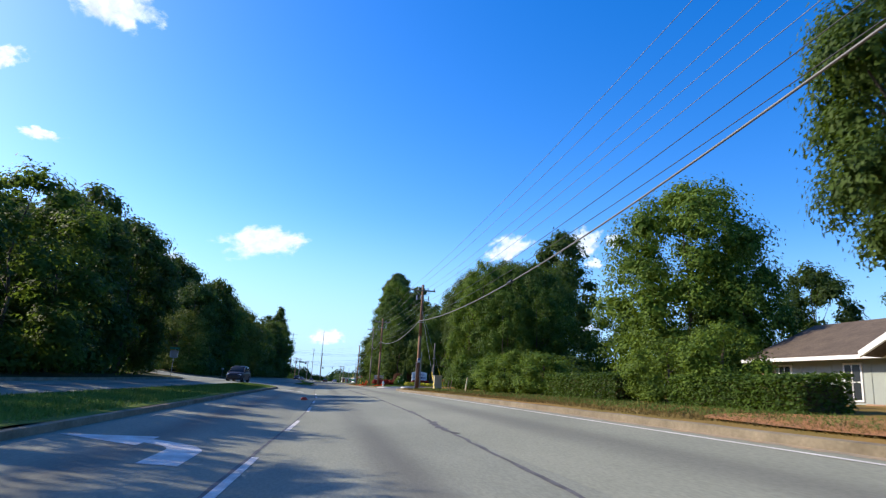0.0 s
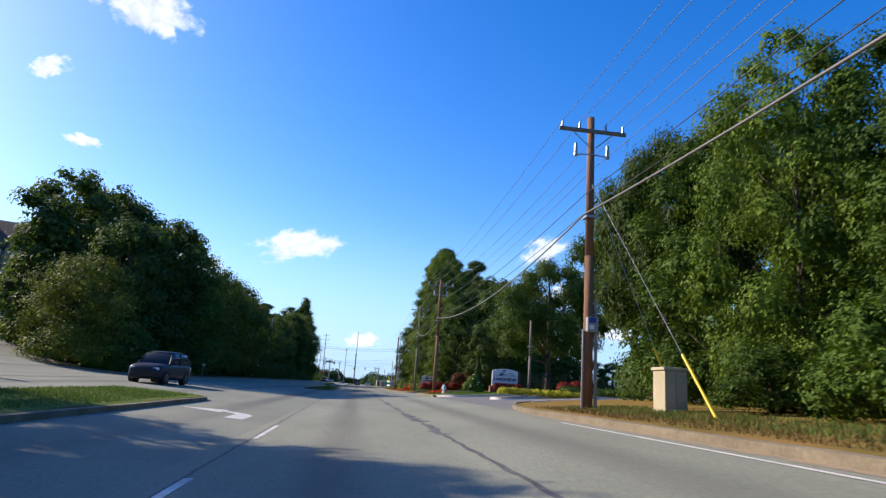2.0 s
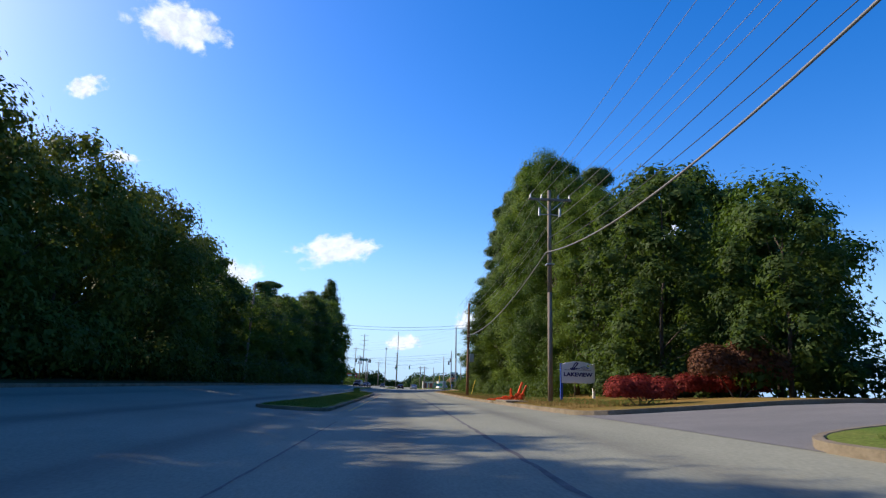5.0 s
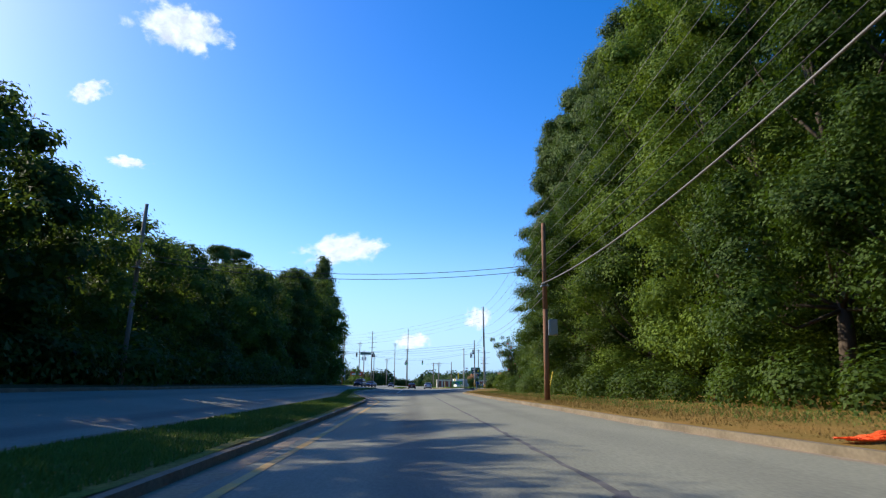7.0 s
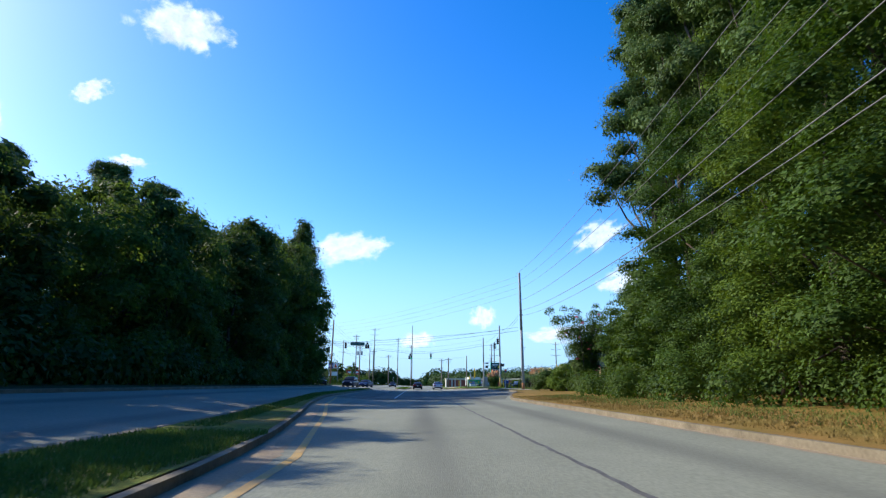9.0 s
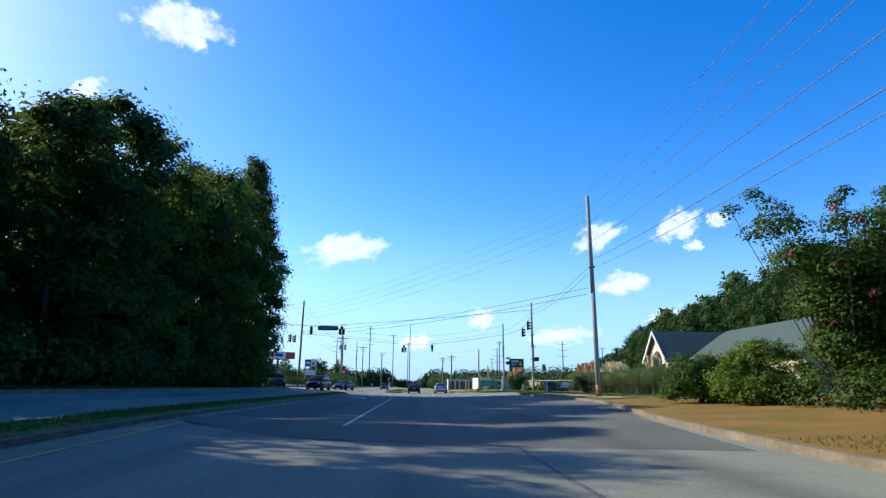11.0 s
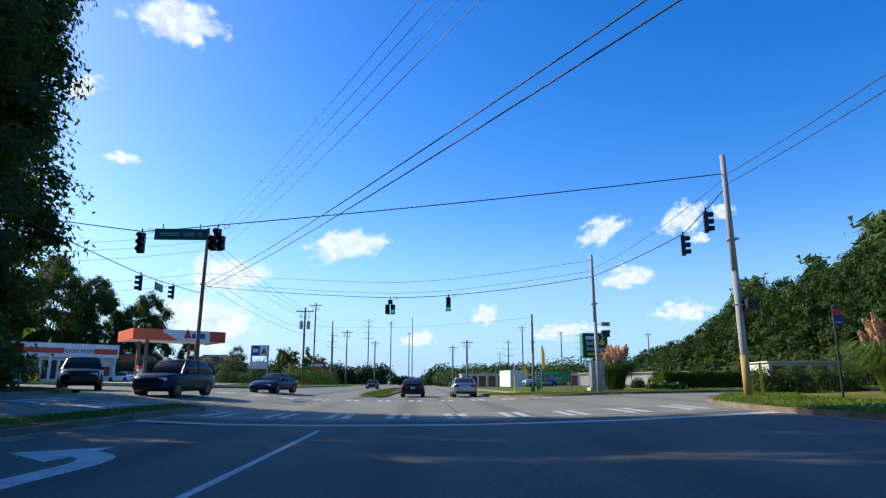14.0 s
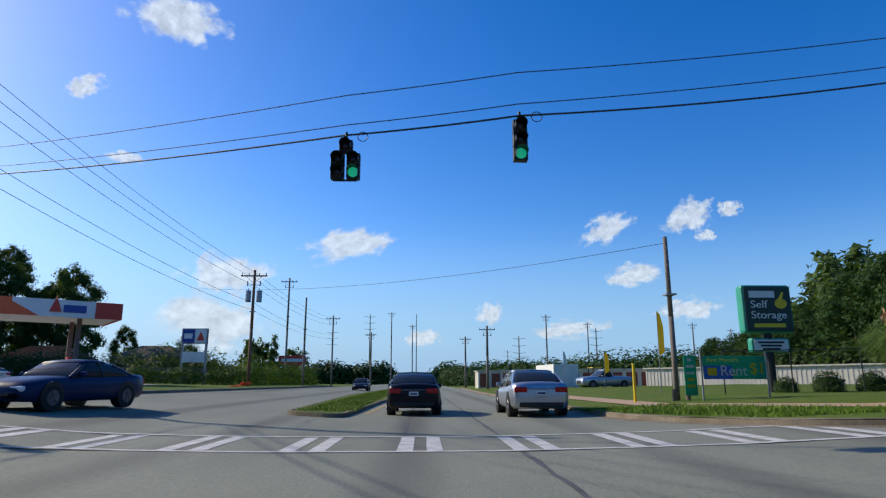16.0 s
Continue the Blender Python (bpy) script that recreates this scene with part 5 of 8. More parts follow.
def clipped_hedge(a, b, width, height, count, size, mat, label, seed):
    """Leaves over the top and sides of a trimmed, slightly uneven block."""
    rng = np.random.default_rng(seed)
    a, b = np.array(a), np.array(b)
    along = (b - a) / np.linalg.norm(b - a)
    side = np.array([along[1], -along[0]])
    f, s, h = rng.random(count), rng.random(count) * 2 - 1, rng.random(count)
    face = rng.random(count)
    s = np.where(face < 0.4, s, np.sign(s))
    h = np.where(face < 0.4, 1.0, h)
    end = face > 0.94
    f = np.where(end, np.round(f), f)
    s = np.where(end, rng.random(count) * 2 - 1, s)
    p = a + f[:, None] * (b - a) + side * (s * width / 2)[:, None] + rng.normal(size=(count, 2)) * 0.04
    wave = 0.05 * np.sin(f * 40) + 0.04 * np.sin(f * 17 + s)
    z = np.array([gz(x, y) for x, y in p]) + 0.12 + height * h * (1 + wave) + rng.normal(size=count) * 0.03
    c = np.column_stack([p, z])
    n = rng.normal(size=(count, 3)) + np.column_stack([side[0] * s, side[1] * s, np.where(face < 0.4, 2.0, 0.4)])
    n /= np.linalg.norm(n, axis=1)[:, None]
    u = np.cross(n, rng.normal(size=(count, 3)))
    u /= np.linalg.norm(u, axis=1)[:, None]
    w = np.cross(n, u)
    k = size * (0.7 + 0.6 * rng.random(count))[:, None]
    v = np.stack([c - u * k * 0.5 + w * k * 0.35, c + u * k * 0.6, c - u * k * 0.5 - w * k * 0.35], 1)
    e = empty("hedge", (a[0] + b[0]) / 2, (a[1] + b[1]) / 2, gz(*((a + b) / 2)) + 0.1)
    o = new("foliage", leaf_mesh("foliage", v - np.array(e.matrix_world.translation), mat))
    o.parent = e
    half = np.linalg.norm(b - a) / 2
    bm = bmesh.new()
    for i in range(int(half * 2 / 0.5)):
        q = along * (-half + 0.3 + 0.5 * i)
        rod(bm, (q[0], q[1], -0.1), (q[0] + rng.normal() * 0.1, q[1] + rng.normal() * 0.1, height * 0.9), 0.025, 0.01, 5)
    part("stems", bm, BARK, e)
    # a dark inner block stands for the shade between the stems
    shade_core = bmesh.new()
    box(shade_core, -half + 0.12, -width / 2 + 0.12, 0.05, half - 0.12, width / 2 - 0.12, height - 0.12)
    bmesh.ops.rotate(shade_core, verts=shade_core.verts, cent=(0, 0, 0), matrix=Matrix.Rotation(math.atan2(along[1], along[0]), 3, "Z"))
    part("core", shade_core, FOREST, e)
    return tagged(e, label, "hedge")


clipped_hedge((9.9, 3.9), (9.9, 11.2), 1.4, 0.92, 17000, 0.085, LEAF_MID, "low clipped green hedge beside the verge", 91)
clipped_hedge((10.0, -5.0), (9.8, 0.2), 1.3, 0.8, 13000, 0.085, LEAF_MID, "low clipped hedge before the house", 92)


def tufts(line, width, count, height, mat, label, seed, rise=0.12, blade=0.012):
    """Short grass blades along a strip."""
    rng = np.random.default_rng(seed)
    pts = np.array(dense(line, 0.5, closed=False))
    i = rng.integers(0, len(pts), count)
    p = pts[i] + np.stack([(rng.random(count) - 0.5) * width, (rng.random(count) - 0.5) * 0.6], 1)
    z = np.array([gz(a, b) for a, b in p]) + rise
    h = height * (0.5 + rng.random(count))
    a = rng.random(count) * 6.283
    d = np.stack([np.cos(a), np.sin(a), np.zeros(count)], 1) * blade
    base = np.column_stack([p, z])
    tip = base + np.stack([rng.normal(size=count) * height * 0.4, rng.normal(size=count) * height * 0.4, h], 1)
    v = np.stack([base - d, base + d, tip], 1)
    return tagged(new("grass", leaf_mesh("grass", v, mat)), label, "grass", "", "stuff")


DRY_BLADE = leaf_material("dry_blades", (0.13, 0.095, 0.03), (0.26, 0.185, 0.06), (0.2, 0.15, 0.04))
tufts([(-4.55, 100), (-4.55, 150)], 2.5, 52000, 0.085, BLADE, "uneven green grass on the median", 51, blade=0.016)
tufts([(-5.3, 152), (-7.8, 186), (-7.8, 236)], 0.8, 16000, 0.08, BLADE, "uneven green grass on the median", 52, blade=0.016)
tufts([(-7.2, -18), (-7.2, 46)], 2.8, 34000, 0.09, BLADE, "uneven green grass on the median", 53, blade=0.016)
tufts([(7.5, -10), (7.5, 41)], 2.8, 30000, 0.07, DRY_BLADE, "uneven dry grass on the verge", 54, blade=0.013)
tufts([(8.2, -10), (8.0, 41)], 2.4, 14000, 0.09, BLADE, "green weeds in the dry verge", 57, blade=0.014)
tufts([(7.6, 94), (7.6, 178)], 3.0, 34000, 0.06, DRY_BLADE, "uneven dry grass on the verge", 55, blade=0.013)
tufts([(8.6, 94), (8.6, 178)], 2.4, 12000, 0.08, BLADE, "green weeds in the dry verge", 58, blade=0.014)
LAWN_BLADE = leaf_material("sunlit_lawn_blades", (0.06, 0.12, 0.012), (0.15, 0.24, 0.03), (0.2, 0.3, 0.04))
tufts([(6.9, 262), (9.6, 255.4), (24, 253.4), (40, 254.5)], 3.6, 24000, 0.08, LAWN_BLADE, "mown grass of the corner lawn", 59, blade=0.022)
tufts([(-14.6, 270), (-18, 264.2), (-45, 261.6)], 3.4, 22000, 0.08, LAWN_BLADE, "mown grass before the filling station", 60, blade=0.022)
tufts([(11.6, 226), (12.4, 235), (15.5, 240.6), (30, 242.6)], 3.2, 20000, 0.07, LAWN_BLADE, "mown grass by the bench", 61, rise=0.15, blade=0.02)
tufts([(-3.0, 263.5), (-3.4, 290), (-3.2, 334)], 2.0, 12000, 0.08, LAWN_BLADE, "mown grass on the far median", 62, blade=0.025)
tufts([(9.6, 66.5), (9.6, 80)], 6.5, 22000, 0.05, BLADE, "mown grass of the lawn", 56, blade=0.012)
tufts([(13.7, 204), (13.7, 229)], 1.9, 10000, 0.06, BLADE, "mown grass by the bench", 57, 0.15, 0.014)


# ---------------------------------------------------------------- the house by the road
def window(parent, x, y, z, w, h, face="x", trim=None):
    """A sash window whose outside faces -x (or -y): trim, two panes and a rail."""
    def put(a0, b0, a1, b1, d0, d1):
        return (x + d0, y + a0, z + b0, x + d1, y + a1, z + b1) if face == "x" else (x + a0, y + d0, z + b0, x + a1, y + d1, z + b1)
    e = slab("window", parent, trim or WHITE, *put(-w / 2 - 0.1, -0.1, w / 2 + 0.1, h + 0.1, -0.05, 0.05), 0.01)
    slab("pane", e, GLASS, *put(-w / 2, 0, w / 2, h / 2 - 0.03, -0.07, -0.045))
    slab("pane", e, GLASS, *put(-w / 2, h / 2 + 0.03, w / 2, h, -0.07, -0.045))
    slab("glazing_bar", e, trim or WHITE, *put(-0.02, 0, 0.02, h, -0.085, -0.06))
    return e


def roadside_house():
    g = gz(20, 6)
    e = empty("house", 3.6, 0.9, -0.35)
    # long range with its eaves to the road
    slab("wall", e, SIDING, 19.0, 3.6, g - 0.4, 27, 11.6, 3.95)
    slab("brick_corner", e, TAN_BRICK, 18.98, 11.6, g - 0.4, 27, 12.7, 3.95)
    bm = prism(bmesh.new(), [(18.3, 3.78), (23, 5.95), (27.7, 3.78), (27.7, 3.95), (23, 6.17), (18.3, 3.95)], 3.5, 13.3)
    part("roof", bm, SHINGLE, e, "brown shingle roof dappled with shade")
    slab("gutter", e, WHITE, 18.18, 3.5, 3.72, 18.32, 13.3, 3.9, 0.01)
    window(e, 19.0, 10.9, g + 0.75, 0.75, 1.55)
    window(e, 19.0, 6.6, g + 0.75, 0.85, 1.55)
    for yy in (4.6, 5.6, 7.8, 8.8, 9.8):
        slab("batten", e, SIDING, 18.975, yy, g, 19.0, yy + 0.06, 3.7)
    # cross gable towards the road
    bm = prism(bmesh.new(), [(-7.0, g - 0.5), (3.4, g - 0.5), (3.4, 4.0), (-1.8, 6.55), (-7.0, 4.0)], 17.6, 26, "x")
    part("gable_wall", bm, SIDING, e)
    bm = prism(bmesh.new(), [(-7.8, 3.72), (-1.8, 6.65), (4.2, 3.72), (4.2, 3.94), (-1.8, 6.9), (-7.8, 3.94)], 17.2, 26.5, "x")
    part("gable_roof", bm, SHINGLE, e)
    for s, a, b in ((1, (4.25, 3.66), (-1.8, 6.62)), (-1, (-7.85, 3.66), (-1.8, 6.62))):
        bm = prism(bmesh.new(), [a, (a[0], a[1] + 0.26), (b[0], b[1] + 0.28), b], 17.08, 17.2, "x")
        part("barge_board", bm, WHITE, e, "white barge board")
    window(e, 17.6, 0.4, g + 1.75, 2.2, 0.75)
    slab("porch_screen", e, SIDING, 16.6, -7, g + 0.35, 16.75, 1.9, g + 1.5)
    slab("porch_rail", e, WHITE, 16.55, -7, g + 1.5, 16.8, 2.0, g + 1.6)
    slab("porch_post", e, WHITE, 16.55, 1.85, g - 0.2, 16.8, 2.05, g + 1.55)
    slab("brick_plinth", e, TAN_BRICK, 16.9, 2.1, g - 0.4, 18.9, 3.9, g + 0.55)
    return tagged(e, "single-storey grey-sided house with a brown shingle roof and white trim", "house")


roadside_house()


def apartment_block():
    """Three storeys on the hill; the gabled front faces the crossing of the side street. Local y runs into the building."""
    g = gz(-40, 98) + 0.1
    e = empty("apartment_building", -42.2, 98.0, g, 22)
    eave, apex = 9.3, 13.2
    slab("wall", e, TAN_WALL, -15.0, 0.6, -0.6, 15.0, 13.0, eave)
    bm = prism(bmesh.new(), [(0.0, eave - 0.1), (6.8, apex + 0.1), (13.6, eave - 0.1), (13.6, eave + 0.15), (6.8, apex + 0.4), (0.0, eave + 0.15)], -15.6, 15.6, "x")
    part("roof", bm, SHINGLE, e)
    for xc in (-13.0, -8.1, -2.7, 2.7, 8.1, 13.0):
        bm = prism(bmesh.new(), [(xc - 2.4, -0.6), (xc + 2.4, -0.6), (xc + 2.4, eave), (xc, apex - 0.2), (xc - 2.4, eave)], 0.0, 0.6)
        part("gable", bm, TAN_WALL, e)
        bm = prism(bmesh.new(), [(xc - 2.75, eave - 0.35), (xc, apex), (xc + 2.75, eave - 0.35), (xc + 2.75, eave - 0.1), (xc, apex + 0.28), (xc - 2.75, eave - 0.1)], -0.45, 6.5)
        part("gable_roof", bm, SHINGLE, e)
        for zz in (0.9, 3.8, 6.8):
            slab("belt_course", e, WHITE, xc - 2.4, -0.04, zz - 0.55, xc + 2.4, 0.0, zz - 0.4)
            for o in (-1.05, 1.05):
                window(e, xc + o, 0.0, zz, 0.85, 1.6, "y")
                for s_ in (-0.72, 0.72):
                    slab("shutter", e, BLACK, xc + o + s_ - 0.18, -0.06, zz, xc + o + s_ + 0.18, 0.0, zz + 1.6)
        slab("downpipe", e, WHITE, xc + 2.52, -0.1, -0.4, xc + 2.64, 0.02, eave - 0.3)
    return tagged(e, "three-storey tan apartment building with gabled roofs behind trees", "building")


apartment_block()


# ---------------------------------------------------------------- the estate's entrance
def estate_sign(x, y, w, h, z0, base=True, label=""):
    e = empty("entrance_sign", x, y, z0)
    n = 14
    top = [(-w / 2 + w * i / n, h - 0.16 * (2 * i / n - 1) ** 2) for i in range(n + 1)]
    bm = prism(bmesh.new(), [(w / 2, 0)] + [(-w / 2, 0)] + top, -0.09, 0.09)
    bmesh.ops.bevel(bm, geom=[ed for ed in bm.edges if abs(ed.verts[0].co.y - ed.verts[1].co.y) < 1e-5], offset=0.012, segments=1, affect="EDGES")
    part("panel", bm, WHITE, e)
    lettering("LAKEVIEW", h * 0.235, NAVY, e, (0, -0.1, h * 0.32), 0.012, 1.22, bold=0.012)
    slab("rule", e, NAVY, -w * 0.42, -0.1, h * 0.60, w * 0.42, -0.088, h * 0.615)
    # a flourish of two sweeping strokes above the words
    cu_pts = [[(-0.28, 0.66), (-0.16, 0.70), (-0.02, 0.9), (0.02, 0.96), (-0.08, 0.98), (-0.16, 0.84), (-0.2, 0.72), (-0.3, 0.7), (-0.2, 0.66), (0.0, 0.72)], [(0.0, 0.68), (0.16, 0.78), (0.3, 0.8), (0.42, 0.72), (0.3, 0.7), (0.14, 0.7)]]
    for k, stroke in enumerate(cu_pts):
        bm = bmesh.new()
        for a, b in zip(stroke, stroke[1:]):
            rod(bm, (a[0] * w * 0.8, -0.1, a[1] * h * 0.98 - 0.02 * h), (b[0] * w * 0.8, -0.1, b[1] * h * 0.98 - 0.02 * h), 0.032 if k == 0 else 0.018, seg=6)
        part("flourish", bm, NAVY if k == 0 else BLUE, e)
    if base:
        d = gz(x, y) + 0.1 - z0
        slab("brick_base", e, BRICK, -w / 2 - 0.18, -0.25, d - 0.2, w / 2 + 0.5, 0.3, 0.0, 0.015)
    else:
        d = gz(x, y) + 0.1 - z0
        for s in (-1, 1):
            slab("post", e, BLUE if s < 0 else WHITE, s * w / 2 - 0.06, -0.06, d - 0.2, s * w / 2 + 0.06, 0.06, h * 0.9)
    return tagged(e, label, "sign")


estate_sign(12.55, 73.5, 2.2, 1.45, 1.6, True, "white arched estate sign with navy lettering on a brick base")
estate_sign(9.5, 105.2, 1.75, 1.15, 1.5, False, "white estate sign on blue posts seen in shade")


def leaf_bush(name, x, y, lumps, count, size, mat, label, bloom=None, seed=1):
    rng = np.random.default_rng(seed)
    e = empty(name, x, y, gz(x, y) + 0.1)
    v, p = leaf_cloud(rng, lumps, count, size)
    o = new("foliage", leaf_mesh("foliage", v, mat))
    o.parent = e
    bm = bmesh.new()
    for c, r in lumps:
        rod(bm, (0.1 * c[0], 0.1 * c[1], -0.1), c, 0.025, 0.01, 5)
    part("stems", bm, BARK, e)
    if bloom:
        bmat, n, s = bloom
        vol = [(c, tuple(q * 1.04 for q in r)) for c, r in lumps]
        _, q = leaf_cloud(rng, vol, n, 0.1, shell=1.0)
        heads = [(tuple(a), (s, s, s)) for a in q]
        v, _ = leaf_cloud(rng, heads, n * 40, s * 0.8, 0.8)
        o = new("blossom", leaf_mesh("blossom", v, bmat))
        o.parent = e
    return tagged(e, label, "bush")


rb = [((-1.0 + 0.22 * i, 0.1 * math.sin(i * 2.1), 0.36), (0.27, 0.3, 0.36)) for i in range(10)]
leaf_bush("flower_bed", 12.6, 72.5, rb, 9000, 0.09, LEAF_RED, "low clipped bed of red-leaved shrubs before the sign", seed=3)
for x, y in ((10.2, 97.5), (12.4, 97), (8.6, 94), (14.2, 97.5)):
    leaf_bush("red_shrub", x, y, [((-0.7, 0, 0.5), (0.6, 0.6, 0.5)), ((0, 0.1, 0.55), (0.6, 0.6, 0.55)), ((0.7, -0.1, 0.5), (0.6, 0.6, 0.5))], 5000, 0.1, LEAF_RED, "red-leaved shrub beside the second drive", seed=int(x * 10))
leaf_bush("flowering_bush", 9.7, 72.6, [((-0.4, 0, 0.45), (0.5, 0.5, 0.45)), ((0.35, 0.1, 0.5), (0.5, 0.5, 0.5)), ((0, 0.1, 0.95), (0.5, 0.5, 0.5)), ((0.5, 0, 0.25), (0.35, 0.4, 0.3))], 7000, 0.11, LEAF_LUSH, "rounded shrub covered with pale cream flower heads", (FLOWER, 34, 0.075), seed=5)
leaf_bush("cypress", 10.6, 75.5, [((0, 0, 0.5 + 0.42 * i), (0.48 - 0.065 * i, 0.48 - 0.065 * i, 0.5)) for i in range(7)], 7000, 0.1, LEAF_DARK, "narrow pointed evergreen beside the sign", seed=6)
leaf_bush("low_hedge", 12.0, 100.2, [((-2.6 + 0.65 * i, 0, 0.5), (0.5, 0.45, 0.55)) for i in range(9)], 9000, 0.11, LEAF_DARK, "long low clipped dark hedge in shade", seed=7)
leaf_bush("bronze_shrub", 13.0, 88.5 + 7, [((-0.9, 0, 1.2), (0.9, 0.8, 0.8)), ((0.5, 0, 1.4), (1.0, 0.8, 0.9)), ((1.5, 0.2, 1.1), (0.8, 0.8, 0.7))], 7000, 0.14, leaf_material("bronze_foliage", (0.06, 0.025, 0.015), (0.17, 0.07, 0.03), (0.15, 0.07, 0.03)), "loose shrub with bronze-red leaves", seed=8)
leaf_bush("ground_cover", 10.6, 57, [((-1.8 + 0.6 * i, 0.2 * math.sin(i), 0.2), (0.5, 0.8, 0.25)) for i in range(9)], 8000, 0.1, LEAF_GOLD, "low golden-green ground cover on the drive's island", seed=9)
leaf_bush("ground_cover", 14.5, 57.6, [((-1.8 + 0.6 * i, 0.2 * math.sin(i), 0.22), (0.5, 0.8, 0.3)) for i in range(9)], 6000, 0.12, LEAF_MID, "low green ground cover on the drive's island", seed=10)
leaf_bush("red_shrub", 13.5, 58.5, [((-0.7, 0, 0.4), (0.5, 0.5, 0.4)), ((0.1, 0, 0.45), (0.5, 0.5, 0.45)), ((0.8, 0, 0.4), (0.5, 0.5, 0.4))], 4000, 0.1, LEAF_RED, "red-leaved shrub on the drive's island", seed=11)
ISL = fillet([(8.0, 56.2), (8.0, 58.2), (26, 60), (26, 57.8)], [0.9, 0.9, 0, 0])
patch("island", ISL, 0.13, SOIL, 1.0, label="planted island in the mouth of the drive", category="island")
kerb("kerb", ISL, KERB_WHITE, side=-1, gutter=0.1, closed=True, label="whitewashed kerb round the planted island")


def hydrant(x, y):
    e = empty("fire_hydrant", x, y, gz(x, y) + 0.12)
    bm = bmesh.new()
    for a, b, ra, rb_ in ((0, 0.06, 0.17, 0.17), (0.06, 0.5, 0.115, 0.115), (0.5, 0.56, 0.16, 0.16), (0.56, 0.68, 0.14, 0.09), (0.68, 0.76, 0.05, 0.04)):
        rod(bm, (0, 0, a), (0, 0, b), ra, rb_, 16)
    part("barrel", bm, WHITE, e)
    for d in ((-0.2, 0), (0.2, 0), (0, -0.24)):
        part("outlet_cap", rod(bmesh.new(), (0, 0, 0.4), (d[0], d[1], 0.4), 0.075, 0.06, 12), WHITE, e)
    return tagged(e, "white fire hydrant standing in the grass", "hydrant")


hydrant(7.35, 73.0)


def safety_net(x, y, w, seed, label, peak=0.5):
    """A slumped length of orange plastic netting: a crumpled mesh of thin strands that runs out low at one end."""
    rng = np.random.default_rng(seed)
    n, m = 40, 16
    z0 = gz(x, y) + 0.12
    fold, sway = rng.random(4) * 6.283, rng.random(4) * 6.283
    grid = []
    for i in range(n + 1):
        f, row = i / n, []
        for j in range(m + 1):
            g = j / m
            ridge = peak * (0.12 + 0.88 * f ** 1.6) * math.sin(math.pi * (0.08 + 0.84 * g)) ** 0.8 * (1 if f < 0.88 else 1 - 3.5 * (f - 0.88))
            crease = 1 + 0.28 * math.sin(11 * f + 5 * g + fold[0]) + 0.16 * math.sin(23 * f - 9 * g + fold[1])
            dy = (g - 0.5) * (0.35 + 0.5 * f) + 0.1 * math.sin(6 * f + sway[0]) + 0.03 * math.sin(17 * f + 8 * g + sway[1])
            row.append(np.array((x - w * 0.62 + w * f + 0.02 * rng.normal(), y + dy, z0 + max(0.015, ridge * crease))))
        grid.append(row)
    pairs = [(grid[i][j], grid[i + 1][j]) for i in range(n) for j in range(m + 1)] + [(grid[i][j], grid[i][j + 1]) for i in range(n + 1) for j in range(m)]
    verts, faces = [], []
    for a, c in pairs:
        d = (c - a) / max(1e-6, float(np.linalg.norm(c - a)))
        u = np.cross(d, (0.31, 0.52, 0.8))
        u = u / max(1e-6, float(np.linalg.norm(u))) * 0.012
        v = np.cross(d, u)
        k = len(verts)
        for p in (a, c):
            verts += [tuple(p + u), tuple(p - 0.5 * u + 0.87 * v), tuple(p - 0.5 * u - 0.87 * v)]
        faces += [(k, k + 1, k + 4, k + 3), (k + 1, k + 2, k + 5, k + 4), (k + 2, k, k + 3, k + 5)]
    return tagged(mesh_object("safety_netting", verts, faces, ORANGE), label, "netting")


safety_net(7.0, 74.0, 1.7, 2, "slumped orange plastic safety netting round the pole")
safety_net(6.7, 110.0, 2.2, 3, "slumped orange plastic safety netting on the verge")
safety_net(6.9, 113.5, 1.6, 4, "slumped orange plastic safety netting on the verge", 0.22)
safety_net(-14.0, 292, 1.6, 5, "slumped orange plastic safety netting by the pole")


def marker_tube(x, y, h, lean, mat, label, r=0.06, name="marker_post"):
    z0 = gz(x, y) + 0.1
    bm = rod(bmesh.new(), (x, y, z0 - 0.1), (x + lean[0], y + lean[1], z0 + h), r, r * 0.9, 12)
    e = tagged(part(name, bm, mat), label, "marker post")
    return e


marker_tube(7.05, 110.2, 1.1, (0.45, 0.1), ORANGE, "leaning orange plastic marker tube on the verge", 0.08)
marker_tube(6.75, 110.1, 0.75, (0.02, 0.0), ORANGE, "upright orange plastic marker tube on the verge", 0.07)
marker_tube(7.3, 110.4, 0.9, (0.5, 0.15), ORANGE, "leaning orange plastic marker tube on the verge", 0.06)
marker_tube(8.1, 23.4, 0.95, (0.12, 0.05), material("pale_marker_plastic", (0.75, 0.70, 0.55), 0.6, second=(0.70, 0.52, 0.2), scale=2), "pale leaning plastic marker post on the verge", 0.045)
marker_tube(7.7, 26.6, 0.8, (0.14, 0.05), TIMBER, "short leaning grey timber stake on the verge", 0.03)
marker_tube(7.8, 27.9, 0.8, (0.1, 0.05), TIMBER, "short leaning grey timber stake on the verge", 0.03)
marker_tube(7.9, 142, 1.55, (0.42, 0.1), YELLOW_PL, "leaning yellow guy-wire guard on the verge", 0.035)
marker_tube(8.4, 265.2, 1.5, (0, 0), YELLOW_PL, "upright yellow and white marker post on the lawn", 0.06)
marker_tube(13.5, 236.8, 1.3, (0, 0), YELLOW_PL, "upright yellow marker post beside the pole", 0.055)


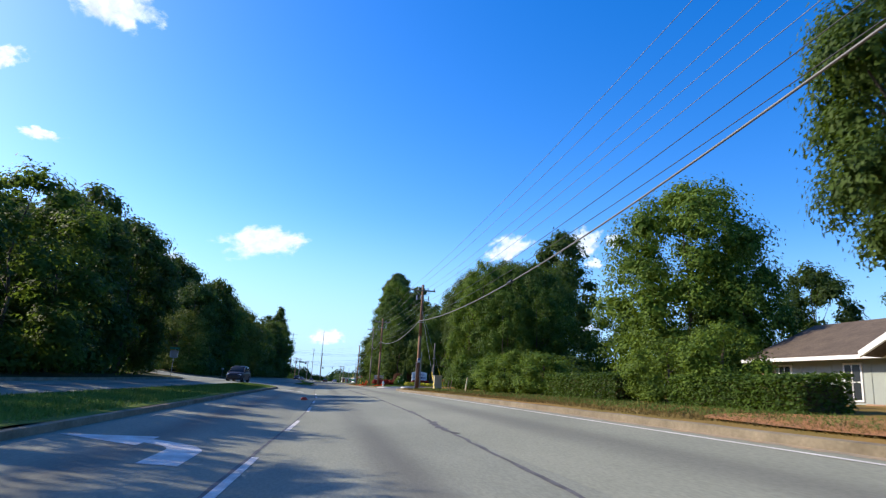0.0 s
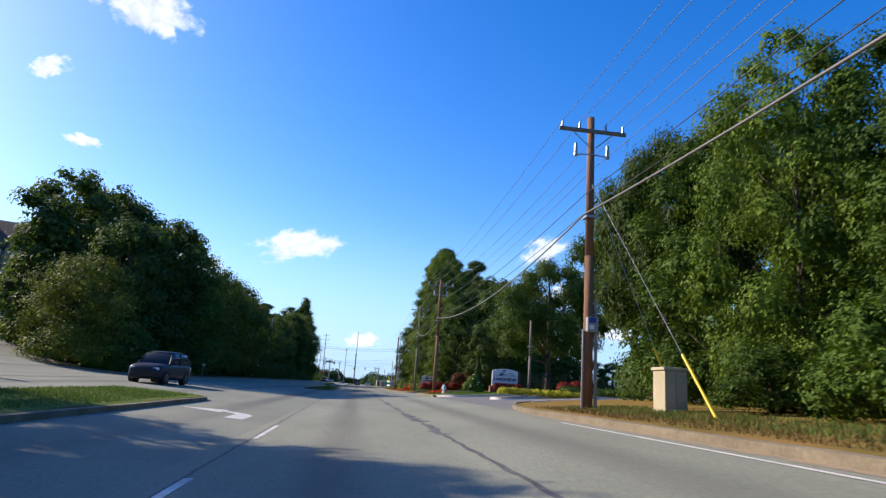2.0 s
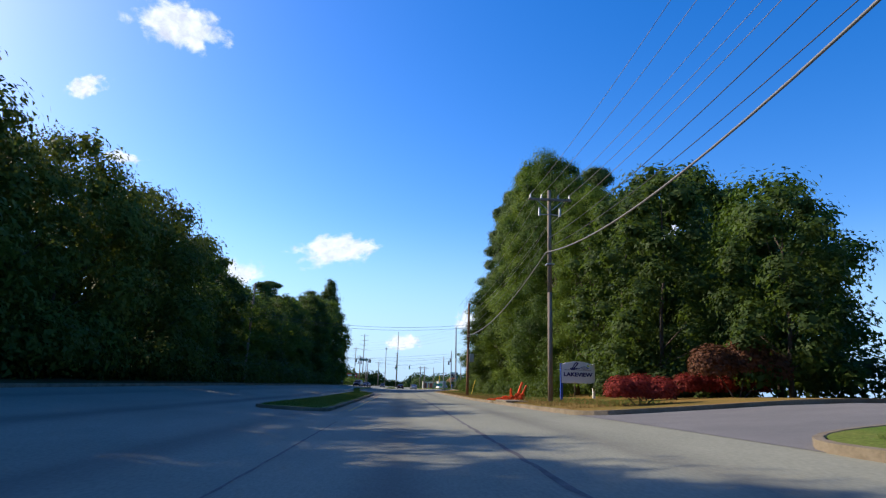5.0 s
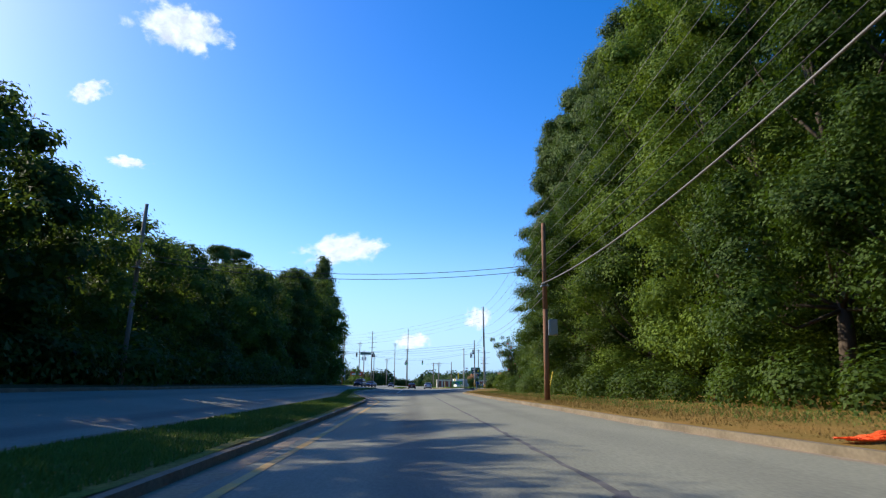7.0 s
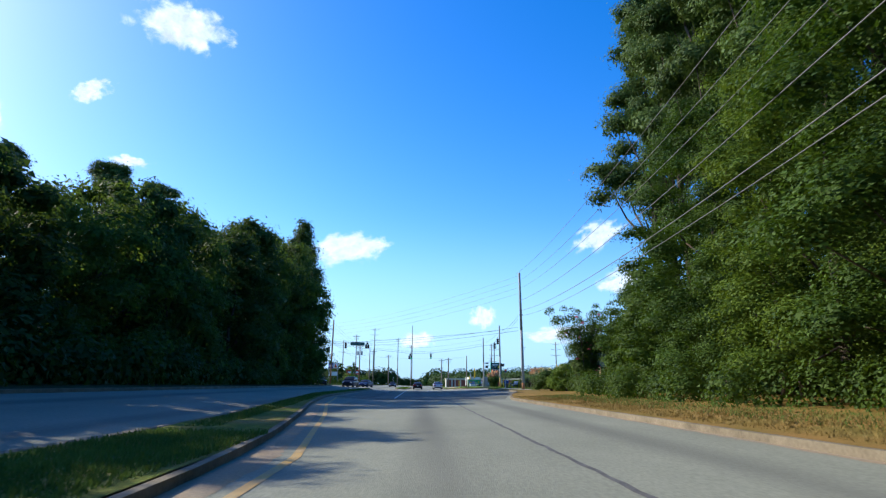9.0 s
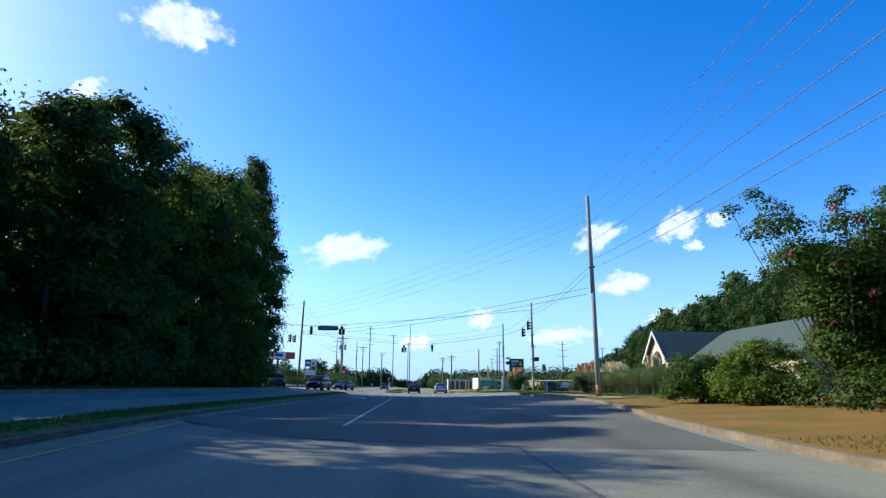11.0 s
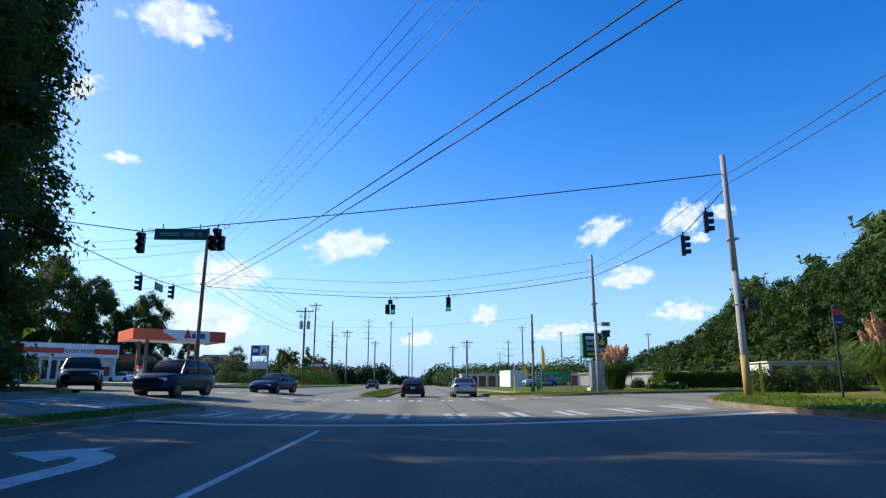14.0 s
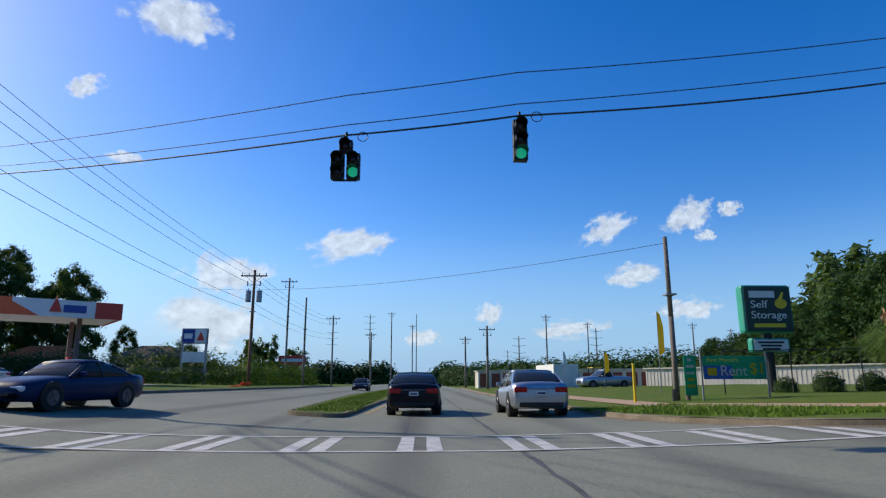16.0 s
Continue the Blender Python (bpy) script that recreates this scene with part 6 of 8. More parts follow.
def guy_wire(a, b, label):
    e = empty("guy_wire", *a)
    d = Vector(b) - Vector(a)
    part("strand", rod(bmesh.new(), (0, 0, 0), d, 0.01, seg=6), STEEL, e)
    part("guard", rod(bmesh.new(), (0, 0, 0), d.normalized() * 2.0, 0.035, seg=8), YELLOW_PL, e, "yellow plastic guard sleeve")
    return tagged(e, label, "guy wire")


guy_wire((7.9, 33.6, gz(7.9, 33.6)), (7.3, 39.8, 8.1), "steel guy wire with a yellow guard staying the pole")
guy_wire((9.6, 38.5, gz(9.6, 38.5)), (7.3, 39.8, 8.1), "steel guy wire with a yellow guard staying the pole")
part_box = empty("utility_cabinet", 8.75, 37.4, gz(8.75, 37.4) + 0.05)
CREAM_BOX = material("cream_cabinet_paint", (0.46, 0.41, 0.27), 0.6, second=(0.36, 0.31, 0.2), scale=2.0)
slab("body", part_box, CREAM_BOX, -0.32, -0.35, 0, 0.32, 0.35, 1.15, 0.02)
slab("lid", part_box, CREAM_BOX, -0.36, -0.39, 1.15, 0.36, 0.39, 1.24, 0.02)
slab("door_seam", part_box, STEEL, -0.01, -0.356, 0.1, 0.01, -0.35, 1.1)
tagged(part_box, "cream metal utility cabinet beside the pole", "cabinet")
# gear on the pole beside the verge
CONDUIT = material("grey_conduit", (0.30, 0.30, 0.30), 0.55, 0.3, fine=0.1)
gear = empty("meter_box", 7.3, 39.8, gz(7.3, 39.8) + 0.1)
slab("body", gear, CONDUIT, -0.14, -0.34, 2.35, 0.2, -0.14, 2.8, 0.02)
slab("plate", gear, BLUE, -0.1, -0.36, 2.62, 0.12, -0.338, 2.78)
slab("dial", gear, WHITE, -0.08, -0.36, 2.42, 0.06, -0.338, 2.55)
tagged(gear, "grey electric meter box strapped to the wooden pole", "meter box")
for dx, dy, top_, r_ in ((0.2, -0.1, 2.7, 0.035), (0.27, 0.0, 3.4, 0.045), (-0.2, -0.05, 2.4, 0.03)):
    cz = gz(7.3, 39.8) + 0.1
    tagged(part("conduit", rod(bmesh.new(), (7.3 + dx, 39.8 + dy, cz - 0.1), (7.3 + dx * 0.9, 39.8 + dy, cz + top_), r_, seg=10), CONDUIT), "grey metal conduit running up the pole", "conduit")


def gate_pier(x, y):
    """A brick pier with a tan hipped cap and a white name panel on the side of the road."""
    e = empty("entrance_pier", x, y, gz(x, y) + 0.1, 28)
    slab("brick_base", e, BRICK, -0.5, -0.4, -0.3, 0.5, 0.4, 0.55, 0.01)
    slab("shaft", e, STUCCO, -0.45, -0.35, 0.55, 0.45, 0.35, 1.95, 0.01)
    bm = bmesh.new()
    rod(bm, (0, 0, 1.95), (0, 0, 2.03), 0.78, 0.78, 4)
    rod(bm, (0, 0, 2.03), (0, 0, 2.45), 0.76, 0.2, 4)
    bmesh.ops.rotate(bm, verts=bm.verts, cent=(0, 0, 0), matrix=Matrix.Rotation(radians(45), 3, "Z"))
    part("cap", bm, SHINGLE, e, "tan shingled cap")
    n = 10
    face = prism(bmesh.new(), [(0.3, 0.6), (-0.5, 0.6)] + [(-0.5 + 0.8 * i / n, 2.3 - 0.1 * (2 * i / n - 1) ** 2) for i in range(n + 1)], -0.55, -0.45, "x")
    panel = part("panel", face, WHITE, e)
    slab("writing_bar", panel, NAVY, -0.56, -0.4, 1.2, -0.55, 0.2, 1.35)
    slab("blue_band", panel, BLUE, -0.56, -0.45, 0.9, -0.55, 0.25, 1.1)
    return tagged(e, "stucco entrance pier with a white panel and tan cap", "pier")


gate_pier(13.6, 47.4)
for x, y in ((15.6, 49.2), (17.2, 49.4)):
    leaf_bush("red_shrub", x, y, [((-0.5, 0, 0.4), (0.5, 0.5, 0.4)), ((0.3, 0.1, 0.5), (0.55, 0.55, 0.5))], 3000, 0.1, LEAF_RED, "red-leaved shrub under the oak", seed=int(y * 10))


sp_ = empty("street_name_post", -15.6, 47.6, gz(-15.6, 47.6) + 0.1)
part("post", rod(bmesh.new(), (0, 0, -0.1), (0.08, 0, 2.6), 0.03, seg=8), STEEL, sp_)
slab("name_plate", sp_, SIGN_GREEN, -0.4, -0.01, 2.55, 0.5, 0.01, 2.75, 0.004)
slab("stop_plate_back", sp_, STEEL, -0.33, -0.02, 1.75, 0.4, 0.0, 2.45, 0.12)
tagged(sp_, "thin steel post with a green street plate", "sign")
for x_, y_ in ((-14.6, 72.5), (-14.5, 84)):
    mb = empty("mailbox", x_, y_, gz(x_, y_) + 0.1)
    part("post", rod(bmesh.new(), (0, 0, -0.1), (0, 0, 0.95), 0.05, seg=8), TIMBER, mb)
    slab("box", mb, STEEL, -0.12, -0.25, 0.95, 0.12, 0.25, 1.2, 0.05)
    tagged(mb, "grey metal mailbox on a short post", "mailbox")


def iron_fence(a, b, h):
    e = empty("iron_fence", 0, 0, 0)
    a, b = Vector(a), Vector(b)
    n = int((b - a).length / 0.16)
    for i in range(n + 1):
        q = a.lerp(b, i / n)
        z = gz(q.x, q.y) + 0.1
        big = i % 15 == 0
        slab("post" if big else "picket", e, BLACK, q.x - (0.035 if big else 0.01), q.y - (0.035 if big else 0.01), z - 0.05, q.x + (0.035 if big else 0.01), q.y + (0.035 if big else 0.01), z + h + (0.1 if big else 0))
    for k in (0.2, h - 0.15):
        part("rail", rod(bmesh.new(), (a.x, a.y, gz(a.x, a.y) + 0.1 + k), (b.x, b.y, gz(b.x, b.y) + 0.1 + k), 0.02, seg=6), BLACK, e)
    return tagged(e, "black iron picket fence behind the estate sign", "fence")


iron_fence((14.6, 76.5), (30, 79.5), 1.7)


def storm_inlet(y0, y1):
    e = empty("storm_drain", 5.85, (y0 + y1) / 2, gz(5.85, y0))
    h = (y1 - y0) / 2
    slab("lid", e, KERB, -0.22, -h, 0.15, 1.0, h, 0.22, 0.015)
    slab("opening", e, BLACK, -0.2, -h * 0.95, 0.015, 0.1, h * 0.95, 0.149)
    for s in (-1, 1):
        slab("cheek", e, KERB, -0.215, s * h - 0.12, 0, 0.1, s * h + 0.12, 0.19, 0.01)
    return tagged(e, "concrete storm drain with a dark kerb opening", "drain")


storm_inlet(105.2, 108.6)


def gate_house(x, y, w, d, h, wall, roof, label, name="gate_house"):
    e = empty(name, x, y, gz(x, y) + 0.1)
    slab("wall", e, wall, -w / 2, -d / 2, -0.3, w / 2, d / 2, h)
    bm = bmesh.new()
    lo = [bm.verts.new((sx * (w / 2 + 0.5), sy * (d / 2 + 0.5), h)) for sx, sy in ((-1, -1), (1, -1), (1, 1), (-1, 1))]
    hi = [bm.verts.new((sx * w * 0.25, 0, h + d * 0.28)) for sx in (-1, 1)]
    for f in ((lo[0], lo[1], hi[1], hi[0]), (lo[1], lo[2], hi[1]), (lo[2], lo[3], hi[0], hi[1]), (lo[3], lo[0], hi[0]), (lo[3], lo[2], lo[1], lo[0])):
        bm.faces.new(f)
    part("roof", bm, roof, e)
    for k in (-0.3, 0.0, 0.3):
        window(e, k * w, -d / 2, 0.9, 1.0, 1.3, "y")
    slab("door", e, WHITE, w * 0.12, -d / 2 - 0.04, 0, w * 0.12 + 1.0, -d / 2, 2.1)
    return tagged(e, label, "house")


gate_house(48, 116, 10, 8, 3.3, TAN_WALL, SHINGLE, "low tan estate office with a brown hipped roof")


# ---------------------------------------------------------------- the crossing: signals and signs
def signal_section(parent, z, lit=None):
    slab("housing", parent, BLACK, -0.17, -0.09, z, 0.17, 0.12, z + 0.34, 0.02)
    bm = bmesh.new()
    bmesh.ops.create_cone(bm, segments=18, radius1=0.145, radius2=0.145, depth=0.28, matrix=Matrix.Translation((0, -0.2, z + 0.17)) @ pose(0, 0, 0, 90))
    bmesh.ops.delete(bm, geom=[v for v in bm.verts if v.co.z < z + 0.07], context="VERTS")
    bmesh.ops.delete(bm, geom=[f for f in bm.faces if len(f.verts) > 4], context="FACES_ONLY")
    part("visor", bm, BLACK, parent)
    bm = bmesh.new()
    bmesh.ops.create_uvsphere(bm, u_segments=14, v_segments=8, radius=0.135, matrix=Matrix.Translation((0, -0.09, z + 0.17)) @ Matrix.Diagonal((1, 0.35, 1, 1)))
    part("lens", bm, lit or material_lens, parent, "lit green lens" if lit else "")


material_lens = material("dark_lens", (0.03, 0.012, 0.01), 0.25)


def traffic_signal(x, y, zbottom, turn=0, lit=False, doghouse=False):
    e = empty("traffic_signal", x, y, zbottom, turn)
    def column(dx, dz, n, g):
        c = part("signal_column", box(bmesh.new(), -0.03, 0.0, 0.02, 0.03, 0.06, n * 0.35), BLACK, e)
        c.location = (dx, 0, dz)
        for i in range(n):
            signal_section(c, i * 0.355, GREEN_LIGHT if (g and i == 0) else None)
    if doghouse:
        column(-0.2, 0, 2, False)
        column(0.2, 0, 2, lit)
        column(0, 0.72, 1, False)
        top = 1.1
        slab("bracket", e, BLACK, -0.3, -0.03, -0.05, 0.3, 0.03, -0.01)
    else:
        column(0, 0, 3, lit)
        top = 1.08
    part("hanger", rod(bmesh.new(), (0, 0, top), (0, 0, top + 0.2), 0.035, seg=8), BLACK, e)
    bm = bmesh.new()
    for i in range(16):
        a, b = i / 16 * 6.283, (i + 1) / 16 * 6.283
        rod(bm, (0.42 + 0.13 * math.cos(a), 0, top + 0.08 + 0.13 * math.sin(a)), (0.42 + 0.13 * math.cos(b), 0, top + 0.08 + 0.13 * math.sin(b)), 0.012, seg=5)
    part("cable_coil", bm, WIRE, e)
    e.scale = (0.9, 0.9, 0.88)
    return tagged(e, "black five-lamp traffic signal hung from a span wire" if doghouse else "black three-lamp traffic signal hung from a span wire", "traffic signal", "signals at the crossing")


traffic_signal(-1.5, 254.7, 5.63, 0, True, True)
traffic_signal(2.35, 253.6, 5.7, 0, True)
traffic_signal(-12.0, 240.6, 6.75)
traffic_signal(-8.4, 239.8, 6.75, 0, False, True)
traffic_signal(12.6, 240.6, 6.85, 70)
traffic_signal(12.9, 238.8, 7.5, 70)
traffic_signal(-16.3, 250.6, 6.5, -70)
traffic_signal(-17.0, 257.4, 6.9, -70)
for x, y, z, plated in ((12.68, 254.2, 4.1, True), (13.28, 236.9, 3.9, False)):
    e = empty("walk_signal", x, y, z, 0)
    slab("housing", e, BLACK, -0.08, -0.22, 0, 0.4, 0.2, 0.42, 0.02)
    slab("visor", e, BLACK, -0.1, -0.3, 0.3, 0.42, -0.2, 0.43, 0.01)
    slab("bracket", e, STEEL, -0.55, -0.03, 0.18, -0.05, 0.03, 0.24)
    tagged(e, "small black pedestrian signal box on the pole", "signal")
    if plated:
        e = empty("plate_sign", x, y, z + 0.7, 0)
        slab("plate", e, WHITE, -0.1, -0.03, 0, 0.5, 0.0, 0.3, 0.005)
        slab("bracket", e, STEEL, -0.6, -0.02, 0.12, 0.0, 0.01, 0.16)
        slab("writing_bar", e, BLACK, 0.0, -0.036, 0.1, 0.4, -0.03, 0.2)
        tagged(e, "small white plate with dark markings on the pole", "sign")


def street_sign(x, y, z, w, turn=0):
    e = empty("street_name_sign", x, y, z, turn)
    slab("plate", e, SIGN_GREEN, -w / 2, -0.02, 0, w / 2, 0.02, 0.5, 0.008)
    slab("writing_bar", e, material_bar, -w * 0.40, -0.026, 0.17, -w * 0.02, -0.02, 0.34)
    slab("writing_bar", e, material_bar, w * 0.03, -0.026, 0.17, w * 0.26, -0.02, 0.34)
    slab("writing_bar", e, material_bar, w * 0.31, -0.026, 0.17, w * 0.40, -0.02, 0.34)
    for s in (-1, 1):
        slab("strap", e, STEEL, s * w * 0.35 - 0.02, -0.01, 0.5, s * w * 0.35 + 0.02, 0.01, 0.72)
    return tagged(e, "long green street sign with pale writing hung on a wire", "sign")


material_bar = material("dull_white_lettering", (0.22, 0.30, 0.27), 0.6)
street_sign(-10.0, 239.9, 7.2, 2.3)
street_sign(-16.67, 254.2, 6.99, 1.7, -84)

cab = empty("signal_cabinet", 12.75, 256.4, gz(12.75, 256.4) + 0.1)
slab("plinth", cab, CONCRETE, -0.6, -0.5, -0.1, 0.6, 0.5, 0.28, 0.02)
slab("body", cab, STEEL, -0.45, -0.35, 0.28, 0.45, 0.35, 1.95, 0.03)
slab("door", cab, STEEL, -0.4, -0.37, 0.35, 0.4, -0.35, 1.85, 0.01)
slab("handle", cab, BLACK, 0.28, -0.39, 1.0, 0.32, -0.37, 1.2)
tagged(cab, "grey metal signal cabinet on a concrete plinth", "cabinet")


def bench(x, y, turn):
    e = empty("bench", x, y, gz(x, y) + 0.13, turn)
    for i in range(4):
        slab("seat_slat", e, material_slat, -0.95, -0.45 + 0.115 * i, 0.44, 0.95, -0.345 + 0.115 * i, 0.475, 0.006)
    for i in range(5):
        slab("back_slat", e, material_slat, -0.95, 0.03 + 0.03 * i, 0.52 + 0.085 * i, 0.95, 0.06 + 0.03 * i, 0.595 + 0.085 * i, 0.006)
    for sx in (-0.8, 0.8):
        bm = bmesh.new()
        for a, b in (((sx, -0.45, 0), (sx, -0.42, 0.44)), ((sx, 0.1, 0), (sx, 0.0, 0.44)), ((sx, 0.0, 0.44), (sx, 0.2, 0.95)), ((sx, -0.44, 0.43), (sx, 0.02, 0.43)), ((sx, -0.44, 0.66), (sx, 0.08, 0.66)), ((sx, -0.43, 0.43), (sx, -0.43, 0.67))):
            rod(bm, a, b, 0.028, seg=8)
        part("end_frame", bm, BLUE, e, "blue metal end frame")
    return tagged(e, "slatted pale bench with blue metal ends beside the verge", "bench")


material_slat = material("weathered_white_slats", (0.74, 0.73, 0.69), 0.6, second=(0.60, 0.59, 0.55), scale=3, stretch=(0.4, 3, 3))
bench(13.45, 224.4, -82)
bn = empty("litter_bin", 12.8, 228.0, gz(12.8, 228) + 0.12)
bn.rotation_euler = (0, radians(-7), 0)
part("barrel", rod(bmesh.new(), (0, 0, 0), (0.02, 0, 0.72), 0.26, 0.3, 20), material("tan_bin_plastic", (0.38, 0.22, 0.10), 0.7, second=(0.30, 0.17, 0.08), scale=4), bn)
part("rim", rod(bmesh.new(), (0.02, 0, 0.7), (0.02, 0, 0.78), 0.32, 0.31, 20), BLUE, bn)
bin_lid = slab("lid", bn, BLUE, -0.3, -0.3, 0.76, 0.34, 0.3, 1.06, 0.05)
for s_ in (-0.305, 0.293):
    slab("opening", bin_lid, BLACK, -0.18, s_, 0.82, 0.22, s_ + 0.012, 0.98, 0.004)
tagged(bn, "leaning tan litter bin with a blue boxy lid", "bin")
marker_tube(12.45, 227.0, 1.25, (0, 0), WHITE, "square white post beside the litter bin", 0.06)
stop = empty("bus_stop_sign", 13.0, 231.5, gz(13, 231.5) + 0.1)
part("signpost", rod(bmesh.new(), (0, 0, -0.1), (0.03, 0, 2.85), 0.035, seg=10), BLACK, stop)
slab("plate", stop, NAVY, -0.02, -0.05, 2.25, 0.28, -0.03, 2.8, 0.006)
slab("stripe", stop, ORANGE, 0.0, -0.056, 2.56, 0.26, -0.049, 2.74)
slab("writing_bar", stop, WHITE, 0.03, -0.056, 2.33, 0.22, -0.049, 2.36)
tagged(stop, "narrow dark signpost with a small blue and orange plate", "sign")


def chain_fence(points, h, label):
    e = empty("chain_link_fence", 0, 0, 0)
    pts = dense(points, 2.6, closed=False)
    for x, y in pts:
        z = gz(x, y) + 0.1
        part("post", rod(bmesh.new(), (x, y, z - 0.1), (x, y, z + h), 0.03, seg=8), BLACK, e)
    for a, b in zip(pts, pts[1:]):
        za, zb = gz(*a) + 0.1, gz(*b) + 0.1
        part("top_rail", rod(bmesh.new(), (*a, za + h - 0.05), (*b, zb + h - 0.05), 0.022, seg=6), BLACK, e)
        bm = bmesh.new()
        n = 16
        A, B = Vector((*a, 0)), Vector((*b, 0))
        for i in range(-n, n):
            for s in (0, 1):
                f0, f1 = max(0, i) / n, min(n, i + n) / n
                h0, h1 = (f0 * n - i) / n, (f1 * n - i) / n
                p0, p1 = A.lerp(B, f0), A.lerp(B, f1)
                z0, z1 = (h0, h1) if s == 0 else (1 - h0, 1 - h1)
                rod(bm, (p0.x, p0.y, za + 0.05 + z0 * (h - 0.12)), (p1.x, p1.y, zb + 0.05 + z1 * (h - 0.12)), 0.0016, seg=3)
        part("wire_mesh", bm, BLACK, e)
    return tagged(e, label, "fence")


chain_fence([(15.0, 229.5), (15.0, 204), (17.5, 200)], 1.75, "black chain-link fence before tall ornamental grasses")


def pampas(x, y, h, seed, plumes=26, mat=None, spread=1.0):
    """A clump of arching blades with feathery plumes above."""
    rng = np.random.default_rng(seed)
    e = empty("pampas_grass", x, y, gz(x, y) + 0.1)
    n = 1300
    a = rng.random(n) * 6.283
    out = np.stack([np.cos(a), np.sin(a), np.zeros(n)], 1)
    side = np.stack([-np.sin(a), np.cos(a), np.zeros(n)], 1) * 0.015
    l = h * (0.42 + 0.4 * rng.random(n))[:, None]
    b0 = out * (rng.random(n)[:, None] * 0.35)
    up = np.array([0, 0, 1.0])
    p1 = b0 + out * l * 0.22 * spread + up * l * 0.62
    p2 = b0 + out * l * 0.55 * spread + up * l * 0.82
    p3 = b0 + out * l * 0.85 * spread + up * l * 0.62
    q = []
    for s, t, w0, w1 in ((b0, p1, 1, 0.9), (p1, p2, 0.9, 0.7), (p2, p3, 0.7, 0.1)):
        q.append(np.stack([s - side * w0, s + side * w0, t + side * w1, t - side * w1], 1))
    o = new("blades", leaf_mesh("blades", np.concatenate(q), BLADE))
    o.parent = e
    if plumes:
        lumps = []
        for i in range(plumes):
            b = rng.random() * 6.283
            r = 0.15 + 0.75 * rng.random() * spread
            z = h * (0.7 + 0.24 * rng.random())
            for k in range(5):  # a plume nods outwards towards its tip
                q = k / 4
                w = 0.13 * (1 - 0.65 * abs(2 * q - 0.7))
                lumps.append(((math.cos(b) * (r + 0.22 * q * q), math.sin(b) * (r + 0.22 * q * q), z - 0.4 + 0.62 * q - 0.12 * q * q), (w, w, 0.13)))
        v, _ = leaf_cloud(rng, lumps, plumes * 190, 0.1, 0.3, droop=0.9)
        o = new("plumes", leaf_mesh("plumes", v, mat or PLUME))
        o.parent = e
    return tagged(e, "clump of tall pampas grass with feathery plumes" if plumes else "clump of tall arching ornamental grass", "grass")


for i in range(15):
    y = 203.5 + 1.75 * i
    pampas(16.6 + 0.5 * math.sin(i * 2.3), y, 2.5 + 0.25 * math.sin(i * 1.3), 60 + i, 0)
for x, y, h, m, n in ((17.4, 222.0, 2.75, None, 60), (17.6, 223.9, 2.65, None, 34), (17.3, 220.4, 2.5, None, 44), (18.5, 236.6, 3.1, PLUME_PINK, 46), (18.5, 233.2, 3.1, PLUME_PINK, 30), (17.8, 228, 2.4, None, 10), (14.9, 258.6, 3.3, PLUME_PINK, 46), (14.2, 258.0, 2.9, PLUME_PINK, 24), (17.2, 211.8, 3.0, None, 22)):
    pampas(x, y, h, int(x * 100 + y), n, m, 0.85)
clipped_hedge((18.9, 261.3), (27.0, 262.6), 1.6, 1.2, 20000, 0.1, LEAF_LUSH, "long low clipped green hedge beside the drive", 71)
thicket([(15.9, 240.6), (20.0, 241.6)], 0.5, 1.6, 8000, 0.12, LEAF_DARK, "dark clipped hedge beside the church", 72, "hedge")
thicket([(16.5, 268.5), (19.5, 268)], 0.4, 1.0, 6000, 0.1, LEAF_DARK, "low dark clipped hedge under the storage sign", 73, "hedge")
thicket([(21, 267.5), (27, 266)], 0.4, 1.2, 6000, 0.12, LEAF_DARK, "low dark clipped hedge beside the storage wall", 74, "hedge")
leaf_bush("flowering_bush", 16.4, 253.6, [((-0.8, 0, 0.25), (0.5, 0.4, 0.28)), ((0, 0, 0.3), (0.5, 0.4, 0.3)), ((0.8, 0, 0.25), (0.5, 0.4, 0.28))], 3000, 0.09, LEAF_MID, "low shrub sprinkled with white flowers", (FLOWER, 40, 0.05), seed=75)
fan = []
for i in range(11):
    a, far_ = i * 2.4, 1.1 + 0.25 * (i % 5)
    for f, r in ((0.3, 1.0), (0.5, 1.0), (0.7, 0.85), (0.87, 0.62), (1.0, 0.36)):
        fan.append(((math.cos(a) * far_ * f * f * 1.4, math.sin(a) * far_ * f * f * 1.4, (5.6 + 0.35 * (i * 3 % 5)) * f), (r, r, r * 0.9)))
leaf_bush("crape_myrtle", 13.2, 186.3, fan, 24000, 0.12, LEAF_MID, "fanning crape myrtle with pink blossom at the wood's end", (PINK, 34, 0.12), seed=76)
plant("bush_dark", 12.0, 194.0, 0.85, 40, 1.2, label="rounded dark bush at the end of the wood", name="bush", category="bush")
plant("bush", 12.6, 190.5, 0.9, 90, 1.1, label="rounded green bush at the end of the wood", name="bush", category="bush")


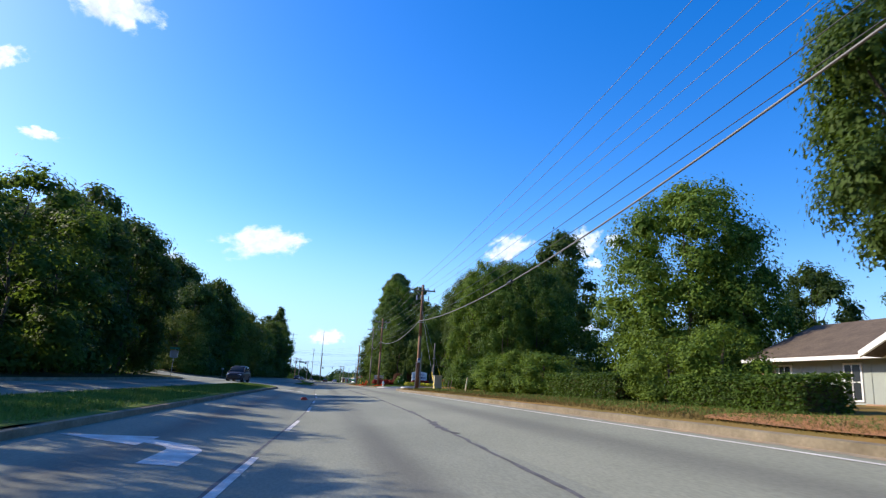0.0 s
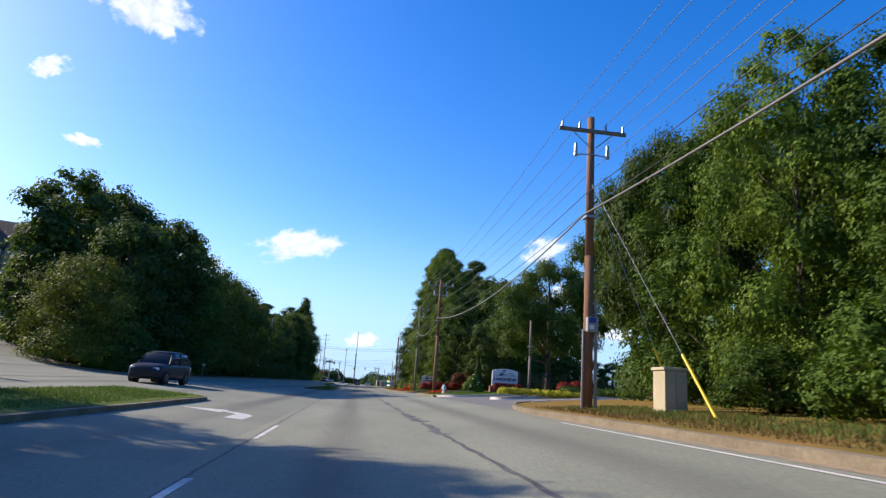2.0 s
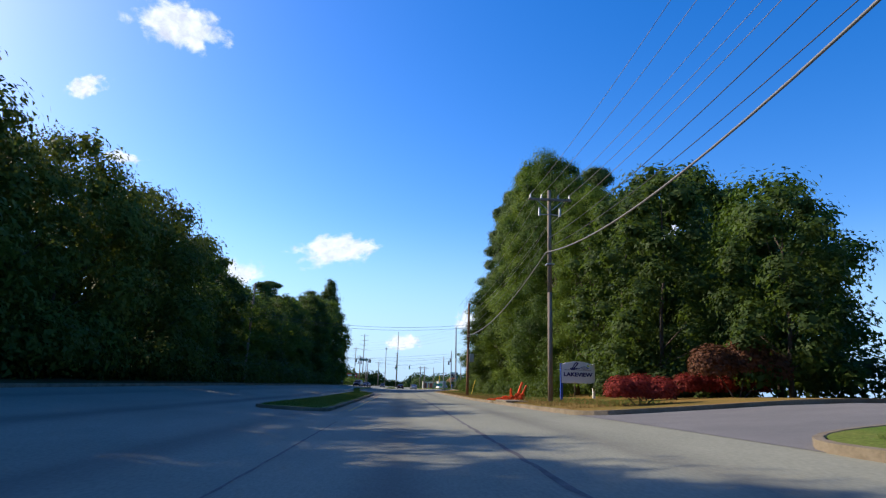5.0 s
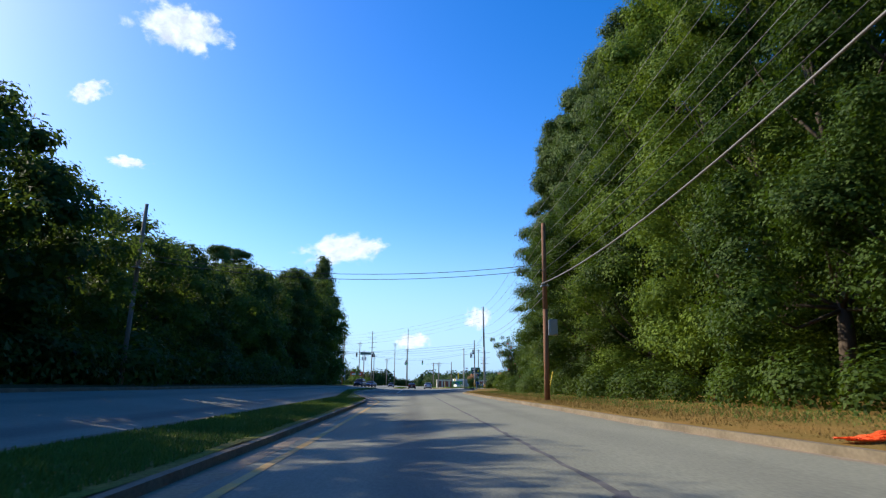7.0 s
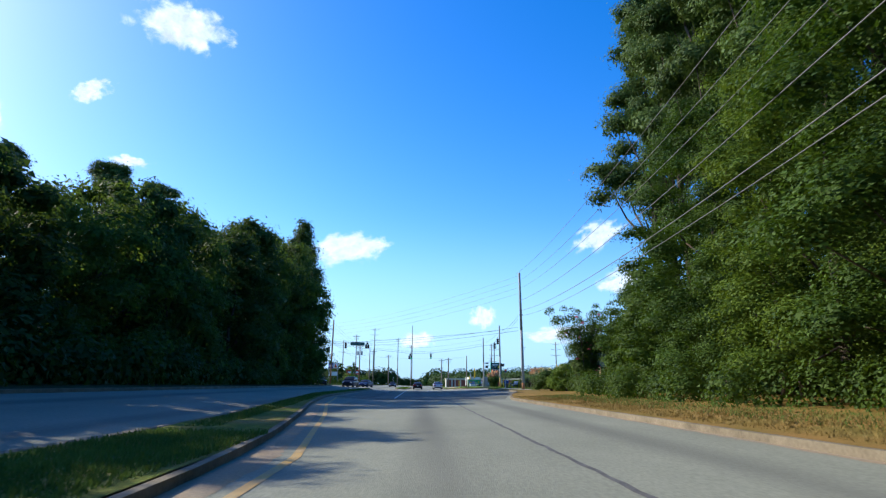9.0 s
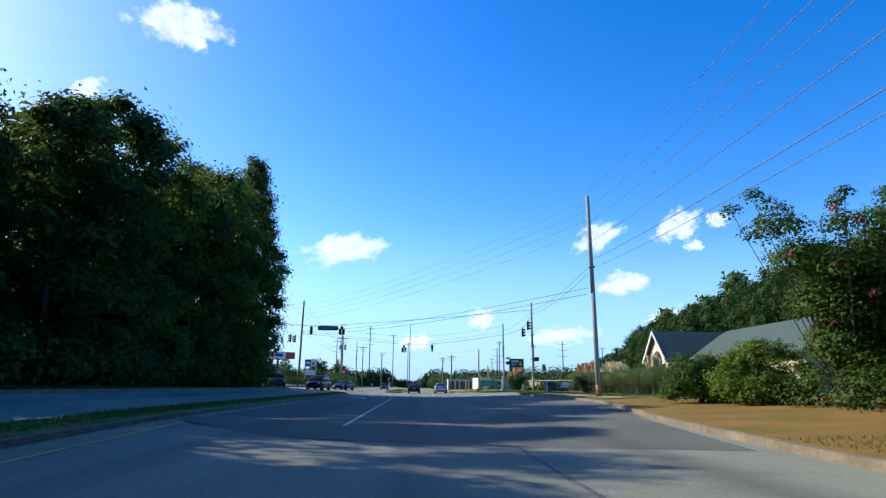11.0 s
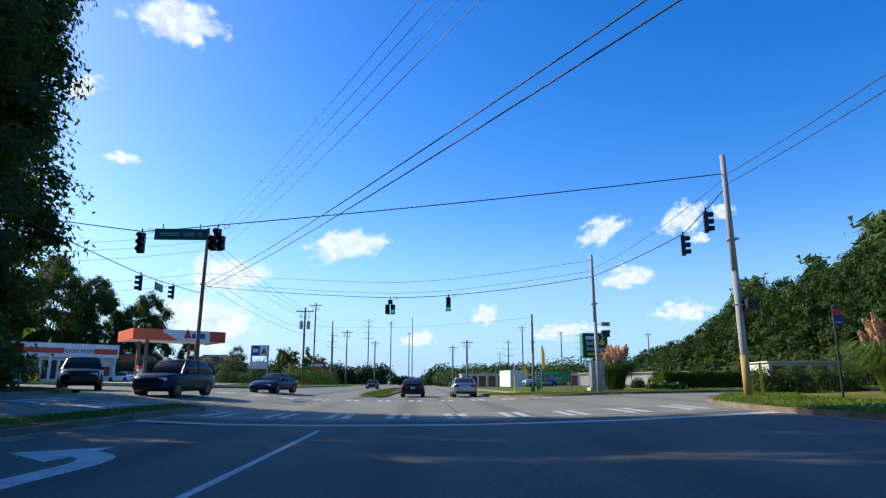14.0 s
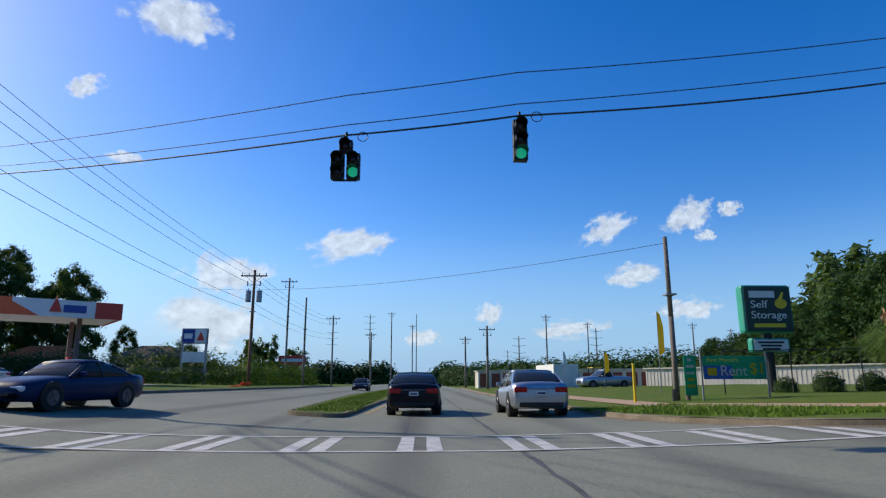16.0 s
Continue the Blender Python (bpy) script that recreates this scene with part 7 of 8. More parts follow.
# ---------------------------------------------------------------- the church
def church():
    g = gz(30, 236)
    e = empty("church", 0.1, 0.4, 0)
    # gable front towards the road, with an arched recess
    arch = [(236.7 - 1.3 * math.cos(a), 3.9 + 1.3 * math.sin(a)) for a in np.linspace(0, math.pi, 15)]
    bm = prism(bmesh.new(), [(233.8, g - 0.4), (233.8, 4.2), (236.7, 7.05), (239.6, 4.2), (239.6, g - 0.4), (238.0, g - 0.4)] + arch[::-1] + [(235.4, g - 0.4)], 27.0, 27.7, "x")
    part("gable_wall", bm, STUCCO, e)
    slab("recess_wall", e, STUCCO, 28.6, 234.9, g - 0.4, 28.8, 238.5, 5.4)
    part("round_window", rod(bmesh.new(), (28.5, 236.7, 3.5), (28.6, 236.7, 3.5), 0.8, seg=24), GLASS, e)
    slab("door", e, GLASS, 28.5, 235.9, g, 28.6, 237.5, 3.3)
    bm = prism(bmesh.new(), [(233.4, 3.85), (236.7, 7.15), (240.0, 3.85), (240.0, 4.12), (236.7, 7.42), (233.4, 4.12)], 26.6, 36, "x")
    part("gable_roof", bm, GREEN_ROOF, e)
    for s in (233.35, 240.05):
        bm = prism(bmesh.new(), [(s, 3.85), (s, 4.13), (236.7, 7.44), (236.7, 7.14)], 26.48, 26.6, "x")
        part("barge_board", bm, WHITE, e, "white barge board")
    # long wing towards the road's near end
    slab("wall", e, TAN_WALL, 29.6, 214, g - 0.4, 40.5, 236, 4.15)
    bm = prism(bmesh.new(), [(29.0, 3.9), (35, 7.25), (41, 3.9), (41, 4.15), (35, 7.52), (29.0, 4.15)], 213.4, 236.3)
    part("main_roof", bm, GREEN_ROOF, e)
    slab("gutter", e, BLACK, 28.88, 213.4, 3.88, 29.0, 232.2, 4.04)
    part("downpipe", rod(bmesh.new(), (29.5, 232.2, g), (29.5, 232.2, 3.9), 0.06, seg=8), WHITE, e)
    for y in (229.6, 228.2, 222, 220.6):
        window(e, 29.6, y, 2.2, 1.1, 1.2)
    return tagged(e, "cream stucco church hall with an arched gable and green-grey roof", "church")


church()


# ---------------------------------------------------------------- self-storage yard
def storage_sign():
    e = empty("pylon_sign", 16.6, 270.2, gz(16.6, 270) + 0.1)
    d = -(gz(16.6, 270) + 0.1)
    part("pole", rod(bmesh.new(), (0, 0, -0.2), (0, 0, 3.4 + d), 0.2, seg=14), BLACK, e)
    cabinet = slab("sign_cabinet", e, TEAL, -1.22, -0.3, 3.33 + d, 1.2, 0.3, 5.62 + d, 0.14, "teal-edged sign cabinet")
    slab("face", cabinet, DEEP_GREEN, -1.1, -0.33, 3.42 + d, 1.1, -0.295, 5.53 + d, 0.02)
    slab("writing_bar", cabinet, WHITE, -0.88, -0.345, 5.0 + d, 0.35, -0.33, 5.32 + d)
    lettering("Self", 0.5, WHITE, cabinet, (-0.45, -0.345, 4.52 + d), 0.01, 1.15)
    lettering("Storage", 0.5, WHITE, cabinet, (0.0, -0.345, 4.02 + d), 0.01, 1.12)
    bm = bmesh.new()
    bmesh.ops.create_uvsphere(bm, u_segments=16, v_segments=10, radius=0.3, matrix=Matrix.Translation((0.62, -0.34, 4.72 + d)) @ Matrix.Diagonal((1, 0.06, 0.8, 1)))
    rod(bm, (0.55, -0.34, 4.8 + d), (0.75, -0.34, 5.25 + d), 0.1, 0.05, 10)
    part("emblem", bm, YELLOW_PL, cabinet)
    slab("writing_bar", cabinet, YELLOW_PL, -0.75, -0.345, 3.6 + d, 0.75, -0.33, 3.78 + d)
    reader = slab("reader_board", e, TEAL, -0.92, -0.22, 2.42 + d, 0.95, 0.22, 3.12 + d, 0.12)
    slab("reader_face", reader, WHITE, -0.8, -0.24, 2.5 + d, 0.83, -0.215, 3.04 + d, 0.02)
    for i, w in enumerate((0.62, 0.5, 0.42)):
        slab("writing_bar", reader, BLACK, -w, -0.25, 2.86 - 0.15 * i + d, w, -0.24, 2.95 - 0.15 * i + d)
    return tagged(e, "dark green storage pylon sign with white lettering and a reader board", "sign")


storage_sign()
ban = empty("banner", 11.5, 263.5, gz(11.5, 263.5) + 0.1)
slab("cloth", ban, VINYL_GREEN, -1.15, -0.01, 0.72, 1.15, 0.01, 1.55, 0.004)
slab("blue_panel", ban, VINYL_BLUE, -1.15, -0.018, 0.72, -0.1, -0.01, 1.2)
lettering("First Month's", 0.2, material("lime_lettering", (0.6, 0.7, 0.1), 0.6), ban, (-0.42, -0.02, 1.33), 0.005, 1.1)
lettering("Rent", 0.52, VINYL_WHITE, ban, (-0.05, -0.02, 0.85), 0.005, 1.0)
lettering("$1", 0.55, VINYL_YELLOW, ban, (0.82, -0.02, 0.92), 0.005, 1.0)
slab("emblem", ban, VINYL_YELLOW, -1.0, -0.022, 0.85, -0.66, -0.016, 1.12)
for s in (-1.2, 1.2):
    part("post", rod(bmesh.new(), (s, 0.03, -0.1), (s, 0.03, 1.7), 0.035, seg=8), STEEL, ban)
tagged(ban, "green and blue vinyl banner with white and yellow lettering", "banner")
vs = empty("yard_sign", 10.25, 264.4, gz(10.2, 264.4) + 0.1)
slab("board", vs, VINYL_GREEN, -0.22, -0.02, 0.2, 0.24, 0.02, 1.65, 0.005)
for i, w in enumerate((0.08, 0.15, 0.15, 0.12, 0.16)):
    slab("writing_bar", vs, VINYL_WHITE if i < 3 else VINYL_YELLOW, -w, -0.03, 1.45 - 0.24 * i, w, -0.02, 1.55 - 0.24 * i)
tagged(vs, "narrow upright teal sign board with pale lettering", "sign")


def feather_flag(x, y, h, mat, label):
    e = empty("feather_flag", x, y, gz(x, y) + 0.1)
    part("staff", rod(bmesh.new(), (0, 0, -0.1), (0.05, 0, h), 0.02, 0.012, 8), STEEL, e)
    bm = prism(bmesh.new(), [(0.05, h * 0.45), (0.32, h * 0.5), (0.34, h * 0.8), (0.2, h * 0.96), (0.06, h)], -0.008, 0.008)
    part("cloth", bm, mat, e)
    return tagged(e, label, "flag")


feather_flag(11.7, 280.5, 2.5, VINYL_YELLOW, "yellow feather flag on a thin staff")
feather_flag(12.0, 272, 4.1, VINYL_YELLOW, "tall yellow feather flag on a thin staff")
feather_flag(13.5, 300, 3.4, WHITE, "white feather flag on a thin staff")


def storage_block(x, y, length, turn, h, doors, label, wall=None):
    e = empty("storage_building", x, y, gz(x, y), turn)
    slab("wall", e, wall or CORRUGATED, 0, 0, -0.3, length, 6, h)
    slab("roof", e, CORRUGATED, -0.2, -0.25, h, length + 0.2, 6.2, h + 0.14)
    n = int(length / 0.45)
    if not doors:
        for i in range(min(n, 120)):
            slab("rib", e, wall or CORRUGATED, i * 0.45 + 0.1, -0.035, 0, i * 0.45 + 0.2, 0, h)
    else:
        n = int(length / 1.9)
        for i in range(n):
            d = slab("roller_door", e, DOOR_RED, 0.3 + i * 1.9, -0.04, 0.05, 1.7 + i * 1.9, 0, h * 0.86)
            for k in range(4):
                slab("slat_line", d, BLACK, 0.3 + i * 1.9, -0.05, 0.4 + 0.45 * k, 1.7 + i * 1.9, -0.04, 0.42 + 0.45 * k)
    return tagged(e, label, "storage building")


storage_block(27, 316, 40, -52, 1.9, False, "long low pale corrugated storage building")
storage_block(11.5, 331, 24, -28, 2.3, True, "low storage building with rust-red roller doors")
storage_block(9.5, 345, 14, 0, 2.6, True, "low storage building with rust-red roller doors")
storage_block(35.5, 275, 12, -8, 2.4, True, "low storage building with rust-red roller doors")
chain_fence([(13.5, 268.5), (27, 265.5), (40, 264.5)], 1.9, "black chain-link fence round the storage yard")


ct = empty("storage_container", 15.6, 310, gz(15.6, 310), 8)
slab("box", ct, WHITE, -1.4, -1.2, 0.05, 1.4, 4.8, 2.5, 0.02)
for i in range(9):
    slab("rib", ct, WHITE, -1.3 + 0.3 * i, -1.24, 0.15, -1.15 + 0.3 * i, -1.2, 2.4)
tagged(ct, "plain white storage container standing in the yard", "container")
fk = empty("forklift", 19.6, 311, gz(19.6, 311), -70)
slab("body", fk, YELLOW_PL, -0.55, -1.0, 0.35, 0.55, 0.9, 1.05, 0.06)
slab("counterweight", fk, BLACK, -0.5, -1.35, 0.35, 0.5, -1.0, 1.0, 0.08)
for sx in (-0.45, 0.45):
    part("mast_rail", box(bmesh.new(), sx - 0.05, 0.95, 0.1, sx + 0.05, 1.1, 2.3), BLACK, fk)
    slab("guard_post", fk, BLACK, sx - 0.04, 0.5, 1.05, sx + 0.04, 0.58, 2.05)
    slab("guard_post", fk, BLACK, sx - 0.04, -0.7, 1.05, sx + 0.04, -0.62, 2.05)
    part("fork", box(bmesh.new(), sx * 0.6 - 0.06, 1.1, 0.12, sx * 0.6 + 0.06, 2.1, 0.17), BLACK, fk)
    for yy, rr in ((0.6, 0.33), (-0.8, 0.28)):
        part("wheel", rod(bmesh.new(), (sx * 1.1, yy, rr), (sx * 1.5, yy, rr), rr, seg=16), TYRE, fk)
slab("guard_roof", fk, YELLOW_PL, -0.52, -0.75, 2.05, 0.52, 0.62, 2.12, 0.02)
tagged(fk, "yellow forklift truck parked in the storage yard", "forklift")
for dx in (-0.22, 0.3):
    marker_tube(9.9 + dx, 264.6, 0.45, (0, 0), TIMBER, "short sawn timber stump beside the pole", 0.09, "stump")
rp = empty("warning_sign", -19.6, 245.2, gz(-19.6, 245.2) + 0.1)
part("post", rod(bmesh.new(), (0, 0, -0.1), (0.1, 0, 2.3), 0.035, seg=8), BLACK, rp)
slab("plate", rp, RED, -0.2, -0.05, 1.6, 0.35, -0.02, 2.15, 0.01)
tagged(rp, "small red sign plate on a leaning dark post", "sign")
db = bmesh.new()
bmesh.ops.create_icosphere(db, subdivisions=2, radius=0.22)
rdb = random.Random(9)
for v in db.verts:
    v.co = Vector((v.co.x * 0.9 - 2.1, v.co.y * 0.6 + 20.4, gz(-2.1, 20.4) + 0.06 + max(-0.06, v.co.z * 0.45))) + Vector((rdb.uniform(-1, 1), rdb.uniform(-1, 1), rdb.uniform(0, 1))) * 0.035
tagged(part("debris", db, RED), "small crumpled red scrap lying on the road", "debris")


# ---------------------------------------------------------------- filling station
COLUMN = material("brown_column_paint", (0.16, 0.12, 0.10), 0.6, second=(0.12, 0.09, 0.08), scale=2)


def filling_station():
    e = empty("petrol_canopy", -29.4, 290.1, gz(-27, 290) - 0.35, 36.6)
    g = 0.1
    slab("soffit", e, WHITE, -5.1, -3.6, 5.35, 5.1, 3.6, 5.5)
    slab("deck", e, WHITE, -5.0, -3.5, 5.5, 5.0, 3.5, 6.4)
    for a, b, m in ((-5.15, -2.0, ORANGE_RED), (-2.0, 3.3, WHITE), (3.3, 5.15, RED)):
        slab("fascia", e, m, a, -3.68, 5.25, b, -3.58, 6.5)
    bm = prism(bmesh.new(), [(-2.0, 5.26), (-0.3, 5.26), (-2.0, 6.2)], -3.7, -3.66)
    part("fascia_wedge", bm, ORANGE_RED, e)
    bm = prism(bmesh.new(), [(0.3, 5.6), (1.1, 5.6), (0.7, 6.75)], -3.75, -3.6)
    part("emblem", bm, RED, e)
    slab("name_panel", e, BLUE, 1.2, -3.74, 5.6, 2.7, -3.6, 6.15, 0.02)
    slab("fascia", e, RED, 5.08, -3.68, 5.25, 5.18, 3.68, 6.5)
    slab("fascia", e, ORANGE_RED, -5.18, -3.68, 5.25, -5.08, 3.68, 6.5)
    for x in (-3.2, 2.6):
        for y in (-1.8, 1.8):
            slab("column", e, COLUMN, x - 0.16, y - 0.16, 0, x + 0.16, y + 0.16, 5.4)
    tagged(e, "filling-station canopy with a red, white and orange fascia", "canopy")
    for x in (-3.2, 2.6):
        p = empty("fuel_pump", *(Matrix.Translation((-29.4, 290.1, gz(-27, 290))) @ pose(0, 0, 0, 0, 0, 36.6) @ Vector((x, 0, 0.1))), 36.6)
        slab("kerb_island", p, CONCRETE, -0.6, -2.2, 0, 0.6, 2.2, 0.16, 0.05)
        slab("body", p, WHITE, -0.3, -0.5, 0.16, 0.3, 0.5, 1.6, 0.04)
        slab("display", p, BLACK, -0.32, -0.35, 1.0, 0.32, 0.35, 1.4)
        slab("topper", p, RED, -0.34, -0.55, 1.6, 0.34, 0.55, 2.0, 0.02)
        tagged(p, "white and red fuel pump on a concrete island", "fuel pump")


filling_station()


def food_mart():
    e = empty("convenience_store", -42, 303, gz(-42, 303), 42)
    slab("wall", e, WHITE, -22, 0, -0.2, 0, 10, 4.2)
    slab("fascia", e, WHITE, -16.2, -0.9, 3.3, 0.2, 0.2, 5.1, 0.02)
    for a, b in ((-15.8, -6.6), (-2.9, 0.0)):
        slab("fascia_stripe", e, RED, a, -0.96, 3.8, b, -0.9, 4.5)
    lettering("FOOD MART", 0.72, NAVY, e, (-4.75, -0.95, 3.9), 0.02, 0.95)
    for i in range(6):
        slab("shop_window", e, GLASS, -15 + 2.1 * i, -0.06, 0.5, -13.3 + 2.1 * i, 0.0, 2.9)
    slab("door", e, GLASS, -2.6, -0.07, 0, -1.5, 0, 2.6)
    slab("poster", e, RED, -1.2, -0.07, 0.9, -0.5, 0, 2.2)
    for x in (-15.6, -8, -0.2):
        slab("pillar", e, WHITE, x - 0.15, -0.85, -0.1, x + 0.15, -0.55, 3.3)
    tagged(e, "long white food store with red striped fascia", "shop")


food_mart()
gate_house(-49, 325.5, 9, 6, 3.0, TAN_BRICK, ORANGE_RED, "low brown building with an orange-red roof", "house")
gate_house(-36, 328, 8, 6, 3.2, TAN_WALL, SHINGLE, "low brown-roofed building behind the trees", "house")

ps = empty("price_sign", -22.1, 303.6, gz(-22, 303))
for s in (-1.15, 1.15):
    slab("post", ps, STEEL, s - 0.1, -0.1, -0.2, s + 0.1, 0.1, 5.4)
slab("frame", ps, STEEL, -1.25, -0.15, 4.0, 1.25, 0.15, 5.5, 0.02)
slab("price_panel", ps, BLUE, -1.15, -0.18, 4.1, -0.05, -0.14, 5.4)
slab("logo_panel", ps, WHITE, 0.05, -0.18, 4.1, 1.15, -0.14, 5.4)
part("emblem", prism(bmesh.new(), [(0.2, 4.3), (1.0, 4.3), (0.6, 5.2)], -0.2, -0.17), RED, ps)
slab("writing_bar", ps, WHITE, -1.0, -0.19, 4.5, -0.2, -0.178, 5.0)
slab("message_board", ps, WHITE, -1.1, -0.12, 2.2, 1.1, 0.12, 3.2, 0.02)
tagged(ps, "tall price sign with blue panel and red triangle", "sign")
bb = empty("billboard", -21, 345, gz(-21, 345))
for s in (-1.5, 1.5):
    part("post", rod(bmesh.new(), (s, 0, -0.2), (s, 0, 3.2), 0.14, seg=8), STEEL, bb)
slab("panel", bb, RED, -2.2, -0.12, 3.0, 2.2, 0.12, 4.6, 0.02)
slab("writing_bar", bb, WHITE, -1.7, -0.14, 3.6, 1.7, -0.12, 4.1)
tagged(bb, "small red roadside billboard on two posts", "billboard")


def board_fence(points, h, label):
    e = empty("board_fence", 0, 0, 0)
    for x, y in dense(points, 0.5, closed=False):
        z = gz(x, y)
        slab("board", e, TIMBER, x - 0.22, y - 0.03, z - 0.1, x + 0.22, y + 0.03, z + h)
    return tagged(e, label, "fence")


board_fence([(-40, 311), (-24, 313)], 1.8, "weathered brown board fence behind the station")
thicket([(-48, 316), (-36, 318), (-25, 317)], 1.2, 4.2, 14000, 0.3, LEAF_DARK, "dark shrubs and small trees behind the station", 83)
thicket([(-26, 300), (-17, 306)], 0.8, 2.0, 6000, 0.2, LEAF_MID, "scrubby green bushes by the station", 81)
thicket([(-19, 312), (-15.5, 330)], 0.8, 3.0, 6000, 0.25, LEAF_LUSH, "bright scrubby bushes beside the road", 82)


# ---------------------------------------------------------------- vehicles
def loft(bm, sections):
    """A skin through half outlines (x, z) that stand at each y, mirrored about x = 0, with closed ends."""
    rings = []
    for y, half in sections:
        pts = [(x, z) for x, z in half] + [(-x, z) for x, z in reversed(half) if x > 1e-4]
        rings.append([bm.verts.new((x, y, z)) for x, z in pts])
    n = len(rings[0])
    for a, b in zip(rings, rings[1:]):
        for i in range(n):
            bm.faces.new((a[i], a[(i + 1) % n], b[(i + 1) % n], b[i]))
    bm.faces.new(list(reversed(rings[0])))
    bm.faces.new(rings[-1])
    bmesh.ops.recalc_face_normals(bm, faces=bm.faces)
    return bm


def car(x, y, heading, paint, kind, label, length=4.7, width=1.84, height=1.45):
    """A car whose front points to local +y."""
    e = empty("car", x, y, gz(x, y), heading)
    L, w, h = length / 2, width / 2, height
    belt = {"sedan": 0.93, "coupe": 0.90, "suv": 1.06, "pickup": 1.08}[kind]
    tail = {"sedan": 1.04, "coupe": 0.98, "suv": 1.08, "pickup": 1.05}[kind]
    nose = {"sedan": 0.76, "coupe": 0.76, "suv": 0.96, "pickup": 1.0}[kind]
    sections = []
    for f, k, zl, zb in ((-1.0, 0.80, 0.44, tail - 0.22), (-0.985, 0.88, 0.33, tail - 0.08), (-0.95, 0.94, 0.27, tail - 0.02), (-0.80, 0.99, 0.24, tail), (-0.55, 1.0, 0.22, belt + 0.03), (0.0, 1.0, 0.22, belt), (0.42, 1.0, 0.22, belt - 0.02),
                         (0.60, 0.985, 0.22, (belt + nose) / 2 + 0.03), (0.78, 0.96, 0.23, nose + 0.03), (0.91, 0.90, 0.25, nose - 0.03), (0.97, 0.82, 0.29, nose - 0.13), (1.0, 0.72, 0.37, nose - 0.26)):
        m = w * k
        sections.append((f * L, [(0, zl), (m * 0.86, zl), (m * 0.97, zl + 0.10), (m, (zl + zb) * 0.48), (m * 0.985, zb - 0.20), (m * 0.95, zb - 0.07), (m * 0.86, zb - 0.005), (m * 0.5, zb + 0.03), (0, zb + 0.04)]))
    part("body", loft(bmesh.new(), sections), paint, e, smooth=True)
    front, rear = {"sedan": (L * 0.46, -L * 0.84), "coupe": (L * 0.36, -L * 0.78), "suv": (L * 0.46, -L * 0.97), "pickup": (L * 0.40, -L * 0.2)}[kind]
    rf, rr = {"sedan": (L * 0.12, -L * 0.46), "coupe": (L * 0.06, -L * 0.34), "suv": (L * 0.18, -L * 0.78), "pickup": (L * 0.1, -L * 0.12)}[kind]

    def upper(a, b, low, top, lift):
        half = []
        for f, k in ((front, 0.0), ((front * 0.6 + rf * 0.4), 0.42), ((front * 0.2 + rf * 0.8), 0.84), (rf * 0.8 + rr * 0.2, 0.98), ((rf + rr) / 2, 1.0), (rf * 0.15 + rr * 0.85, 0.96), (rr * 0.7 + rear * 0.3, 0.78), (rr * 0.35 + rear * 0.65, 0.42), (rear, 0.0)):
            z = belt - 0.03 + (h - belt + 0.03) * k
            if not a <= k <= b:
                continue
            m = w * (low + (top - low) * k)
            half.append((f, [(0, belt - 0.05), (w * low * 0.99, belt - 0.05), ((w * low + m) / 2 + 0.015, (belt + z) / 2), (m, z - 0.05 * k), (m * 0.86, z + lift), (0, z + lift + 0.02 * k)]))
        return half

    part("glasshouse", loft(bmesh.new(), upper(0, 2, 0.91, 0.70, 0.0)), GLASS, e, "dark tinted glass", smooth=True)
    top_sections = [(f, [(0, hf[-1][1] - 0.05), (hf[3][0] * 0.97, hf[3][1] - 0.02), (hf[3][0] * 1.02, hf[3][1] + 0.02), (hf[4][0], hf[4][1] + 0.015), (0, hf[-1][1] + 0.015)]) for f, hf in upper(0.8, 2, 0.91, 0.70, 0.0)]
    part("roof", loft(bmesh.new(), top_sections), paint, e, smooth=True)
    for s in (-1, 1):
        for a, b in ((front, rf * 0.9 + front * 0.1), (rear, rr * 0.85 + rear * 0.15)):
            part("pillar", rod(bmesh.new(), (s * w * 0.91, a, belt - 0.03), (s * w * 0.73, b, h - 0.13), 0.05, 0.045, 6), paint, e)
        part("pillar", rod(bmesh.new(), (s * w * 0.915, (front + rear) * 0.45, belt - 0.02), (s * w * 0.725, (rf + rr) * 0.5, h - 0.06), 0.035, seg=6), BLACK, e)
        part("mirror", box(bmesh.new(), s * w * 1.02 - 0.09, front - 0.42, belt - 0.02, s * w * 1.02 + 0.09, front - 0.28, belt + 0.13, 0.04), paint, e)
        slab("tail_lamp", e, TAIL, s * w * 0.68 - 0.2, -L - 0.012, tail - 0.30, s * w * 0.68 + 0.2, -L + 0.22, tail - 0.13, 0.03)
        slab("head_lamp", e, HEAD, s * w * 0.62 - 0.2, L - 0.25, nose - 0.26, s * w * 0.62 + 0.2, L - 0.045, nose - 0.12, 0.04)
        for yy in (L * 0.62, -L * 0.60):
            part("wheel_arch", rod(bmesh.new(), (s * (w - 0.28), yy, 0.37), (s * (w + 0.006), yy, 0.37), 0.395, seg=28), BLACK, e)
            bm = rod(bmesh.new(), (s * (w - 0.2), yy, 0.33), (s * (w + 0.012), yy, 0.33), 0.33, seg=28)
            wheel = part("wheel", bm, TYRE, e)
            bm = rod(bmesh.new(), (s * w, yy, 0.33), (s * (w + 0.02), yy, 0.33), 0.22, 0.2, 24)
            for q in range(5):
                c_, s_ = math.cos(q * 1.2566), math.sin(q * 1.2566)
                rod(bm, (s * (w + 0.02), yy, 0.33), (s * (w + 0.025), yy + 0.19 * c_, 0.33 + 0.19 * s_), 0.028, 0.02, 6)
            part("rim", bm, ALLOY, wheel)
    slab("rear_bumper", e, BLACK, -w * 0.74, -L - 0.015, 0.3, w * 0.74, -L + 0.3, 0.46, 0.04)
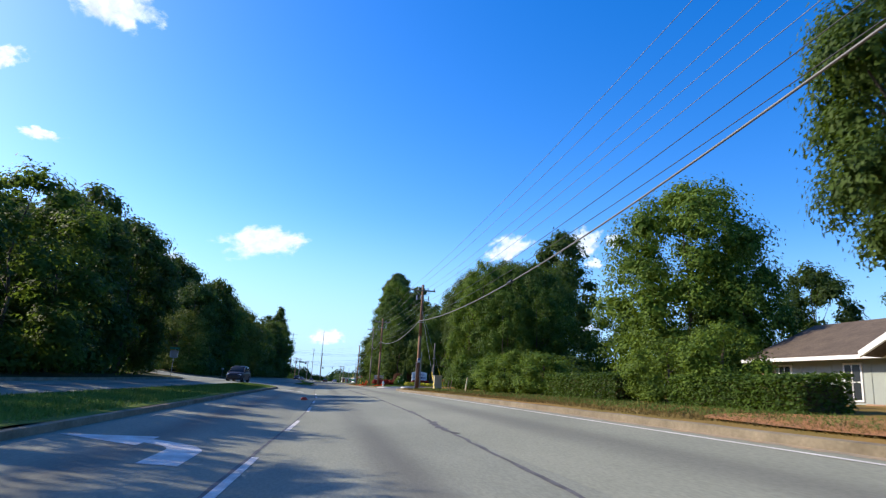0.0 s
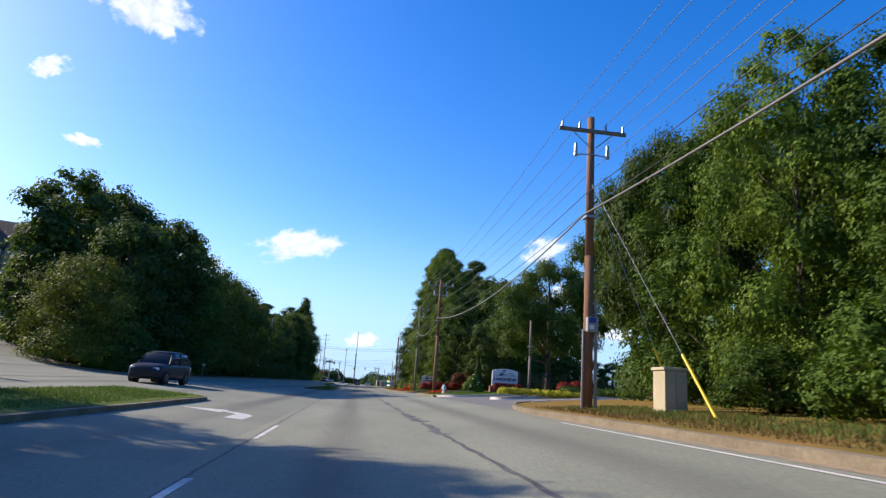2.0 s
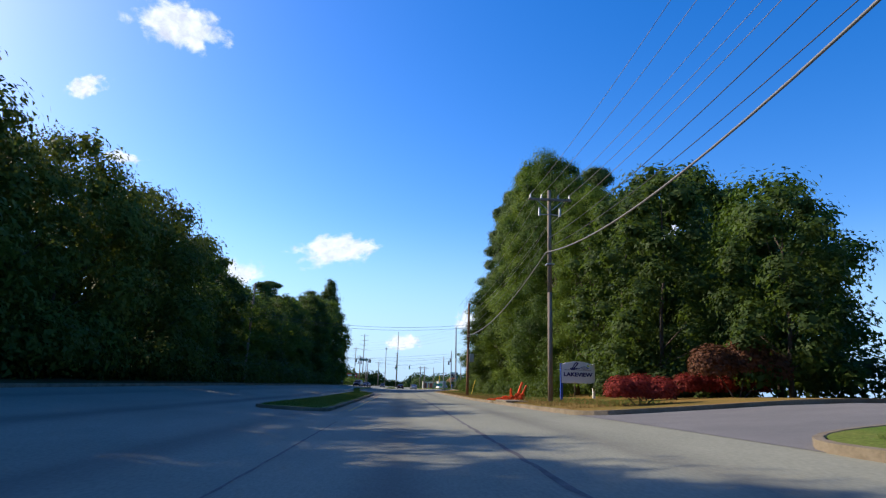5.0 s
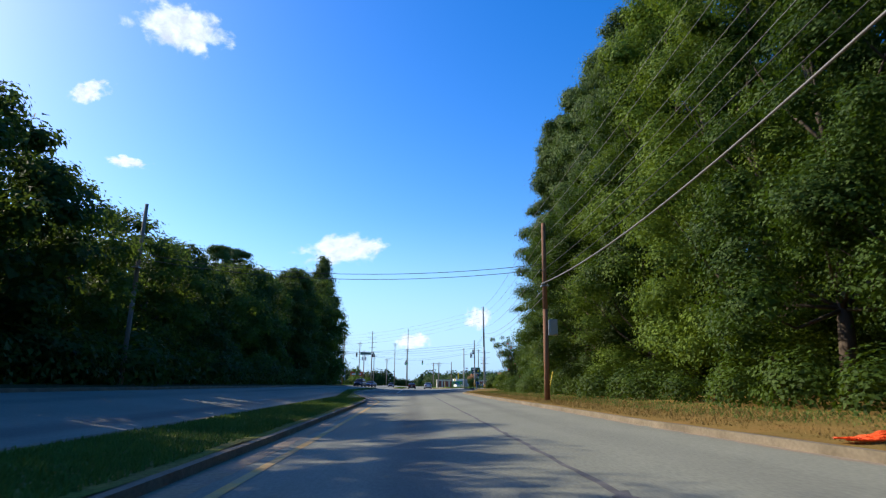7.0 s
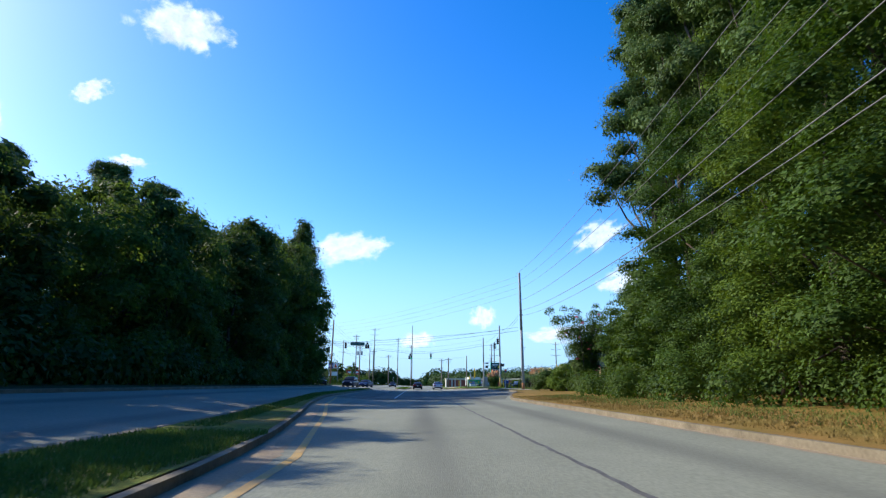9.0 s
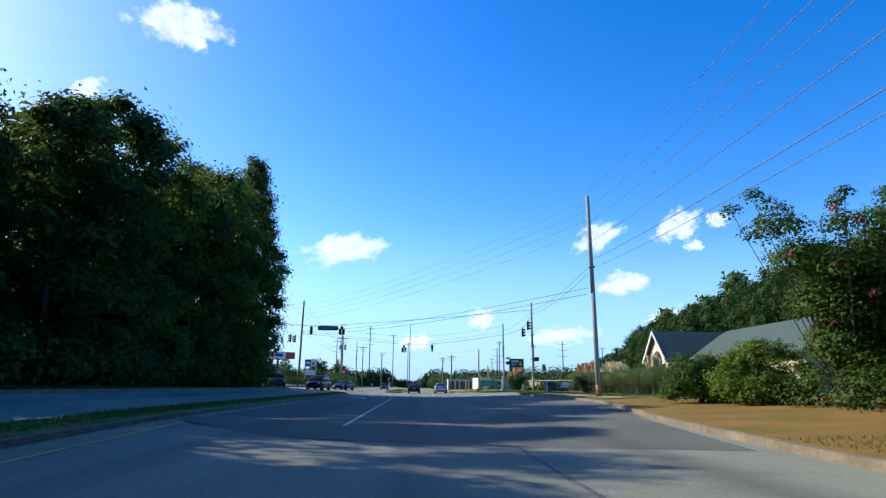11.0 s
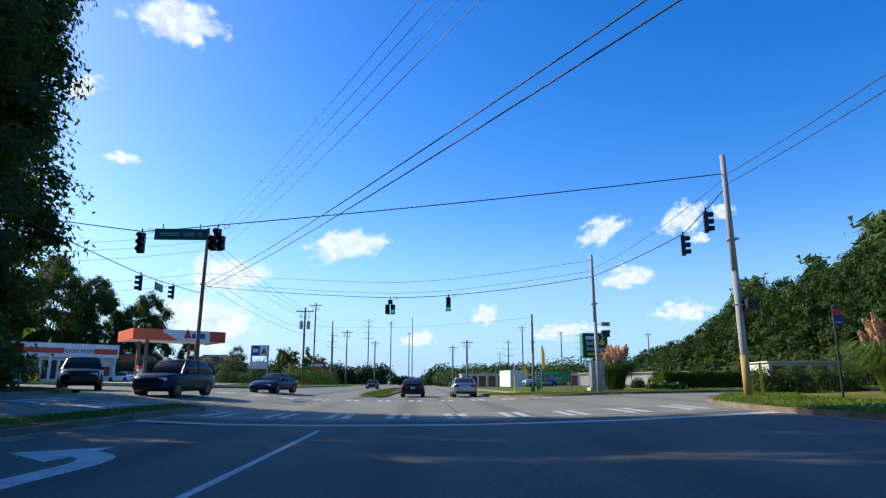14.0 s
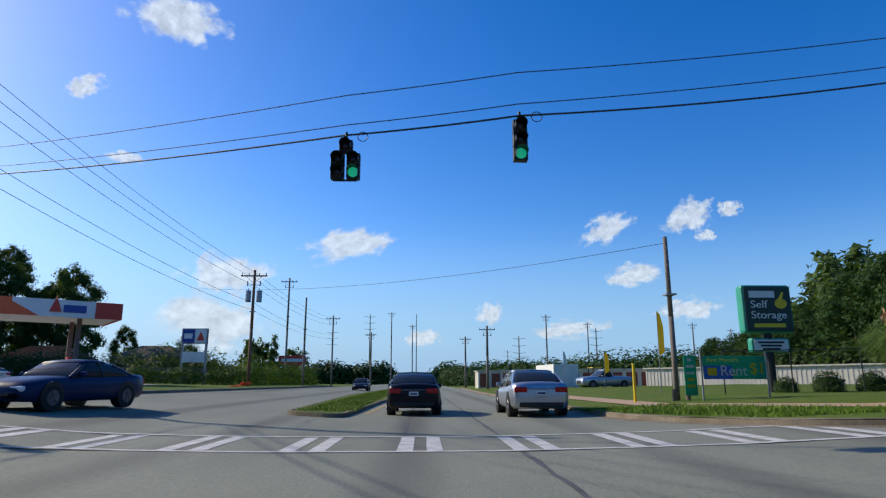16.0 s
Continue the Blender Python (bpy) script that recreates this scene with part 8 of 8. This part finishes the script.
    slab("front_grille", e, BLACK, -w * 0.5, L - 0.2, 0.38, w * 0.5, L + 0.006, nose - 0.27, 0.03)
    plate = slab("licence_plate", e, WHITE, -0.16, -L - 0.03, 0.66, 0.16, -L + 0.02, 0.80, 0.004)
    slab("writing_bar", plate, NAVY, -0.12, -L - 0.036, 0.70, 0.12, -L - 0.03, 0.75)
    slab("rear_trim", e, ALLOY, -0.42, -L - 0.018, tail - 0.2, 0.42, -L + 0.05, tail - 0.17)
    return tagged(e, label, "car")


def paint(name, colour, metal=0.0):
    m = material(name, colour, 0.32, metal, fine=0.02, spec=0.16)
    m.node_tree.nodes["Principled BSDF"].inputs["Coat Weight"].default_value = 0.08
    m.node_tree.nodes["Principled BSDF"].inputs["Coat Roughness"].default_value = 0.05
    return m


BLACK_PAINT, SILVER, BLUE_PAINT, DARK_PAINT = paint("black_car_paint", (0.012, 0.012, 0.014)), paint("silver_car_paint", (0.42, 0.45, 0.50), 0.7), paint("deep_blue_car_paint", (0.015, 0.025, 0.075)), paint("charcoal_car_paint", (0.03, 0.03, 0.036))
car(0.0, 265.0, 0, BLACK_PAINT, "sedan", "black four-door saloon driving away along the road")
car(3.95, 263.0, 0, SILVER, "sedan", "silver four-door saloon driving away along the road")
car(-11.4, 244.5, 172, paint("dark_blue_suv_paint", (0.012, 0.018, 0.04)), "suv", "dark blue four-wheel-drive car coming along the far lanes", 4.8, 1.92, 1.72)
car(-17.2, 247.0, 205, BLACK_PAINT, "suv", "black four-wheel-drive car leaving the crossing", 4.7, 1.9, 1.7)
car(-10.1, 260.0, 168, BLUE_PAINT, "coupe", "deep blue sports coupe coming through the crossing", 4.8, 1.9, 1.37)
car(-10.6, 58, 174, DARK_PAINT, "suv", "dark four-wheel-drive car coming along the shaded road", 4.5, 1.85, 1.75)
car(-7.0, 318, 180, DARK_PAINT, "sedan", "dark saloon coming from the far distance")
car(-38.6, 299, 60, WHITE, "sedan", "white saloon parked at the food store")
car(-49, 288.5, 75, SILVER, "sedan", "silver saloon parked before the food store")
car(-45.6, 290.5, 30, paint("orange_yellow_paint", (0.75, 0.33, 0.02), 0.0), "suv", "orange-yellow van parked before the food store", 4.4, 1.8, 1.8)
car(17.6, 301, 100, SILVER, "pickup", "grey pickup truck parked in the storage yard", 5.2, 1.95, 1.75)


# ---------------------------------------------------------------- far masts and clouds
def mast(x, y, h, arms, label):
    e = empty("transmission_mast", x, y, gz(0, 300))
    part("shaft", rod(bmesh.new(), (0, 0, -0.5), (0, 0, h), 0.55, 0.3, 10), POLE_GREY, e)
    for i in range(arms):
        z = h - 2 - 4.5 * i
        for s in (-1, 1):
            part("arm", rod(bmesh.new(), (0, 0, z), (s * 4.2, 0, z + 0.6), 0.16, 0.1, 6), POLE_GREY, e)
    return tagged(e, label, "mast")


mast(-5.2, 826, 64, 0, "tall slender steel mast on the skyline")
mast(-38, 700, 50, 4, "transmission mast with stacked arms on the skyline")
mast(-68, 720, 40, 3, "transmission mast with stacked arms on the skyline")
mast(62, 640, 30, 3, "transmission mast with stacked arms on the skyline")
mast(112, 640, 35, 3, "transmission mast with stacked arms on the skyline")
mast(90, 900, 34, 3, "transmission mast with stacked arms on the skyline")


def cloud_material(name, seed):
    """Cumulus seen far off: a ragged edge, sunlit billows and greyer shade painted into its glow."""
    m = bpy.data.materials.new(name)
    m.use_nodes = True
    n, l = m.node_tree.nodes, m.node_tree.links
    n.remove(n["Principled BSDF"])
    tc = n.new("ShaderNodeTexCoord")

    def billow(shift, size):
        mp = n.new("ShaderNodeMapping")
        mp.inputs["Location"].default_value = (seed * 3.7, seed * 1.9 + shift, seed)
        mp.inputs["Scale"].default_value = (1.7, 1.0, 1)
        l.new(tc.outputs["Object"], mp.inputs[0])
        t = n.new("ShaderNodeTexNoise")
        t.inputs["Scale"].default_value, t.inputs["Detail"].default_value, t.inputs["Roughness"].default_value = size, 9, 0.58
        t.inputs["Distortion"].default_value = 0.25
        l.new(mp.outputs[0], t.inputs["Vector"])
        return t.outputs[0]

    gr = n.new("ShaderNodeTexGradient")
    gr.gradient_type = "SPHERICAL"
    l.new(tc.outputs["Object"], gr.inputs[0])
    ad = n.new("ShaderNodeMath")
    ad.operation = "MULTIPLY_ADD"
    ad.inputs[1].default_value = 1.35
    l.new(billow(0, 1.9), ad.inputs[0])
    l.new(gr.outputs[0], ad.inputs[2])
    mr = n.new("ShaderNodeMapRange")
    mr.interpolation_type = "SMOOTHSTEP"
    mr.inputs[1].default_value, mr.inputs[2].default_value = 0.98, 1.36
    l.new(ad.outputs[0], mr.inputs[0])
    sh = n.new("ShaderNodeMapRange")
    sh.inputs[1].default_value, sh.inputs[2].default_value, sh.inputs[3].default_value, sh.inputs[4].default_value = 0.3, 0.68, 0.62, 0.96
    l.new(billow(0.35, 3.2), sh.inputs[0])
    em = n.new("ShaderNodeEmission")
    em.inputs[0].default_value = (0.80, 0.90, 1.0, 1)
    l.new(sh.outputs[0], em.inputs[1])
    tr = n.new("ShaderNodeBsdfTransparent")
    mx = n.new("ShaderNodeMixShader")
    mr.inputs[4].default_value = 0.85
    l.new(mr.outputs[0], mx.inputs[0])
    l.new(tr.outputs[0], mx.inputs[1])
    l.new(em.outputs[0], mx.inputs[2])
    l.new(mx.outputs[0], n["Material Output"].inputs[0])
    return m


CLOUD_EYE, CLOUD_FAR = Vector((0, 170, 1.1)), 4400


def cloud(az, el, wide, high, tilt, seed):
    """A far cloud: az, el of its middle and its half sizes, all in degrees; az to the left is positive."""
    a, b = radians(az), radians(el)
    d = Vector((-math.sin(a) * math.cos(b), math.cos(a) * math.cos(b), math.sin(b)))
    me = bpy.data.meshes.new("cloud")
    me.from_pydata([(-1, -1, 0), (1, -1, 0), (1, 1, 0), (-1, 1, 0)], [], [(0, 1, 2, 3)])
    me.materials.append(cloud_material("cloud_glow", seed))
    ob = new("cloud_backdrop", me)
    k = CLOUD_FAR * math.tan(radians(1))
    ob.matrix_world = look(CLOUD_EYE + d * CLOUD_FAR, CLOUD_EYE, -tilt) @ Matrix.Rotation(math.pi, 4, "Y") @ Matrix.Diagonal((wide * k, high * k, 1, 1))
    return tagged(ob, "small white fair-weather cloud in the blue sky", "cloud", "", "structure")


for i, c in enumerate((
    (6.9, 12.15, 6.2, 2.3, 10),
    (-16.7, 13.2, 3.9, 1.8, 24),
    (-23.8, 13.8, 3.2, 1.9, 14),
    (-27.0, 14.1, 1.6, 1.2, 0),
    (-18.71, 9.18, 4.07, 1.56, 4),
    (-23.31, 6.03, 3.59, 1.43, 2),
    (-6.13, 6.03, 2.04, 1.56, 5),
    (-13.14, 4.52, 4.79, 1.30, 4),
    (17.16, 9.12, 5.69, 3.13, 5),
    (23.0, 29.6, 5.6, 3.0, -5),
    (29.6, 23.0, 2.6, 1.3, 28),
    (26.0, 18.0, 2.6, 0.8, 3),
    (18.26, 5.18, 7.79, 3.91, 0),
    (-0.06, 3.89, 2.70, 1.17, 0),
    (-25.0, 12.1, 1.4, 0.8, 0),
    (36.5, 19.5, 2.2, 2.4, 0),
)):
    cloud(*c, i + 1)
